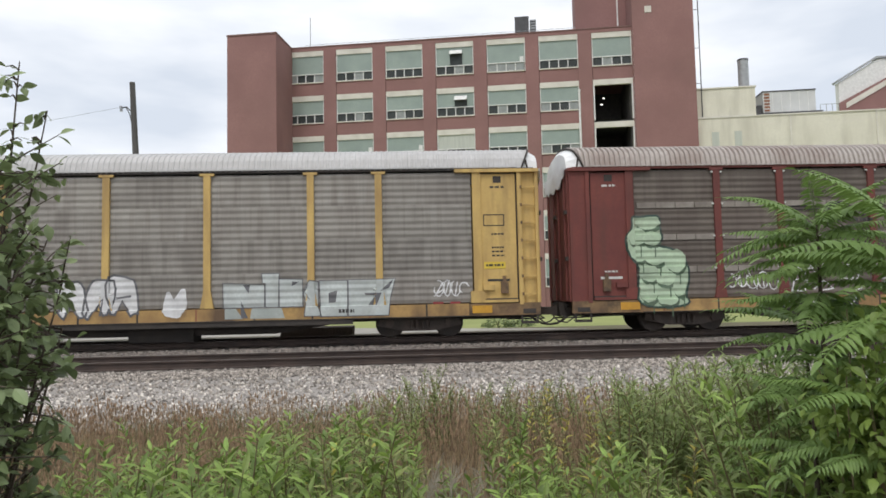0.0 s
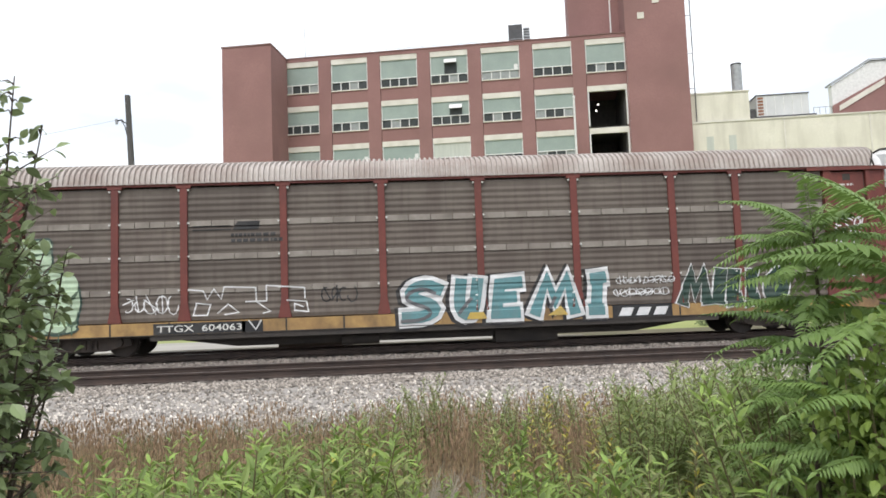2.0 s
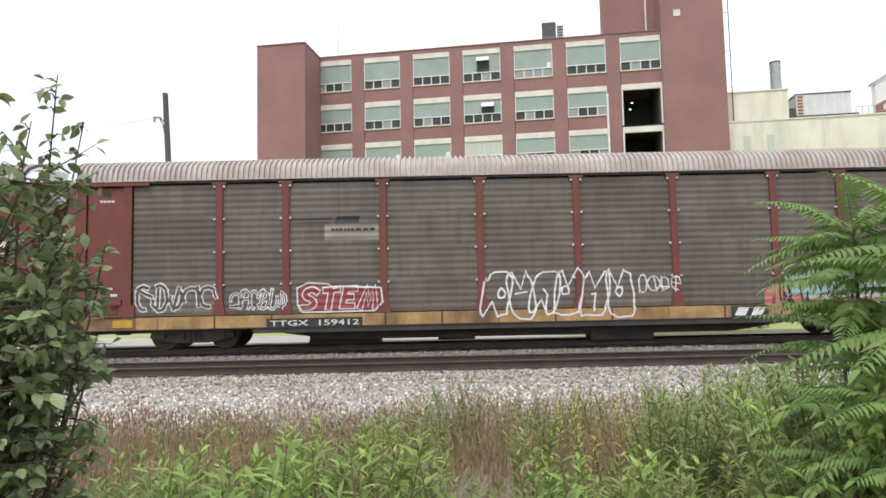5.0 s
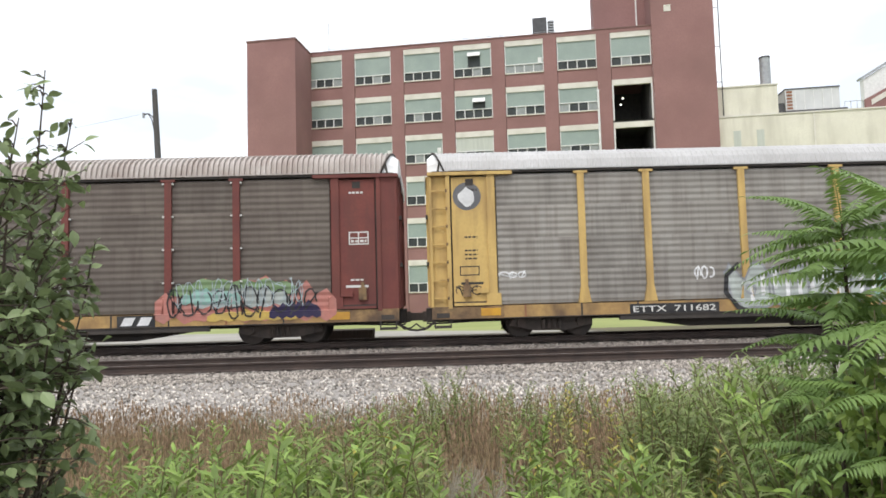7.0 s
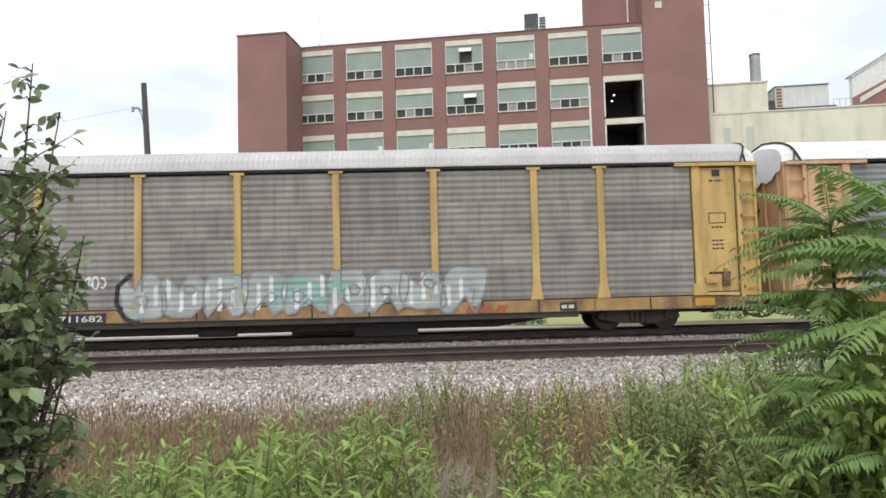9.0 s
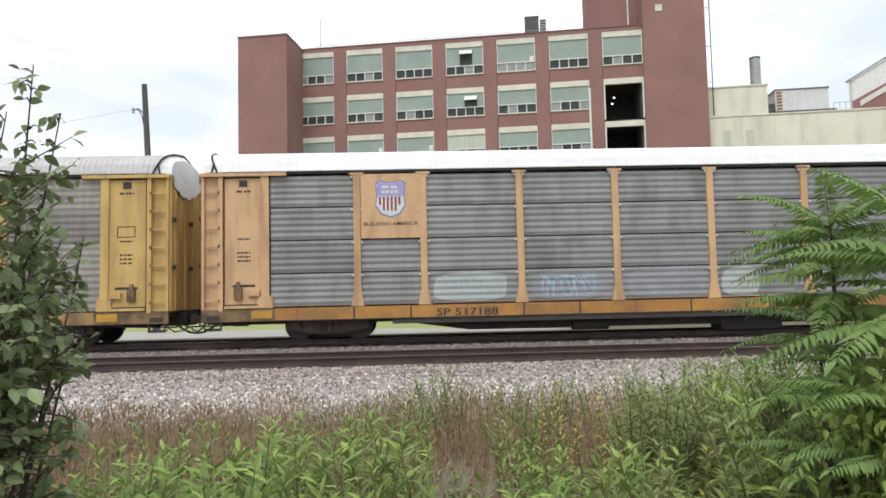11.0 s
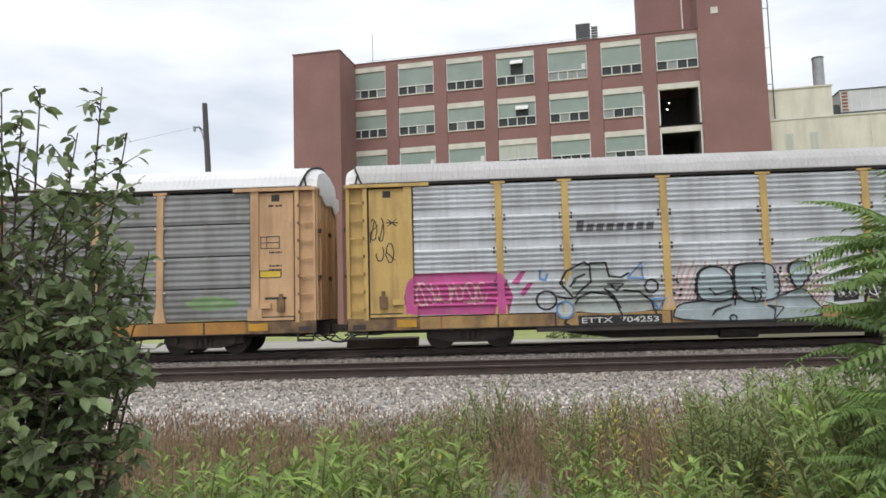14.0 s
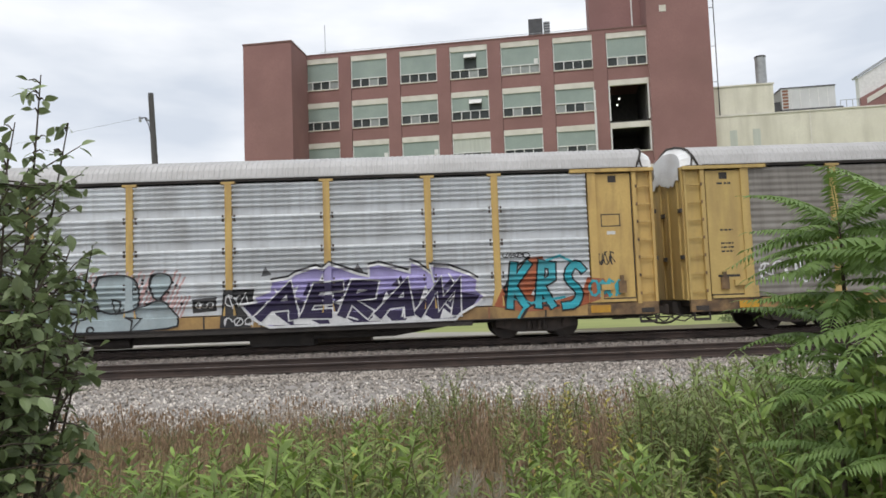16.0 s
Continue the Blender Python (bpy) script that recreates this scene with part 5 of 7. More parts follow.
def bubble_letters(x0, x1, z0, z1, n, seed):
    """Fat rounded letter bodies leaning on each other, and their outlines."""
    r = random.Random(seed)
    w = (x1 - x0) / n
    bodies, lines = [], []
    for k in range(n):
        cx, cz = x0 + (k + 0.5) * w + r.uniform(-0.1, 0.1) * w, (z0 + z1) / 2 + r.uniform(-0.05, 0.05)
        a, b, lean = w * r.uniform(0.5, 0.62), (z1 - z0) * r.uniform(0.42, 0.52), r.uniform(-0.25, 0.25)
        o = []
        for i in range(18):
            q = 6.2832 * i / 18
            c, s = math.cos(q), math.sin(q)
            dx, dz = math.copysign(abs(c) ** 0.55, c), math.copysign(abs(s) ** 0.55, s)
            wob = 1 + r.uniform(-0.1, 0.08)
            o.append((cx + a * dx * wob + lean * b * dz, cz + b * dz * wob))
        notch = r.choice((4, 5, 13, 14))
        o[notch] = (cx + (o[notch][0] - cx) * 0.4, cz + (o[notch][1] - cz) * 0.25)
        bodies.append(o)
        lines.append(o + [o[0]])
        hx, hz = cx + r.uniform(-0.2, 0.2) * w, cz + r.uniform(-0.15, 0.2)
        kind = r.random()
        if kind < 0.45:
            c = oval(hx, hz, w * 0.14, (z1 - z0) * 0.1, 8, 0.25, seed * 70 + k)
            lines.append(c + [c[0]])
        elif kind < 0.8:
            lines.append([(hx, z0 + 0.12 * (z1 - z0)), (hx + 0.1 * w, cz), (hx - 0.05 * w, hz)])
        else:
            lines.append([(cx - 0.4 * a, hz), (cx + 0.5 * a, hz + 0.05)])
    return bodies, lines


def spikes(x0, x1, z0, z1, n, seed):
    """A jagged band, as wild lettering shows from afar."""
    r = random.Random(seed)
    top, low = [], []
    for k in range(2 * n + 1):
        x = x0 + (x1 - x0) * k / (2 * n)
        t = abs(2 * k / (2 * n) - 1)
        env = 1 - 0.45 * t ** 3
        top.append((x, z0 + (z1 - z0) * env * (r.uniform(0.85, 1.0) if k % 2 else r.uniform(0.66, 0.85))))
        low.append((x, z0 + (z1 - z0) * (r.uniform(0.0, 0.06) if k % 2 else r.uniform(0.08, 0.18))))
    return top + low[::-1]


def loose_pieces(bm):
    """Each unconnected piece of a flat shape, as a bmesh of its own."""
    seen, out = set(), []
    bm.faces.index_update()
    for f in bm.faces:
        if f in seen:
            continue
        todo, piece = [f], []
        seen.add(f)
        while todo:
            g = todo.pop()
            piece.append(g)
            for v in g.verts:
                for h in v.link_faces:
                    if h not in seen:
                        seen.add(h)
                        todo.append(h)
        one, known = bmesh.new(), {}
        for g in piece:
            one.faces.new([known.setdefault(v, None) or known.update({v: one.verts.new(v.co)}) or known[v] for v in g.verts])
        out.append(one)
    return out


def drape(car, bm, style, material, layer=1, name="painted_mark", label=""):
    """Lay flat shapes on the car's near side, following ribs, posts and sill."""
    pieces = loose_pieces(bm) if name != "small_lettering" else []
    if 1 < len(pieces) < (45 if "fill" in name else 13):
        for piece in pieces:
            drape(car, piece, style, material, layer, name, label)
        return
    bm.normal_update()
    bmesh.ops.triangulate(bm, faces=bm.faces)
    prof = side_profile(style)
    zs0, zs1 = min(v.co.z for v in bm.verts), max(v.co.z for v in bm.verts)
    xs0, xs1 = min(v.co.x for v in bm.verts), max(v.co.x for v in bm.verts)
    cuts = [((0, 0, z), (0, 0, 1)) for z, d in prof if zs0 < z < zs1] + [((0, 0, z), (0, 0, 1)) for z in (0.985, 1.0, 1.015) if zs0 < z < zs1]
    for p in POSTS:
        for d in (-0.2, -0.11, -0.1, 0.1, 0.11, 0.2):
            if xs0 < p + d < xs1:
                cuts.append(((p + d, 0, 0), (1, 0, 0)))
    for p in (2.18, 2.2, 2.42, 2.44, 2.52, 2.54):
        for q in (p, CAR_PITCH - p):
            if xs0 < q < xs1:
                cuts.append(((q, 0, 0), (1, 0, 0)))
    strips = [z for z in PANEL_Z[1:] if z < 4.8] if style == "strip" else []
    for z in strips:
        cuts += [((0, 0, z + d), (0, 0, 1)) for d in (-0.21, -0.201, -0.029, -0.02) if zs0 < z + d < zs1]
    for co, no in cuts:
        bmesh.ops.bisect_plane(bm, geom=bm.verts[:] + bm.edges[:] + bm.faces[:], plane_co=co, plane_no=no, dist=1e-5)
    pz, pd = [z for z, d in prof], [d for z, d in prof]
    for v in bm.verts:
        x, z = v.co.x, v.co.z
        e = min(x, CAR_PITCH - x)
        y = -HALF_W + 0.06 + float(np.interp(z, pz, pd))
        if any(-0.206 < z - q < -0.024 for q in strips):
            y = min(y, -HALF_W + 0.018)
        for p in POSTS:
            hw = 0.1 if z > 1.5 else 0.1 + 0.18 * (1.5 - z)
            if abs(x - p) < hw + 0.004:
                y = -HALF_W - 0.024
        if e < 2.185:
            y = -HALF_W + 0.03
        elif e < 2.435 or (e < 2.53 and z < 1.35):
            y = -HALF_W - 0.026
        if z < 0.99:
            y = -HALF_W - 0.036
        v.co.y += y - 0.004 * layer
    part(name, bm, material, car, label)


def build_car(label, style, paint, panel, roof, sill, post_paint, roof_rib=0.03):
    car = thing("autorack_car", label, "freight car", "freight train")
    L0, L1 = CAR_END, CAR_PITCH - CAR_END
    build_roof(car, roof, roof_rib)
    gap = 0.022 if style == "gap" else 0.0
    cache = {}
    for s in (-1, 1):
        flip = pose(0, 0, 0) if s < 0 else Matrix.Translation((CAR_PITCH, 0, 0)) @ pose(0, 0, 0, 0, 0, 180)
        xs = [2.4] + POSTS + [CAR_PITCH - 2.4]
        for a, b in zip(xs, xs[1:]):
            for z0, z1 in zip(PANEL_Z, PANEL_Z[1:]):
                key = (round(b - a, 2), z0)
                if key not in cache:
                    cache[key] = mesh_of("panel", corrugated(0.07, b - a - 0.07, rib_profile(style, gap, z1 - z0 - gap), -HALF_W + 0.06), panel)
                part("panel", cache[key], panel, car).matrix_basis = flip @ pose(a, 0, z0)
                if style == "strip" and z1 < 4.8:
                    n = 4
                    w = (b - a - 0.24) / n
                    key = (round(w, 2), "strip")
                    if key not in cache:
                        cache[key] = mesh_of("strip_plate", boxes((0, w - 0.025, -HALF_W + 0.02, -HALF_W + 0.06, -0.2, -0.03)), PALE_STRIP)
                    for k in range(n):
                        part("strip_plate", cache[key], PALE_STRIP, car).matrix_basis = flip @ pose(a + 0.14 + k * w, 0, z1)
        bm = boxes((-0.1, 0.1, -HALF_W - 0.02, -HALF_W + 0.1, 1.5, 4.9), (-0.21, 0.21, -HALF_W - 0.03, -HALF_W + 0.06, 4.86, 4.93))
        bm_prism(bm, [(-0.19, 1.0), (0.19, 1.0), (0.1, 1.5), (-0.1, 1.5)], -HALF_W - 0.022, -HALF_W + 0.1)
        post = mesh_of("post", bm, post_paint)
        for x in POSTS:
            part("post", post, post_paint, car).matrix_basis = flip @ pose(x, 0, 0)
            if style == "bold":
                # dark bars stand in for the shading and stains at the panel joints
                for k in (1, 2, 3):
                    for d in (-0.17, 0.17):
                        part("panel_lock", boxes((x + d - 0.025, x + d + 0.025, -HALF_W - 0.005, -HALF_W + 0.06, PANEL_Z[k] - 0.17, PANEL_Z[k] + 0.02)), TRUCK, car).matrix_basis = flip
            if style in ("gap", "strip", "plain"):
                for k in range(1, 5):
                    for d in (-0.14, 0.14):
                        part("bolt", boxes((x + d - 0.025, x + d + 0.025, -HALF_W - 0.03, -HALF_W + 0.03, 1.02 + 0.97 * k - 0.12, 1.02 + 0.97 * k - 0.07)), STENCIL_WHITE, car).matrix_basis = flip
        part("eave_rail", boxes((L0 + 0.1, L1 - 0.1, -HALF_W - 0.012, -HALF_W + 0.1, 4.93, 5.0)), BLACK_STEEL if style != "strip" else post_paint, car).matrix_basis = flip
        part("gutter", boxes((L0 + 0.6, L1 - 0.6, -HALF_W - 0.05, -HALF_W + 0.02, 5.0, 5.035)), roof, car).matrix_basis = flip
        part("side_sill", boxes((2.6, CAR_PITCH - 2.6, -HALF_W - 0.03, -HALF_W + 0.12, 0.635, 0.985)), sill, car).matrix_basis = flip
        part("sill_flange", boxes((2.6, CAR_PITCH - 2.6, -HALF_W - 0.05, -HALF_W + 0.02, 0.61, 0.635), (6.0, CAR_PITCH - 6.0, -HALF_W - 0.02, -HALF_W + 0.1, 0.46, 0.61)), BLACK_STEEL, car).matrix_basis = flip
        for k in range(14):
            x = 3.2 + 1.66 * k
            part("sill_bracket", boxes((x, x + 0.05, -HALF_W - 0.034, -HALF_W - 0.03, 0.635, 0.985)), BLACK_STEEL if k % 3 else RUSTY, car).matrix_basis = flip
        end_bay(car, paint, flip, False)
        end_bay(car, paint, flip, True)
    part("deck", boxes((L0 + 0.1, L1 - 0.1, -HALF_W + 0.12, HALF_W - 0.12, 0.78, 0.96)), BLACK_STEEL, car)
    bm = bmesh.new()
    bm_prism(bm, [(1.0, 0.5), (6.2, 0.5), (8.3, 0.2), (20.3, 0.2), (22.4, 0.5), (27.6, 0.5), (27.6, 0.78), (1.0, 0.78)], -0.9, 0.9)
    part("centre_sill", bm, BLACK_STEEL, car)
    part("brake_equipment", boxes((16.0, 17.9, -0.95, -0.2, 0.02, 0.4), (16.3, 16.6, -0.95, -0.6, 0.4, 0.6)), BLACK_STEEL, car)
    bm = bmesh.new()
    bm_tube(bm, [(11.4, -0.95, 0.28), (12.5, -0.95, 0.28)], 0.16, 12)
    part("air_reservoir", bm, BLACK_STEEL, car)
    for x, d in ((L0 - 0.05, 1), (L1 + 0.05, -1)):
        for y0, y1 in ((-HALF_W + 0.1, -0.02), (0.02, HALF_W - 0.1)):
            door = part("end_door", boxes((min(x, x + 0.08 * d), max(x, x + 0.08 * d), y0, y1, 0.97, 4.97)), paint, car)
            for y in (y0 + 0.25, y1 - 0.35):
                part("door_rib", boxes((min(x, x - 0.05 * d), max(x, x - 0.05 * d), y, y + 0.08, 1.0, 4.9)), paint, door)
            for z in (2.2, 3.6):
                part("hinge", boxes((min(x, x - 0.07 * d), max(x, x - 0.07 * d), y0 + 0.02, y0 + 0.22, z, z + 0.12)), BLACK_STEEL, door)
        # coupler, hose and cut levers
        bm = boxes((min(x + 0.3 * d, x - 0.24 * d), max(x + 0.3 * d, x - 0.24 * d), -0.16, 0.16, 0.52, 0.84), (min(x - 0.24 * d, x - 0.43 * d), max(x - 0.24 * d, x - 0.43 * d), -0.2, 0.1, 0.56, 0.8))
        part("coupler", bm, TRUCK, car)
        part("draft_sill", boxes((min(x - 0.12 * d, x + 0.7 * d), max(x - 0.12 * d, x + 0.7 * d), -0.5, 0.5, 0.5, 0.93)), BLACK_STEEL, car)
        bm = bmesh.new()
        bm_tube(bm, [(x + 0.15 * d, -1.5, 0.55), (x - 0.1 * d, -1.4, 0.36), (x - 0.3 * d, -1.2, 0.4), (x - 0.43 * d, -1.1, 0.5)], 0.022, 6)
        part("brake_cable", bm, BLACK_STEEL, car)
        bm = bmesh.new()
        bm_tube(bm, [(x + 0.25 * d, -0.45, 0.6), (x + 0.02 * d, -0.47, 0.42), (x - 0.2 * d, -0.48, 0.3), (x - 0.43 * d, -0.48, 0.27)], 0.035, 7)
        part("air_hose", bm, BLACK_STEEL, car)
        bm = bmesh.new()
        bm_tube(bm, [(x + 1.6 * d, -1.35, 0.55), (x + 0.3 * d, -1.35, 0.5), (x - 0.1 * d, -1.3, 0.5), (x - 0.1 * d, -0.2, 0.6)], 0.022, 5)
        bm_tube(bm, [(x + 0.1 * d, -1.45, 0.6), (x + 0.1 * d, -1.45, 0.42), (x + 0.6 * d, -1.45, 0.42), (x + 0.6 * d, -1.45, 0.6)], 0.018, 5)
        part("cut_lever", bm, BLACK_STEEL, car)
    sets = build_truck(car, 4.05) + build_truck(car, CAR_PITCH - 4.05)
    return car, sets


# ---- marks on the cars ----
def bars(x0, x1, z0, z1, n, seed):
    """Unreadable small lettering as short bars."""
    r = random.Random(seed)
    out, x = [], x0
    while x < x1:
        w = r.uniform(0.6, 1.6) * (x1 - x0) / n
        out.append(rect(x, min(x + w * 0.75, x1), z0, z1))
        x += w
    return poly_shape(*out)


def number_strip(car, style, words, x0, x1, z0, z1, ink, ground=None):
    if ground:
        drape(car, poly_shape(rect(x0 - 0.1, x1 + 0.1, z0 - 0.06, z1 + 0.06)), style, ground, 1, "number_panel")
    drape(car, text_shape(words, x0, x1, z0, z1, 0.01), style, ink, 2, "lettering")


def door_marks(car, style, ink, seed, plate=True):
    for q, sgn in ((0, 1), (CAR_PITCH, -1)):
        a, b = sorted((q + sgn * 1.28, q + sgn * 2.1))
        rows = (3.0, 2.6, 2.48, 2.36) if ink is STENCIL_BLACK else (1.82,)
        for k, z in enumerate(rows):
            drape(car, bars(a + 0.22, b - 0.22, z, z + 0.05, 4, seed + k), style, ink, 1, "small_lettering")
        drape(car, poly_shape(rect(a + 0.08, b - 0.08, 1.62, 1.69)), style, ink, 1, "door_line")
        drape(car, bars(a + 0.2, b - 0.2, 4.4, 4.46, 3, seed + 9), style, ink, 1, "small_lettering")


def frame_lines(x0, x1, z0, z1):
    return [[(x0, z0), (x1, z0), (x1, z1), (x0, z1), (x0, z0)]]


def marks_yellow_first(car, st):
    W, G = SPRAY["white"], SPRAY["grey"]
    door_marks(car, st, STENCIL_BLACK, 3)
    for q in (26.85,):
        drape(car, stroke_shape(frame_lines(q - 0.3, q + 0.3, 3.28, 3.6), 0.03), st, STENCIL_BLACK, 1, "notice_box")
        drape(car, poly_shape(rect(q - 0.32, q + 0.32, 2.0, 2.2)), st, SIGN_YELLOW, 2, "yellow_sticker")
        drape(car, bars(q - 0.26, q + 0.26, 2.07, 2.13, 5, 8), st, STENCIL_BLACK, 3, "small_lettering")
    b, l = bubble_letters(14.3, 16.5, 0.72, 2.0, 3, 4)
    drape(car, poly_shape(*b), st, W, 1, "graffiti", "white bubble graffiti")
    drape(car, stroke_shape(l, 0.06), st, G, 2, "graffiti_outline")
    b, l = bubble_letters(17.25, 17.8, 0.75, 1.55, 1, 5)
    drape(car, poly_shape(*b), st, W, 1, "graffiti")
    blocks = [[(18.92, 1.0), (20.1, 1.0), (20.1, 1.66), (18.9, 1.72)], [(20.12, 1.0), (20.5, 1.0), (20.52, 1.98), (20.02, 1.98), (20.04, 1.7), (20.12, 1.7)], [(20.52, 1.0), (21.2, 1.0), (21.2, 1.8), (20.52, 1.82)], [(21.25, 0.72), (21.75, 0.72), (21.65, 1.0), (21.65, 1.72), (21.4, 1.76), (21.2, 1.45), (21.3, 1.1)], [(21.72, 0.7), (22.5, 0.7), (22.5, 1.74), (21.68, 1.74)], [(22.52, 0.7), (23.7, 0.7), (23.75, 1.2), (23.9, 1.76), (22.52, 1.75)]]
    drape(car, poly_shape(*blocks), st, SPRAY["ice_white"], 1, "graffiti", "pale icy white block graffiti")
    drape(car, poly_shape([(18.98, 0.68), (19.5, 0.68), (19.3, 0.98), (18.98, 0.98)], [(19.7, 0.68), (20.7, 0.68), (20.6, 0.98), (19.75, 0.98)]), st, SPRAY["silver"], 1, "graffiti_fill")
    drape(car, stroke_shape([q + [q[0]] for q in blocks], 0.025), st, G, 3, "graffiti_outline")
    drape(car, poly_shape([(19.45, 0.7), (19.65, 0.7), (19.42, 1.2)], [(19.48, 1.66), (19.68, 1.66), (19.64, 1.42)], [(21.2, 1.42), (21.42, 1.18), (21.28, 1.46), (21.4, 1.68)], [(20.88, 1.6), (21.1, 1.72), (20.9, 1.74)], [(23.1, 1.0), (23.35, 1.0), (23.5, 1.36), (23.0, 1.36), (23.02, 1.3), (23.3, 1.28)], [(23.45, 1.4), (23.72, 1.5), (23.84, 1.74), (23.66, 1.6)], [(21.95, 1.1), (22.15, 1.1), (22.2, 1.45), (21.95, 1.38)]), st, G, 2, "graffiti_line")
    drape(car, bars(22.25, 22.7, 0.8, 0.9, 5, 61), st, STENCIL_BLACK, 3, "small_lettering")
    drape(car, stroke_shape(scribble(25.05, 26.05, 1.2, 1.7, 4, 6), 0.035), st, W, 1, "graffiti_tag")
    drape(car, poly_shape(rect(25.0, 25.3, 0.99, 1.05), rect(25.5, 25.8, 0.99, 1.05)), st, SPRAY["red"], 2, "reflector_tape")


def marks_red_first(car, st):
    W, K = SPRAY["white"], SPRAY["black"]
    door_marks(car, st, STENCIL_WHITE, 13)
    body = [(2.32, 3.5), (2.6, 3.46), (2.9, 3.5), (3.24, 3.5), (3.22, 3.05), (3.3, 2.78), (3.05, 2.6), (3.6, 2.5), (3.98, 2.2), (4.08, 1.6), (3.92, 1.1), (4.05, 0.76), (2.42, 0.74), (2.5, 1.5), (2.56, 1.98), (2.22, 2.3), (2.12, 2.85), (2.36, 3.12)]
    body = rounded(body)
    drape(car, poly_shape(body), st, SPRAY["mint"], 1, "graffiti", "pale green rounded graffiti")
    lobes = ((2.85, 3.25, 0.36, 0.2), (2.5, 2.85, 0.3, 0.28), (2.95, 2.8, 0.26, 0.24), (2.55, 2.35, 0.28, 0.26), (3.05, 2.25, 0.34, 0.26), (3.65, 2.1, 0.32, 0.36), (2.85, 1.75, 0.3, 0.26), (3.35, 1.6, 0.3, 0.24), (3.75, 1.35, 0.22, 0.32), (2.8, 1.15, 0.28, 0.28), (3.35, 1.0, 0.32, 0.22))
    drape(car, poly_shape(*[oval(x + 0.03, z - 0.08, a, b, 14, 0.1, k) for k, (x, z, a, b) in enumerate(lobes)]), st, SPRAY["mint_dark"], 2, "graffiti_fill")
    drape(car, poly_shape(*[oval(x, z + 0.02, a, b * 0.95, 14, 0.12, 20 + k) for k, (x, z, a, b) in enumerate(lobes)]), st, SPRAY["mint"], 4, "graffiti_fill")
    drape(car, stroke_shape([[(x + 0.4 * a, z - b), (x + 0.38 * a, z - b - 0.3)] for x, z, a, b in lobes[1:]], 0.035), st, SPRAY["mint_dark"], 6, "graffiti_line")
    drape(car, stroke_shape([body + [body[0]]], 0.06), st, SPRAY["forest"], 3, "graffiti_outline")
    drape(car, stroke_shape(scribble(5.2, 6.8, 1.2, 1.8, 5, 7), 0.035), st, W, 1, "graffiti_tag")
    ang = [[(7.1, 1.9), (7.5, 1.85), (7.6, 1.6), (7.8, 1.9), (8.0, 1.6), (8.1, 1.95), (9.0, 1.9), (9.0, 1.5)], [(7.2, 1.15), (7.3, 1.5), (7.7, 1.45), (7.6, 1.15), (7.2, 1.15)], [(7.9, 1.2), (8.2, 1.45), (8.5, 1.2), (8.1, 1.15)], [(8.7, 1.5), (9.3, 1.5), (9.3, 1.95), (10.4, 1.85), (10.4, 1.55)], [(9.0, 1.5), (9.4, 1.2), (9.2, 1.15)], [(9.9, 1.5), (10.45, 1.45), (10.5, 1.15), (10.1, 1.2), (10.1, 1.4), (10.35, 1.3)], [(8.8, 0.95), (9.0, 0.7), (9.15, 0.95)]]
    drape(car, stroke_shape(ang, 0.04), st, W, 2, "graffiti_tag")
    number_strip(car, st, "TTGX  604063", 6.2, 8.6, 0.7, 0.89, STENCIL_WHITE, K)
    drape(car, poly_shape(rect(8.6, 9.2, 0.62, 0.95)), st, K, 1, "number_panel")
    drape(car, poly_shape(rect(7.2, 8.3, 3.7, 3.74), rect(7.2, 8.3, 3.6, 3.64), [(8.35, 3.6), (9.1, 3.6), (9.15, 3.85), (8.5, 3.85)]), st, K, 1, "faded_lettering")
    drape(car, bars(8.3, 9.6, 3.4, 3.5, 9, 4), st, K, 1, "faded_lettering")
    drape(car, bars(8.3, 9.8, 3.24, 3.34, 11, 5), st, K, 1, "faded_lettering")
    drape(car, stroke_shape(scribble(10.9, 11.9, 1.35, 1.9, 4, 77), 0.04), st, K, 1, "graffiti_tag")
    big = letters((("S", 1.5), ("U", 1.15), ("E", 1.2), ("M", 1.7), ("I", 0.8)), 13.1, 19.42, 0.62, 2.1, 0.1, 0.27, 0.0, 3)
    drape(car, stroke_shape([[(x - 0.08, z - 0.02) for x, z in q] for q in big], 0.68), st, K, 1, "graffiti_shadow")
    drape(car, stroke_shape(big, 0.6), st, W, 2, "graffiti_outline")
    drape(car, stroke_shape(big, 0.34), st, SPRAY["teal"], 5, "graffiti", "large teal and white block letter graffiti")
    drape(car, stroke_shape([[(x - 0.12, z - 0.1) for x, z in q] for q in big[:1]] + [[(14.9, 0.95), (15.25, 1.35)], [(17.6, 1.0), (17.75, 1.3)]], 0.1), st, SPRAY["grey"], 8, "graffiti_line")
    drape(car, poly_shape([(15.1, 0.75), (15.7, 0.75), (15.6, 0.95), (15.2, 0.95)], [(17.5, 0.78), (18.1, 0.78), (17.9, 1.05)]), st, SPRAY["gold"], 9, "graffiti_fill")
    drape(car, poly_shape(rect(19.44, 21.25, 0.62, 1.0)), st, K, 1, "number_panel")
    drape(car, poly_shape(*[[(19.62 + 0.52 * k, 0.68), (19.98 + 0.52 * k, 0.68), (20.1 + 0.52 * k, 0.92), (19.74 + 0.52 * k, 0.92)] for k in range(3)]), st, W, 2, "emblem")
    drape(car, stroke_shape(scribble(19.6, 21.4, 1.6, 1.85, 9, 31), 0.03), st, W, 1, "graffiti_tag")
    drape(car, stroke_shape(scribble(19.5, 21.2, 1.25, 1.5, 7, 32), 0.03), st, W, 1, "graffiti_tag")
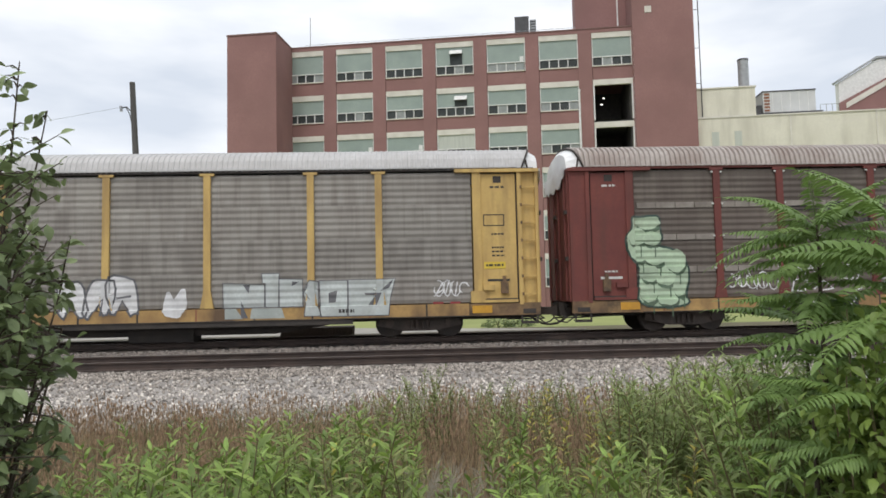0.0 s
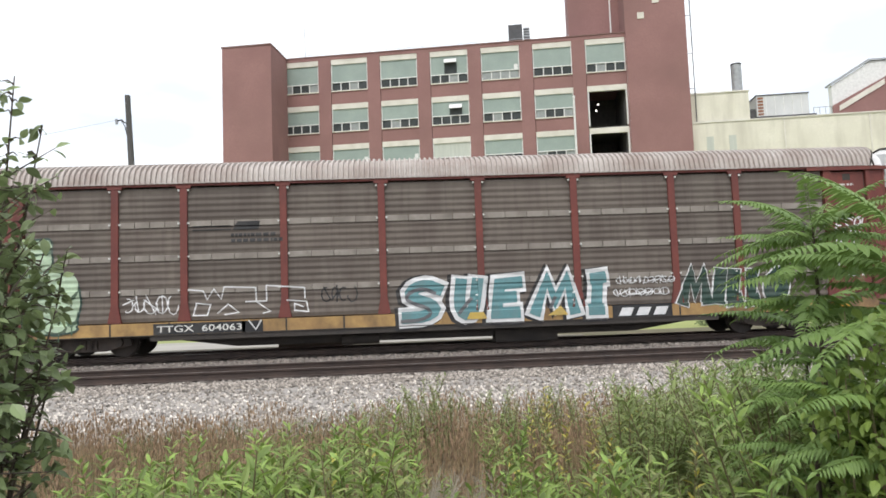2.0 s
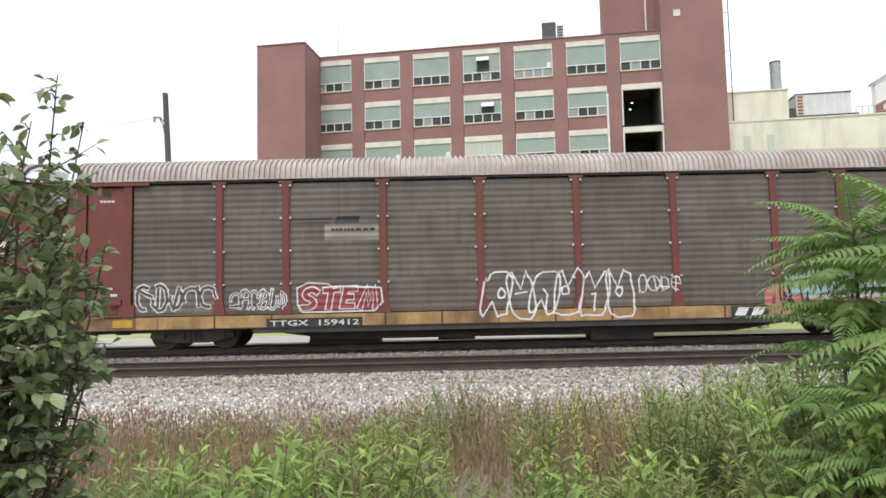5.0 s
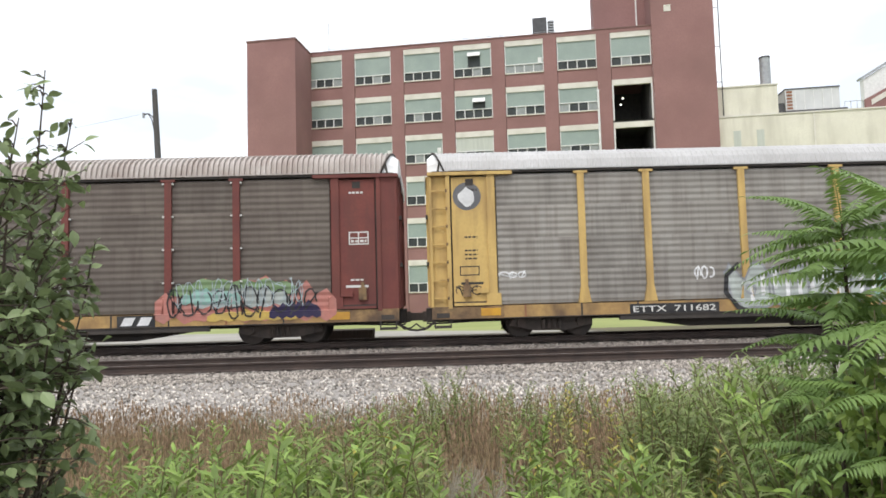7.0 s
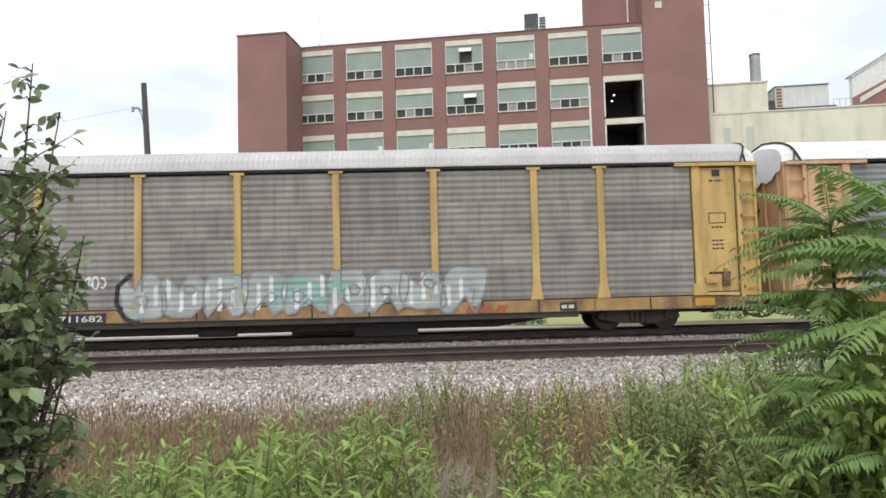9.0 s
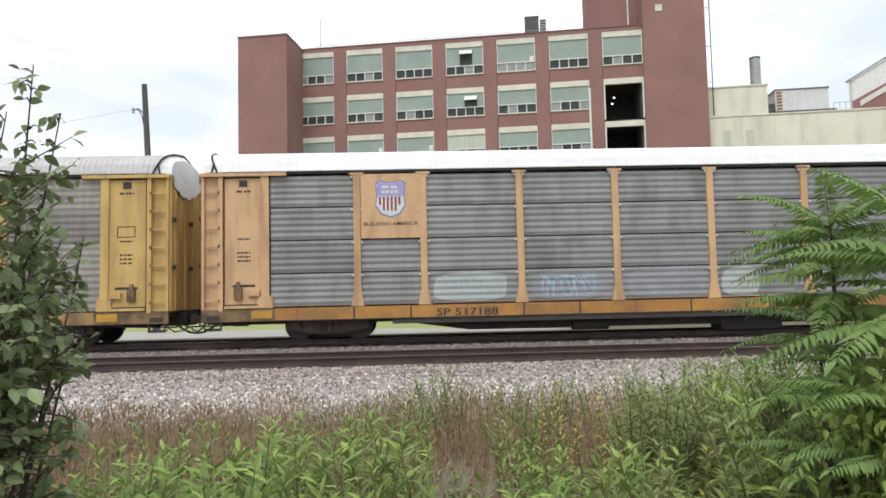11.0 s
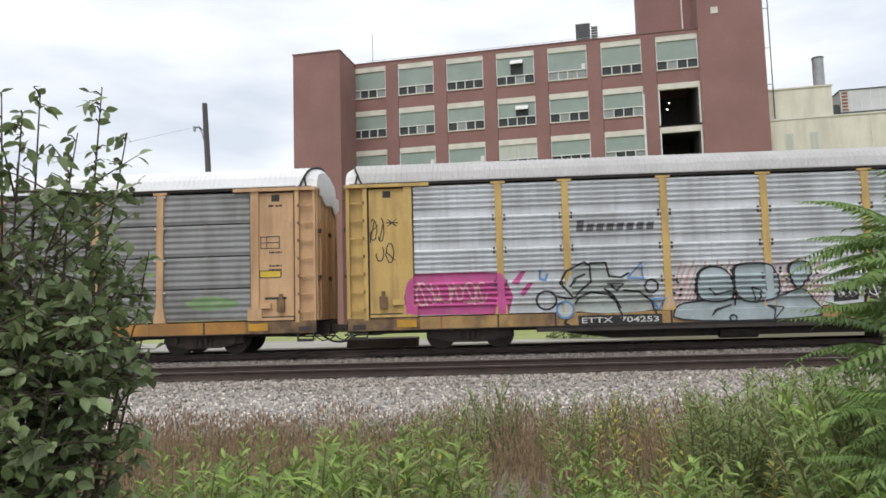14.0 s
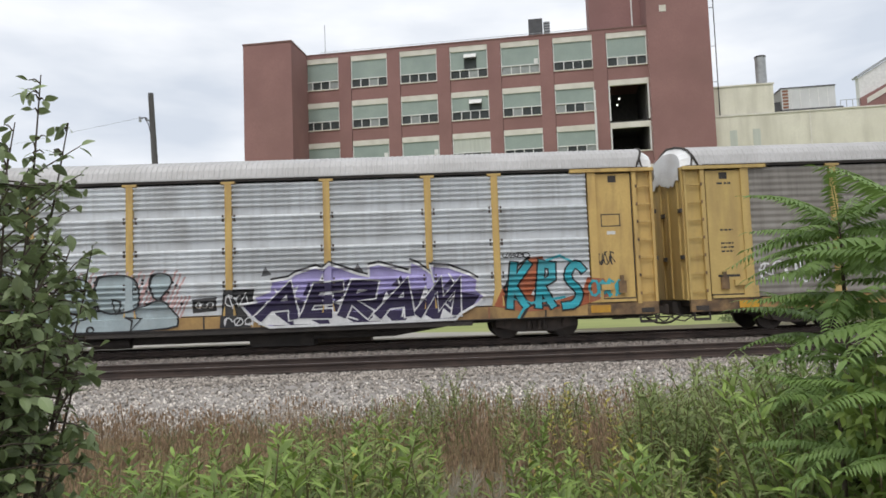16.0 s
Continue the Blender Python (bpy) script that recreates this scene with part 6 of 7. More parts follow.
    low = letters((("M", 1.4), ("i", 0.5), ("L", 0.75), ("L", 0.75), ("O", 1.1)), 21.5, 24.95, 0.86, 2.0, 0.12, 0.17, 0.0, 6)
    drape(car, stroke_shape(low, 0.46), st, W, 1, "graffiti_outline")
    drape(car, stroke_shape(low, 0.37), st, SPRAY["forest"], 5, "graffiti", "dark green letter graffiti with white outline")
    drape(car, stroke_shape(letters((("E", 1), ("S", 1), ("P", 1)), 26.5, 27.35, 2.95, 3.4, 0.05, 0, 0.1, 4) + letters((("G", 1), ("O", 1), ("F", 1)), 26.45, 27.3, 2.4, 2.95, 0.1, 0, 0.1, 5) + [[(26.6, 3.45), (27.4, 3.4), (27.3, 3.05)]], 0.045), st, W, 1, "graffiti_tag")
    drape(car, poly_shape(rect(26.5, 27.3, 1.95, 2.05)), st, STENCIL_WHITE, 1, "door_line")
    drape(car, poly_shape(rect(25.0, 25.35, 0.68, 0.86)), st, K, 1, "notice_box")


def marks_red_second(car, st):
    W, K = SPRAY["white"], SPRAY["black"]
    door_marks(car, st, STENCIL_WHITE, 23)
    for x0, x1, top, n, seed, wide in ((2.55, 4.9, 1.98, 5, 51, 0.15), (5.35, 6.95, 1.75, 6, 52, 0.1)):
        lines = scribble(x0, x1, 1.12, top, n, seed)
        drape(car, stroke_shape(lines, wide), st, W, 1, "graffiti_outline")
        drape(car, stroke_shape(lines, wide - 0.07), st, SPRAY["umber"], 4, "graffiti_tag", "spidery white outlined tag")
    slab = [(7.3, 1.25), (7.28, 1.75), (7.6, 1.9), (8.2, 1.86), (8.35, 1.72), (8.6, 1.78), (9.75, 1.72), (9.8, 1.3), (9.55, 1.05), (7.45, 1.04)]
    drape(car, poly_shape(slab), st, SPRAY["red"], 1, "graffiti", "dark red graffiti outlined in white")
    stem = letters((("S", 1), ("T", 1), ("E", 0.9), ("M", 1.1)), 7.36, 9.72, 1.08, 1.82, 0.1, 0.1, 0.0, 7)
    drape(car, stroke_shape(stem, 0.21), st, W, 2, "graffiti_outline")
    drape(car, stroke_shape(stem, 0.13), st, SPRAY["red"], 5, "graffiti_line")
    drape(car, stroke_shape([slab + [slab[0]]], 0.045), st, W, 7, "graffiti_outline")
    number_strip(car, st, "TTGX  159412", 6.5, 9.1, 0.66, 0.82, STENCIL_WHITE, K)
    drape(car, poly_shape(rect(7.2, 8.3, 3.76, 3.8), rect(7.2, 8.3, 3.66, 3.7), [(8.35, 3.66), (9.1, 3.66), (9.15, 3.86), (8.5, 3.86)]), st, K, 1, "faded_lettering")
    drape(car, poly_shape(rect(8.1, 9.7, 3.15, 3.62)), st, PALE_STRIP, 1, "faded_patch")
    drape(car, bars(8.3, 9.6, 3.42, 3.5, 9, 4), st, K, 2, "faded_lettering")
    b, l = bubble_letters(12.7, 17.2, 0.75, 2.15, 6, 54)
    drape(car, stroke_shape(l, 0.055), st, W, 1, "graffiti_outline", "white outline bubble graffiti")
    drape(car, stroke_shape(scribble(17.3, 18.6, 1.4, 1.95, 4, 55), 0.035), st, W, 1, "graffiti_tag")
    drape(car, poly_shape(rect(20.0, 21.1, 0.62, 0.97)), st, K, 1, "number_panel")
    drape(car, poly_shape(*[[(20.1 + 0.48 * k, 0.68), (20.42 + 0.48 * k, 0.68), (20.54 + 0.48 * k, 0.92), (20.22 + 0.48 * k, 0.92)] for k in range(2)]), st, W, 2, "emblem")
    drape(car, poly_shape(spikes(21.05, 26.35, 0.66, 2.15, 9, 56)), st, SPRAY["salmon"], 1, "graffiti", "faded many-coloured wild graffiti")
    for k, (c, x0, x1, z0, z1) in enumerate((("green", 21.5, 25.2, 1.45, 2.05), ("silver", 22.2, 25.0, 1.1, 1.8), ("gold", 22.6, 25.2, 0.72, 1.1), ("plum", 24.4, 25.9, 0.75, 1.35), ("aqua", 21.8, 23.6, 1.2, 1.75))):
        drape(car, poly_shape(spikes(x0, x1, z0, z1, 6, 60 + k)), st, SPRAY[c], 2 + k, "graffiti_fill")
    drape(car, stroke_shape(scribble(21.4, 25.8, 0.8, 1.8, 10, 57), 0.045), st, K, 8, "graffiti_line")
    drape(car, stroke_shape(scribble(21.6, 25.4, 1.1, 2.0, 13, 58), 0.024), st, SPRAY["ice"], 9, "graffiti_line")
    drape(car, stroke_shape(frame_lines(26.75, 27.3, 2.9, 3.25) + [[(26.75, 3.08), (27.3, 3.08)], [(27.02, 2.9), (27.02, 3.25)]], 0.035), st, STENCIL_WHITE, 1, "notice_box")
    drape(car, bars(26.8, 27.25, 2.95, 3.02, 4, 12), st, STENCIL_WHITE, 1, "small_lettering")


def marks_yellow_second(car, st):
    W, K = SPRAY["white"], SPRAY["haze"]
    door_marks(car, st, STENCIL_BLACK, 33)
    drape(car, poly_shape(oval(1.6, 4.24, 0.42, 0.42, 24)), st, SPRAY["grey"], 1, "emblem")
    drape(car, poly_shape(oval(1.6, 4.22, 0.24, 0.27, 11, 0.2, 3)), st, W, 2, "emblem_fill")
    drape(car, stroke_shape(frame_lines(1.35, 1.9, 1.9, 2.15), 0.03), st, STENCIL_BLACK, 1, "notice_box")
    drape(car, stroke_shape(scribble(1.2, 1.95, 1.3, 1.6, 3, 61), 0.03), st, STENCIL_BLACK, 1, "graffiti_tag")
    number_strip(car, st, "ETTX  711682", 6.4, 8.85, 0.68, 0.86, STENCIL_WHITE, SPRAY["black"])
    drape(car, stroke_shape(scribble(2.5, 3.3, 1.75, 2.0, 3, 62), 0.04), st, W, 1, "graffiti_tag")
    drape(car, stroke_shape(scribble(8.3, 8.9, 1.6, 2.0, 3, 63), 0.05), st, W, 1, "graffiti_tag")
    b, l = bubble_letters(9.35, 19.85, 0.66, 2.05, 9, 64)
    drape(car, poly_shape(*b), st, SPRAY["silver"], 1, "graffiti", "silver and mint bubble graffiti")
    b2, l2 = bubble_letters(10.2, 19.3, 0.9, 1.8, 8, 65)
    drape(car, poly_shape(*b2[3:5]), st, SPRAY["aqua"], 2, "graffiti_fill")
    drape(car, poly_shape(*[rect(9.9 + 0.37 * k, 10.02 + 0.37 * k, 0.9 + 0.17 * (k % 3), 1.5 + 0.19 * (k % 4 % 3)) for k in range(26)]), st, SPRAY["white"], 3, "graffiti_fill")
    drape(car, stroke_shape(l, 0.06), st, K, 4, "graffiti_outline")
    drape(car, stroke_shape([[(9.6, 2.0), (9.25, 1.7), (9.2, 1.2), (9.5, 0.75), (9.8, 0.62)]], 0.13), st, SPRAY["black"], 5, "graffiti_line")
    r = SPRAY["rust"]
    drape(car, poly_shape(*[[(19.3 + 0.44 * k, 0.66), (19.6 + 0.44 * k, 0.66), (19.7 + 0.44 * k, 0.86), (19.4 + 0.44 * k, 0.86)] for k in range(3)]), st, r, 2, "emblem")
    drape(car, poly_shape(rect(22.1, 22.6, 0.66, 0.9)), st, STENCIL_BLACK, 2, "notice_box")
    drape(car, bars(22.15, 22.55, 0.72, 0.82, 3, 2), st, STENCIL_WHITE, 3, "small_lettering")
    drape(car, stroke_shape(frame_lines(26.7, 27.2, 3.15, 3.45), 0.025), st, STENCIL_BLACK, 1, "notice_box")


def marks_orange(car, st):
    door_marks(car, st, STENCIL_BLACK, 43)
    part("name_board", boxes((5.12, 6.86, -HALF_W - 0.02, -HALF_W + 0.05, 2.97, 4.88)), ORANGE, car, "tan painted board")
    def flat(bm, material, layer, name):
        for v in bm.verts:
            v.co.y = -HALF_W - 0.02 - 0.004 * layer
        part(name, bm, material, car)
    shield = lambda k: [(6.0 + k * x, 4.15 + k * z) for x, z in ((-0.42, 0.42), (-0.3, 0.5), (0, 0.44), (0.3, 0.5), (0.42, 0.42), (0.38, 0.1), (0.42, -0.2), (0.25, -0.45), (0, -0.54), (-0.25, -0.45), (-0.42, -0.2), (-0.38, 0.1))]
    flat(poly_shape(shield(1.08)), SPRAY["blue"], 1, "shield_rim")
    flat(poly_shape(shield(1.0)), SPRAY["white"], 2, "shield")
    flat(poly_shape([(5.6, 4.3), (5.6, 4.58), (5.72, 4.64), (6.0, 4.58), (6.28, 4.64), (6.4, 4.58), (6.4, 4.3), (6.36, 4.22), (5.64, 4.22)]), SPRAY["violet"], 3, "shield_top")
    flat(poly_shape(*[rect(5.66 + 0.115 * k, 5.72 + 0.115 * k, 3.78 if 0 < k < 5 else 3.95, 4.2) for k in range(6)]), SPRAY["red"], 3, "shield_stripes")
    flat(bars(5.75, 6.25, 4.44, 4.52, 3, 2), SPRAY["white"], 4, "shield_letters")
    flat(bars(5.75, 6.25, 4.3, 4.38, 4, 3), SPRAY["white"], 4, "shield_letters")
    flat(text_shape("BUILDING AMERICA", 5.2, 6.8, 3.34, 3.45, 0.012), STENCIL_BLACK, 1, "lettering")
    number_strip(car, st, "SP 517188", 7.3, 9.1, 0.66, 0.88, STENCIL_BLACK)
    for x0, x1, c in ((7.25, 9.4, "silver"), (10.15, 12.4, "haze"), (13.0, 15.2, "haze"), (15.85, 17.0, "silver")):
        drape(car, poly_shape(rounded([(x0, 1.08), (x1 - 0.1, 1.05), (x1, 1.5), (x1 - 0.05, 1.94), (x0 + 0.1, 1.9), (x0 - 0.05, 1.5)])), st, SPRAY[c], 1, "buffed_patch")
    drape(car, stroke_shape(scribble(7.4, 9.2, 1.15, 1.9, 6, 71), 0.05), st, SPRAY["ice"], 2, "faded_tag")
    drape(car, stroke_shape(scribble(10.4, 12.0, 1.15, 1.8, 5, 72), 0.05), st, SPRAY["sky"], 2, "faded_tag")
    drape(car, poly_shape(oval(25.0, 1.55, 0.8, 0.2, 14, 0.15, 6)), st, SPRAY["green"], 1, "faded_spray")
    q = 26.8
    drape(car, stroke_shape(frame_lines(q - 0.28, q + 0.28, 3.15, 3.5) + [[(q - 0.1, 3.15), (q - 0.1, 3.5)], [(q - 0.28, 3.32), (q + 0.28, 3.32)]], 0.025), st, STENCIL_BLACK, 1, "notice_box")
    drape(car, poly_shape(rect(q - 0.32, q + 0.32, 2.28, 2.48)), st, SIGN_YELLOW, 2, "yellow_sticker")
    drape(car, stroke_shape(frame_lines(q - 0.32, q + 0.32, 2.28, 2.48), 0.02), st, STENCIL_BLACK, 3, "sticker_edge")


def marks_silver(car, st):
    W, K = SPRAY["white"], SPRAY["black"]
    drape(car, stroke_shape(scribble(1.15, 1.6, 3.2, 4.0, 2, 81) + [[(1.7, 3.7), (1.95, 3.9)], [(1.7, 3.9), (1.95, 3.7)], [(1.65, 3.8), (2.0, 3.8)]] + scribble(1.3, 1.9, 2.6, 3.2, 2, 82), 0.03), st, K, 1, "graffiti_tag")
    drape(car, poly_shape([(2.2, 1.1), (2.12, 1.5), (2.25, 2.0), (2.5, 2.25), (4.5, 2.25), (5.0, 2.2), (5.2, 1.9), (5.35, 1.5), (5.2, 1.02), (2.6, 1.04)]), st, SPRAY["pink"], 1, "graffiti", "bright pink sprayed patch")
    drape(car, stroke_shape(scribble(2.5, 4.6, 1.3, 2.0, 6, 83), 0.05), st, SPRAY["blush"], 2, "graffiti_line")
    drape(car, poly_shape([(5.3, 1.9), (5.6, 2.25), (5.75, 2.25), (5.5, 1.85)], [(5.55, 1.6), (5.8, 1.9), (5.95, 1.9), (5.65, 1.5)]), st, SPRAY["pink"], 1, "graffiti_fill")
    haze = rounded([(6.9, 0.95), (6.8, 1.8), (7.3, 2.42), (8.1, 2.4), (8.3, 2.0), (9.1, 1.75), (9.5, 1.3), (9.45, 0.95)])
    drape(car, poly_shape(haze), st, SPRAY["silver"], 1, "graffiti", "grey graffiti with black and blue outlines")
    loop = oval(6.31, 1.37, 0.29, 0.27, 14)
    eye = oval(9.35, 1.7, 0.19, 0.19, 12)
    swirl = [loop + [loop[0]], eye + [eye[0]], [(6.55, 1.5), (6.85, 1.42), (7.1, 1.4)], [(6.72, 1.86), (6.9, 2.2), (7.45, 2.46)], [(6.72, 1.86), (6.95, 1.6), (7.1, 1.4), (7.3, 1.62), (7.6, 1.86)], [(7.45, 2.44), (7.6, 2.35), (7.62, 1.86)], [(7.6, 2.42), (8.06, 2.42), (8.16, 2.02), (8.5, 1.98), (8.72, 2.1)],
             [(7.0, 1.05), (7.25, 1.42), (7.6, 1.58), (8.1, 1.5), (8.35, 1.25), (8.45, 0.9), (8.45, 0.68)], [(8.0, 1.66), (8.25, 1.45), (8.45, 1.1)], [(8.1, 1.8), (8.55, 1.8), (8.35, 1.6), (8.15, 1.8)], [(8.55, 1.6), (9.0, 1.55), (9.35, 1.25), (9.45, 0.85)], [(6.95, 0.95), (6.8, 0.7), (6.95, 0.62)], [(7.0, 1.75), (7.2, 2.0), (7.45, 2.1)]]
    drape(car, stroke_shape(swirl, 0.06), st, K, 3, "graffiti_line")
    drape(car, poly_shape([(8.7, 1.98), (9.08, 2.36), (9.1, 1.95)], [(9.35, 1.3), (9.7, 1.32), (9.55, 1.05)], oval(6.84, 1.08, 0.22, 0.22), oval(6.24, 2.1, 0.1, 0.16)), st, SPRAY["ice_white"], 5, "graffiti_fill")
    rim = oval(6.84, 1.08, 0.24, 0.24, 14)
    drape(car, stroke_shape([rim + [rim[0]], [(8.68, 1.97), (9.09, 2.38), (9.12, 1.94), (8.68, 1.97)], [(9.33, 1.32), (9.72, 1.34), (9.55, 1.02), (9.33, 1.32)], [(6.16, 2.24), (6.14, 2.0), (6.3, 1.96), (6.36, 2.14)]], 0.06), st, SPRAY["blue"], 7, "graffiti_line")
    hatch = []
    for k in range(40):
        x, top = 9.75 + 0.115 * k, 2.36 - 0.1 * (k % 3)
        hatch.append([(x, 1.05 + 0.05 * (k % 2)), (x + 0.5, top)] if k < 36 else [(x - 0.1, 1.0), (x + 0.2, 1.6)])
    drape(car, stroke_shape(hatch, 0.055), st, SPRAY["blush"], 1, "graffiti_fill")
    r = random.Random(4)
    drape(car, poly_shape(*[oval(r.uniform(9.9, 14.2), r.uniform(1.2, 2.15), 0.045, 0.045, 8) for k in range(46)]), st, K, 2, "graffiti_dots")
    base = rounded([(9.9, 0.64), (9.95, 1.05), (10.4, 1.24), (13.0, 1.28), (13.4, 1.5), (13.7, 1.5), (13.9, 1.22), (14.15, 0.95), (14.05, 0.64)])
    fat = [[(10.7, 1.2), (10.62, 1.7), (10.75, 2.1), (11.1, 2.24), (11.5, 2.14), (11.68, 1.8), (11.7, 1.2)], [(11.74, 1.15), (11.7, 2.15), (11.95, 2.28), (12.7, 2.28), (12.95, 2.0), (13.0, 1.5), (12.85, 1.2)], [(13.5, 1.42), (13.28, 1.85), (13.3, 2.2), (13.55, 2.32), (13.88, 2.24), (13.92, 1.95), (13.7, 1.7)]]
    fat = [rounded(q) for q in fat]
    drape(car, poly_shape(base), st, SPRAY["ice"], 3, "graffiti", "pale blue bubble graffiti with black outline on pink")
    drape(car, stroke_shape([base + [base[0]]], 0.05), st, K, 4, "graffiti_outline")
    drape(car, poly_shape(*[[(x - 0.06, z + 0.03) for x, z in q] for q in fat]), st, K, 5, "graffiti_shadow")
    drape(car, poly_shape(*fat), st, SPRAY["ice"], 6, "graffiti_fill")
    drape(car, stroke_shape([q + [q[0]] for q in fat] + [[(11.0, 1.58), (11.15, 1.4), (11.6, 1.5), (11.74, 1.4), (11.7, 1.1)], [(12.2, 1.58), (12.45, 1.5), (12.42, 1.25), (12.3, 1.15), (12.2, 1.58)], [(12.6, 1.05), (12.8, 0.95), (12.75, 0.66), (13.05, 1.0), (12.6, 1.05)], [(11.6, 1.1), (11.1, 0.95), (11.0, 0.8), (11.2, 1.0)], oval(11.6, 0.72, 0.1, 0.09, 9)], 0.05), st, K, 8, "graffiti_line")
    drape(car, poly_shape([(14.5, 1.1), (15.2, 1.15), (15.2, 1.55), (14.5, 1.5)], [(15.3, 0.64), (16.2, 0.64), (16.3, 1.75), (15.4, 1.75)]), st, K, 1, "graffiti_fill")
    drape(car, stroke_shape(scribble(14.6, 15.1, 1.2, 1.45, 3, 87) + scribble(15.45, 16.1, 1.2, 1.65, 2, 88) + scribble(15.4, 16.3, 0.68, 0.95, 3, 89), 0.03), st, W, 2, "graffiti_tag")
    wild = [(15.9, 1.3), (16.35, 1.36), (16.3, 1.52), (16.75, 1.66), (16.8, 1.95), (17.3, 2.02), (17.5, 2.15), (18.1, 2.32), (18.3, 2.24), (18.5, 2.4), (19.35, 2.08), (19.65, 2.0), (19.65, 2.3), (19.95, 2.36), (20.85, 2.08), (20.88, 2.4)]
    wild += [(21.1, 2.3), (21.5, 2.0), (21.45, 2.25), (22.0, 2.2), (22.6, 1.96), (22.85, 1.8), (22.8, 1.5), (23.05, 1.3), (22.8, 1.08), (22.3, 0.82), (22.15, 0.66), (16.75, 0.62), (16.3, 0.85), (16.05, 1.1)]
    drape(car, poly_shape(wild), st, SPRAY["violet"], 2, "graffiti", "large violet and white spiky graffiti")
    drape(car, stroke_shape([[(x, z + 0.07) for x, z in wild[3:22]]], 0.06), st, K, 1, "graffiti_shadow")
    drape(car, poly_shape([(15.95, 1.28), (16.9, 1.42), (17.6, 1.38), (18.0, 1.3), (18.5, 1.6), (19.2, 1.62), (19.8, 1.45), (20.4, 1.6), (21.0, 1.55), (21.6, 1.6), (22.2, 1.45), (22.9, 1.35), (22.7, 1.05), (22.2, 0.7), (16.9, 0.65), (16.3, 0.9)]), st, SPRAY["plum"], 3, "graffiti_fill")
    wedges = [[(16.4, 0.7), (16.75, 1.12), (17.35, 0.66)], [(17.45, 0.68), (17.4, 1.1), (18.2, 0.66)], [(18.5, 0.66), (18.3, 1.2), (19.2, 0.68)], [(19.6, 0.7), (20.0, 1.0), (20.3, 0.68)], [(20.7, 0.68), (20.9, 1.05), (21.5, 0.68)], [(21.7, 0.7), (21.8, 1.0), (22.15, 0.72)]]
    wedges += [[(17.0, 1.45), (17.6, 1.8), (17.45, 1.45)], [(18.0, 1.45), (18.3, 2.15), (18.4, 1.5)], [(18.6, 1.25), (18.9, 1.42), (19.4, 1.25), (19.0, 1.15)], [(20.0, 1.2), (20.15, 1.55), (20.4, 1.15)], [(21.1, 1.15), (21.3, 1.7), (21.5, 1.2)]]
    drape(car, poly_shape(*wedges), st, W, 4, "graffiti_fill")
    drape(car, poly_shape([(17.7, 1.5), (17.9, 1.9), (18.0, 1.5)], [(18.7, 1.7), (19.1, 1.95), (19.3, 1.7)], [(20.3, 1.7), (20.6, 2.0), (20.7, 1.65)], [(21.8, 1.6), (22.1, 1.9), (22.3, 1.6)]), st, SPRAY["plum"], 4, "graffiti_fill")
    inner = [[(17.35, 1.4), (17.6, 1.1)], [(18.1, 1.35), (18.6, 1.0), (19.3, 0.75)], [(19.4, 1.75), (19.6, 1.5), (19.2, 1.4)], [(19.5, 1.2), (19.8, 0.8)], [(20.5, 1.9), (20.7, 1.3), (20.6, 0.8)], [(21.5, 1.95), (21.7, 1.3), (22.1, 0.9)], [(22.0, 2.0), (22.3, 1.5), (22.0, 1.2)], [(16.9, 1.7), (17.1, 1.5), (17.6, 1.42)]]
    crew = letters((("A", 1.2), ("E", 1), ("R", 1.1), ("A", 1.1), ("M", 1.3)), 16.5, 22.5, 0.78, 1.9, 0.35, 0.14, 0.0, 12)
    drape(car, stroke_shape(crew, 0.37), st, W, 5, "graffiti_outline")
    drape(car, stroke_shape(crew, 0.27), st, SPRAY["plum"], 8, "graffiti_line")
    drape(car, stroke_shape([wild + [wild[0]]], 0.07), st, W, 10, "graffiti_outline")
    drape(car, stroke_shape(inner, 0.05), st, W, 6, "graffiti_line")
    drape(car, poly_shape(*[[(x, 2.1 + 0.1 * (k % 2)), (x + 0.3, 2.15), (x + 0.12, 2.4)] for k, x in enumerate((16.5, 18.2, 19.2, 20.2, 21.4))]), st, SPRAY["grey"], 1, "graffiti_fill")
    drape(car, poly_shape([(23.3, 1.0), (23.55, 1.5), (23.9, 1.9), (24.3, 2.35), (24.8, 2.42), (24.9, 2.1), (24.4, 1.3), (25.0, 1.05), (25.9, 1.3), (26.1, 1.75), (26.6, 1.7), (26.8, 1.2), (25.8, 0.9), (24.2, 0.8)]), st, SPRAY["rust"], 1, "graffiti_fill")
    krs = letters((("K", 1), ("R", 1), ("S", 1)), 23.65, 26.1, 0.84, 2.35, 0.14, 0.14, 0.05, 9)
    drape(car, stroke_shape(krs, 0.29), st, K, 2, "graffiti_outline")
    drape(car, stroke_shape(krs, 0.19), st, SPRAY["cyan"], 5, "graffiti", "turquoise lettered graffiti on rust red")
    drape(car, stroke_shape([[(23.7, 1.0), (23.62, 1.5), (23.95, 2.1), (24.4, 2.4)], [(23.8, 1.3), (24.4, 1.0), (25.2, 0.95)], [(24.3, 0.95), (24.1, 0.64)]], 0.07), st, K, 4, "graffiti_line")
    drape(car, stroke_shape(scribble(26.15, 27.15, 1.15, 1.7, 4, 95) + [[(23.9, 1.2), (24.4, 1.05), (25.4, 1.2)], [(24.2, 0.95), (24.0, 0.64)], [(24.9, 2.3), (25.3, 2.42), (25.7, 2.2)]], 0.07), st, SPRAY["cyan"], 4, "graffiti_line")
    drape(car, stroke_shape(scribble(23.6, 24.4, 2.4, 2.55, 4, 96), 0.025), st, K, 1, "graffiti_tag")
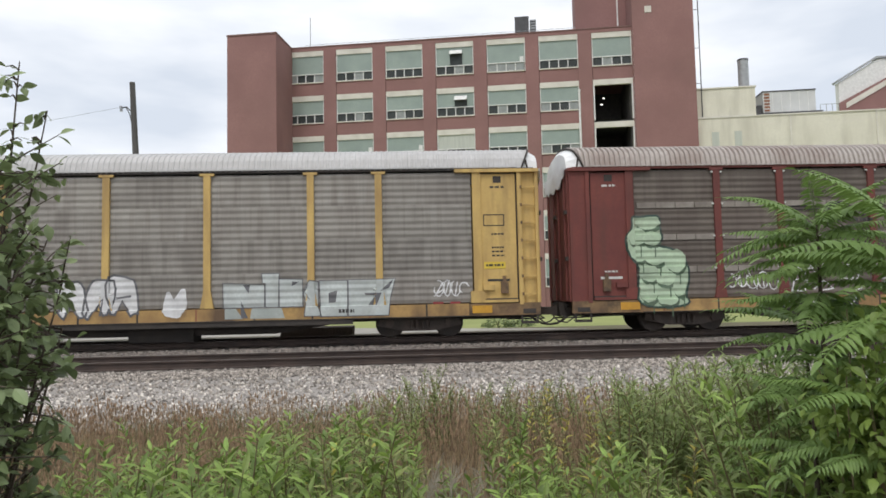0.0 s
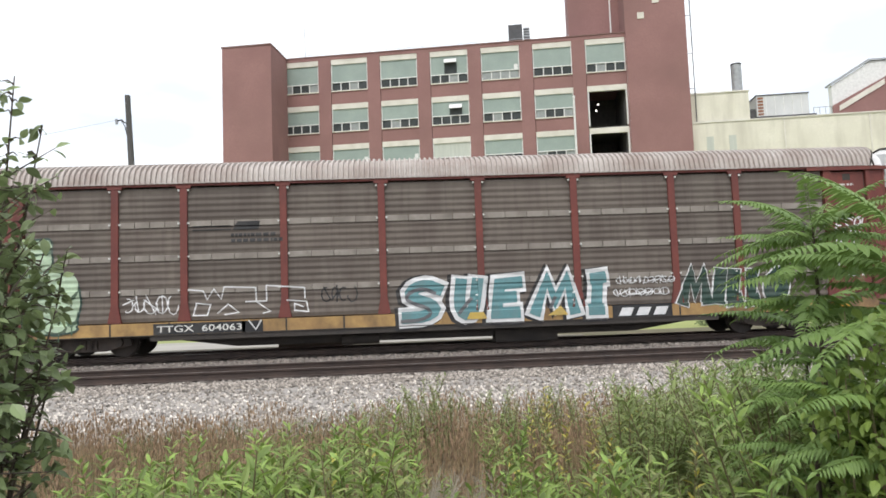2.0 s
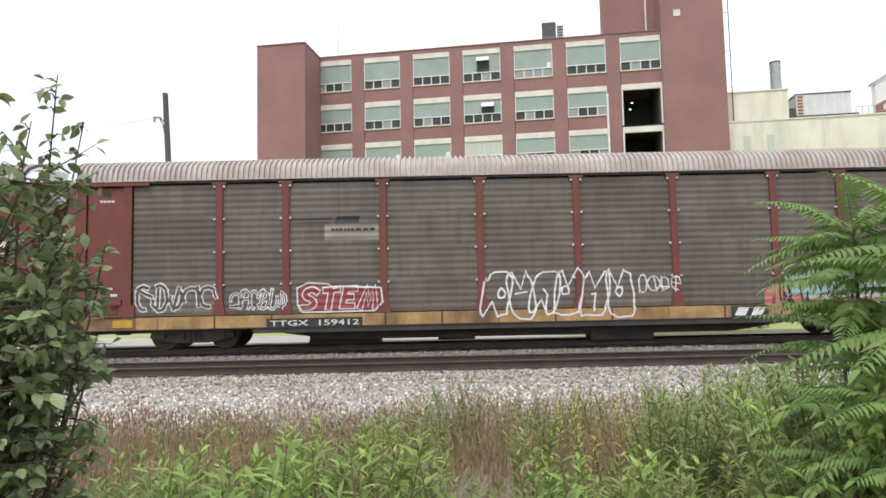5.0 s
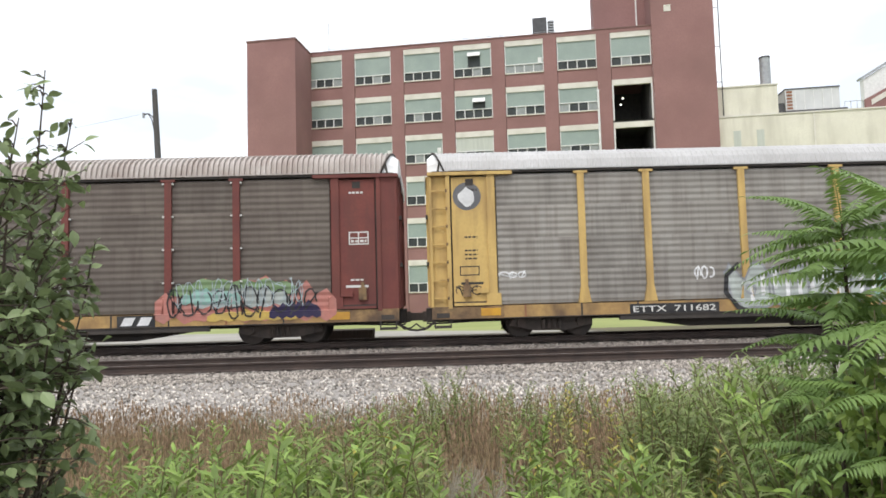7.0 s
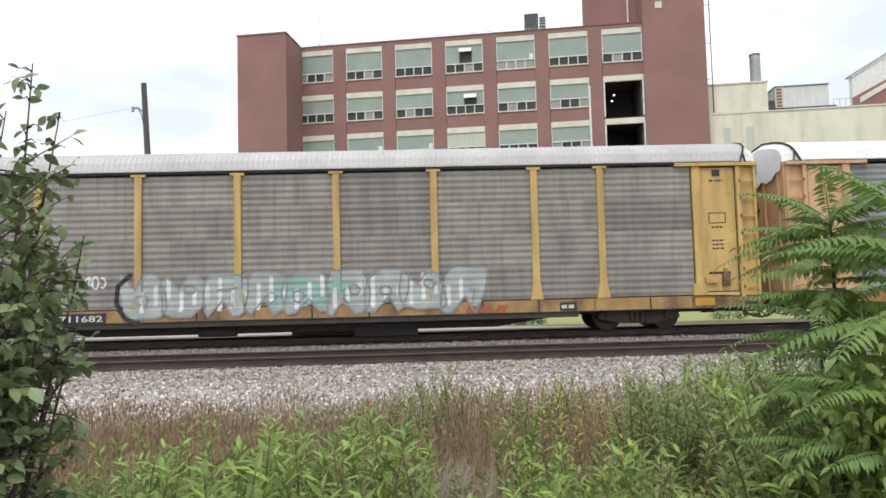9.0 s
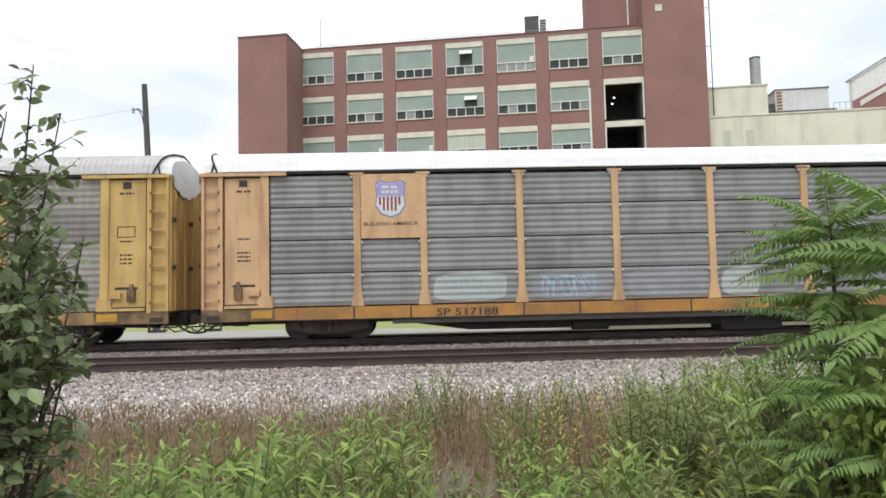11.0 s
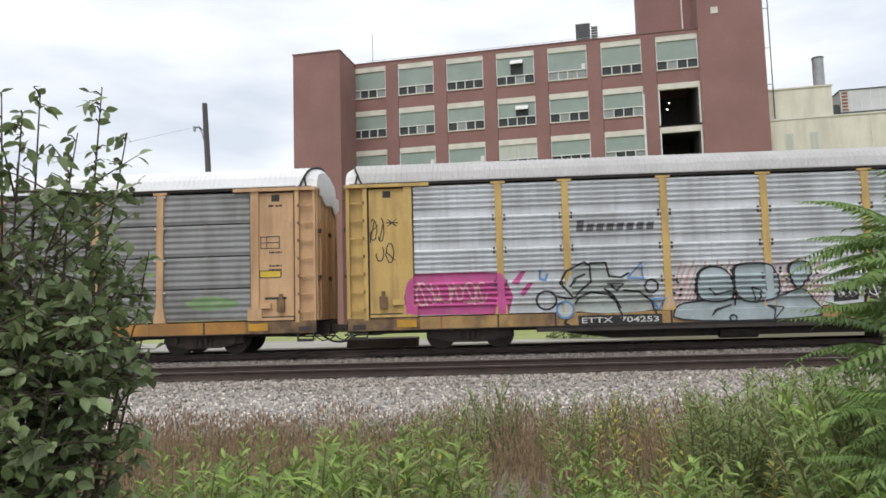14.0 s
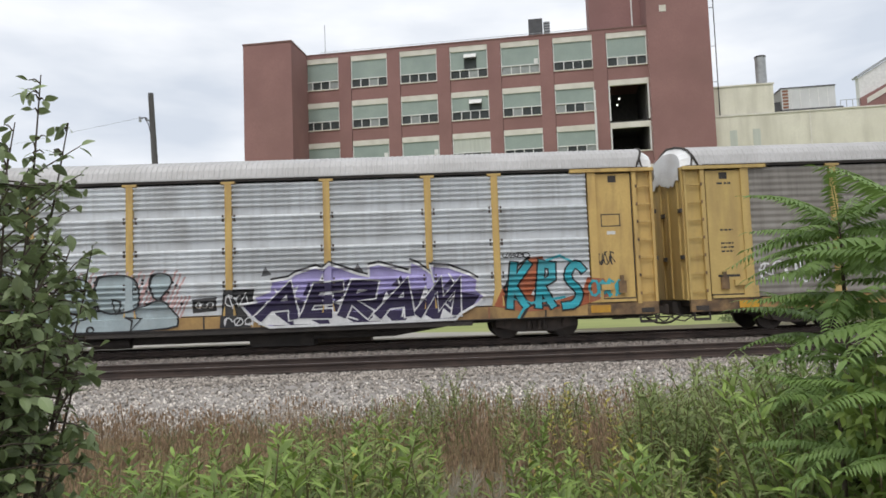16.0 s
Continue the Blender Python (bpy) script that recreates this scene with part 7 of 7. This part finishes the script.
    drape(car, stroke_shape(scribble(26.45, 26.95, 2.1, 2.5, 3, 97), 0.03), st, K, 1, "graffiti_tag")
    # the owner's name, as plain shapes
    bits = [[(7.25 + 0.29 * k, 3.36), (7.45 + 0.29 * k, 3.36), (7.5 + 0.29 * k, 3.58 + 0.1 * (k == 0)), (7.3 + 0.29 * k, 3.58 + 0.1 * (k == 0))] for k in range(8)]
    drape(car, poly_shape(*bits), st, SPRAY["grey"], 1, "owner_mark")
    number_strip(car, st, "ETTX  704253", 7.3, 9.5, 0.68, 0.84, STENCIL_WHITE, SPRAY["black"])
    drape(car, stroke_shape(frame_lines(26.6, 27.15, 3.25, 3.6), 0.03), st, STENCIL_BLACK, 1, "notice_box")
    drape(car, poly_shape(rect(26.75, 27.0, 3.0, 3.1)), st, STENCIL_WHITE, 1, "small_plate")


def marks_yellow_last(car, st):
    door_marks(car, st, STENCIL_BLACK, 53)
    drape(car, stroke_shape(scribble(2.6, 4.6, 1.4, 2.1, 5, 99), 0.05), st, SPRAY["white"], 1, "graffiti_tag")


S_ROWS = [(t, -d) for t, d in ((0.0, 0.00), (0.5, 4.41), (1.0, 8.85), (1.5, 13.26), (2.0, 17.72), (2.5, 22.28), (3.0, 26.73), (3.5, 31.15), (4.0, 35.56), (6.5, 57.63), (7.0, 62.05), (7.5, 66.46), (8.0, 70.88), (8.5, 75.27), (9.0, 79.64), (11.5, 101.45), (12.0, 105.78), (12.5, 110.10), (13.0, 114.45), (13.5, 118.80), (14.0, 123.11), (14.5, 127.40), (15.0, 131.73), (15.5, 136.03), (16.0, 140.29))]
CARS = []


def build_train():
    kinds = [("yellow enclosed autorack with dusty grey corrugated panels", "even", YELLOW, GREY_PANEL, ROOF_GREY, SILL_YELLOW, YELLOW, 0.015, marks_yellow_first),
             ("oxide red enclosed autorack with grimy brown panels and large graffiti", "strip", OXIDE, BROWN_PANEL, ROOF_PALE, SILL_YELLOW, OXIDE, 0.06, marks_red_first),
             ("oxide red enclosed autorack with faded wild graffiti near one end", "plain", OXIDE, BROWN_PANEL, ROOF_PALE, SILL_YELLOW, OXIDE, 0.06, marks_red_second),
             ("yellow enclosed autorack with round emblem and silver bubble graffiti", "even", YELLOW, GREY_PANEL, ROOF_GREY, SILL_YELLOW, YELLOW, 0.012, marks_yellow_second),
             ("tan orange enclosed autorack with white roof and shield emblem", "gap", ORANGE, SLATE_PANEL, ROOF_WHITE, SILL_ORANGE, ORANGE, 0.008, marks_orange),
             ("bright silver-panelled yellow autorack covered in colourful graffiti", "bold", YELLOW, SILVER_PANEL, ROOF_GREY, SILL_YELLOW, YELLOW, 0.012, marks_silver),
             ("yellow enclosed autorack with grey panels at the train's tail", "even", YELLOW_PALE, GREY_PANEL, ROOF_GREY, SILL_YELLOW, YELLOW_PALE, 0.012, marks_yellow_last)]
    for i, (label, style, *colours, marks) in enumerate(kinds):
        car, sets = build_car(label, style, *colours)
        marks(car, style)
        CARS.append((car, 4.3 + CAR_PITCH * (i - 1), sets))


build_train()


def motions():
    ts, ss = [t for t, s in S_ROWS], [s for t, s in S_ROWS]
    fine = [2 * k / FPS for k in range(241)]
    roll = [math.degrees(s / 0.42) for s in np.interp(fine, ts, ss)]
    for car, x0, sets in CARS:
        walk(car, [(t, pose(x0 + s, SIDE_Y + HALF_W, 0)) for t, s in S_ROWS])
        for wheel, k in sets:
            walk(wheel, [(t, pose(k, 0, 0.42, 0, a, 0)) for t, a in zip(fine, roll)])


motions()
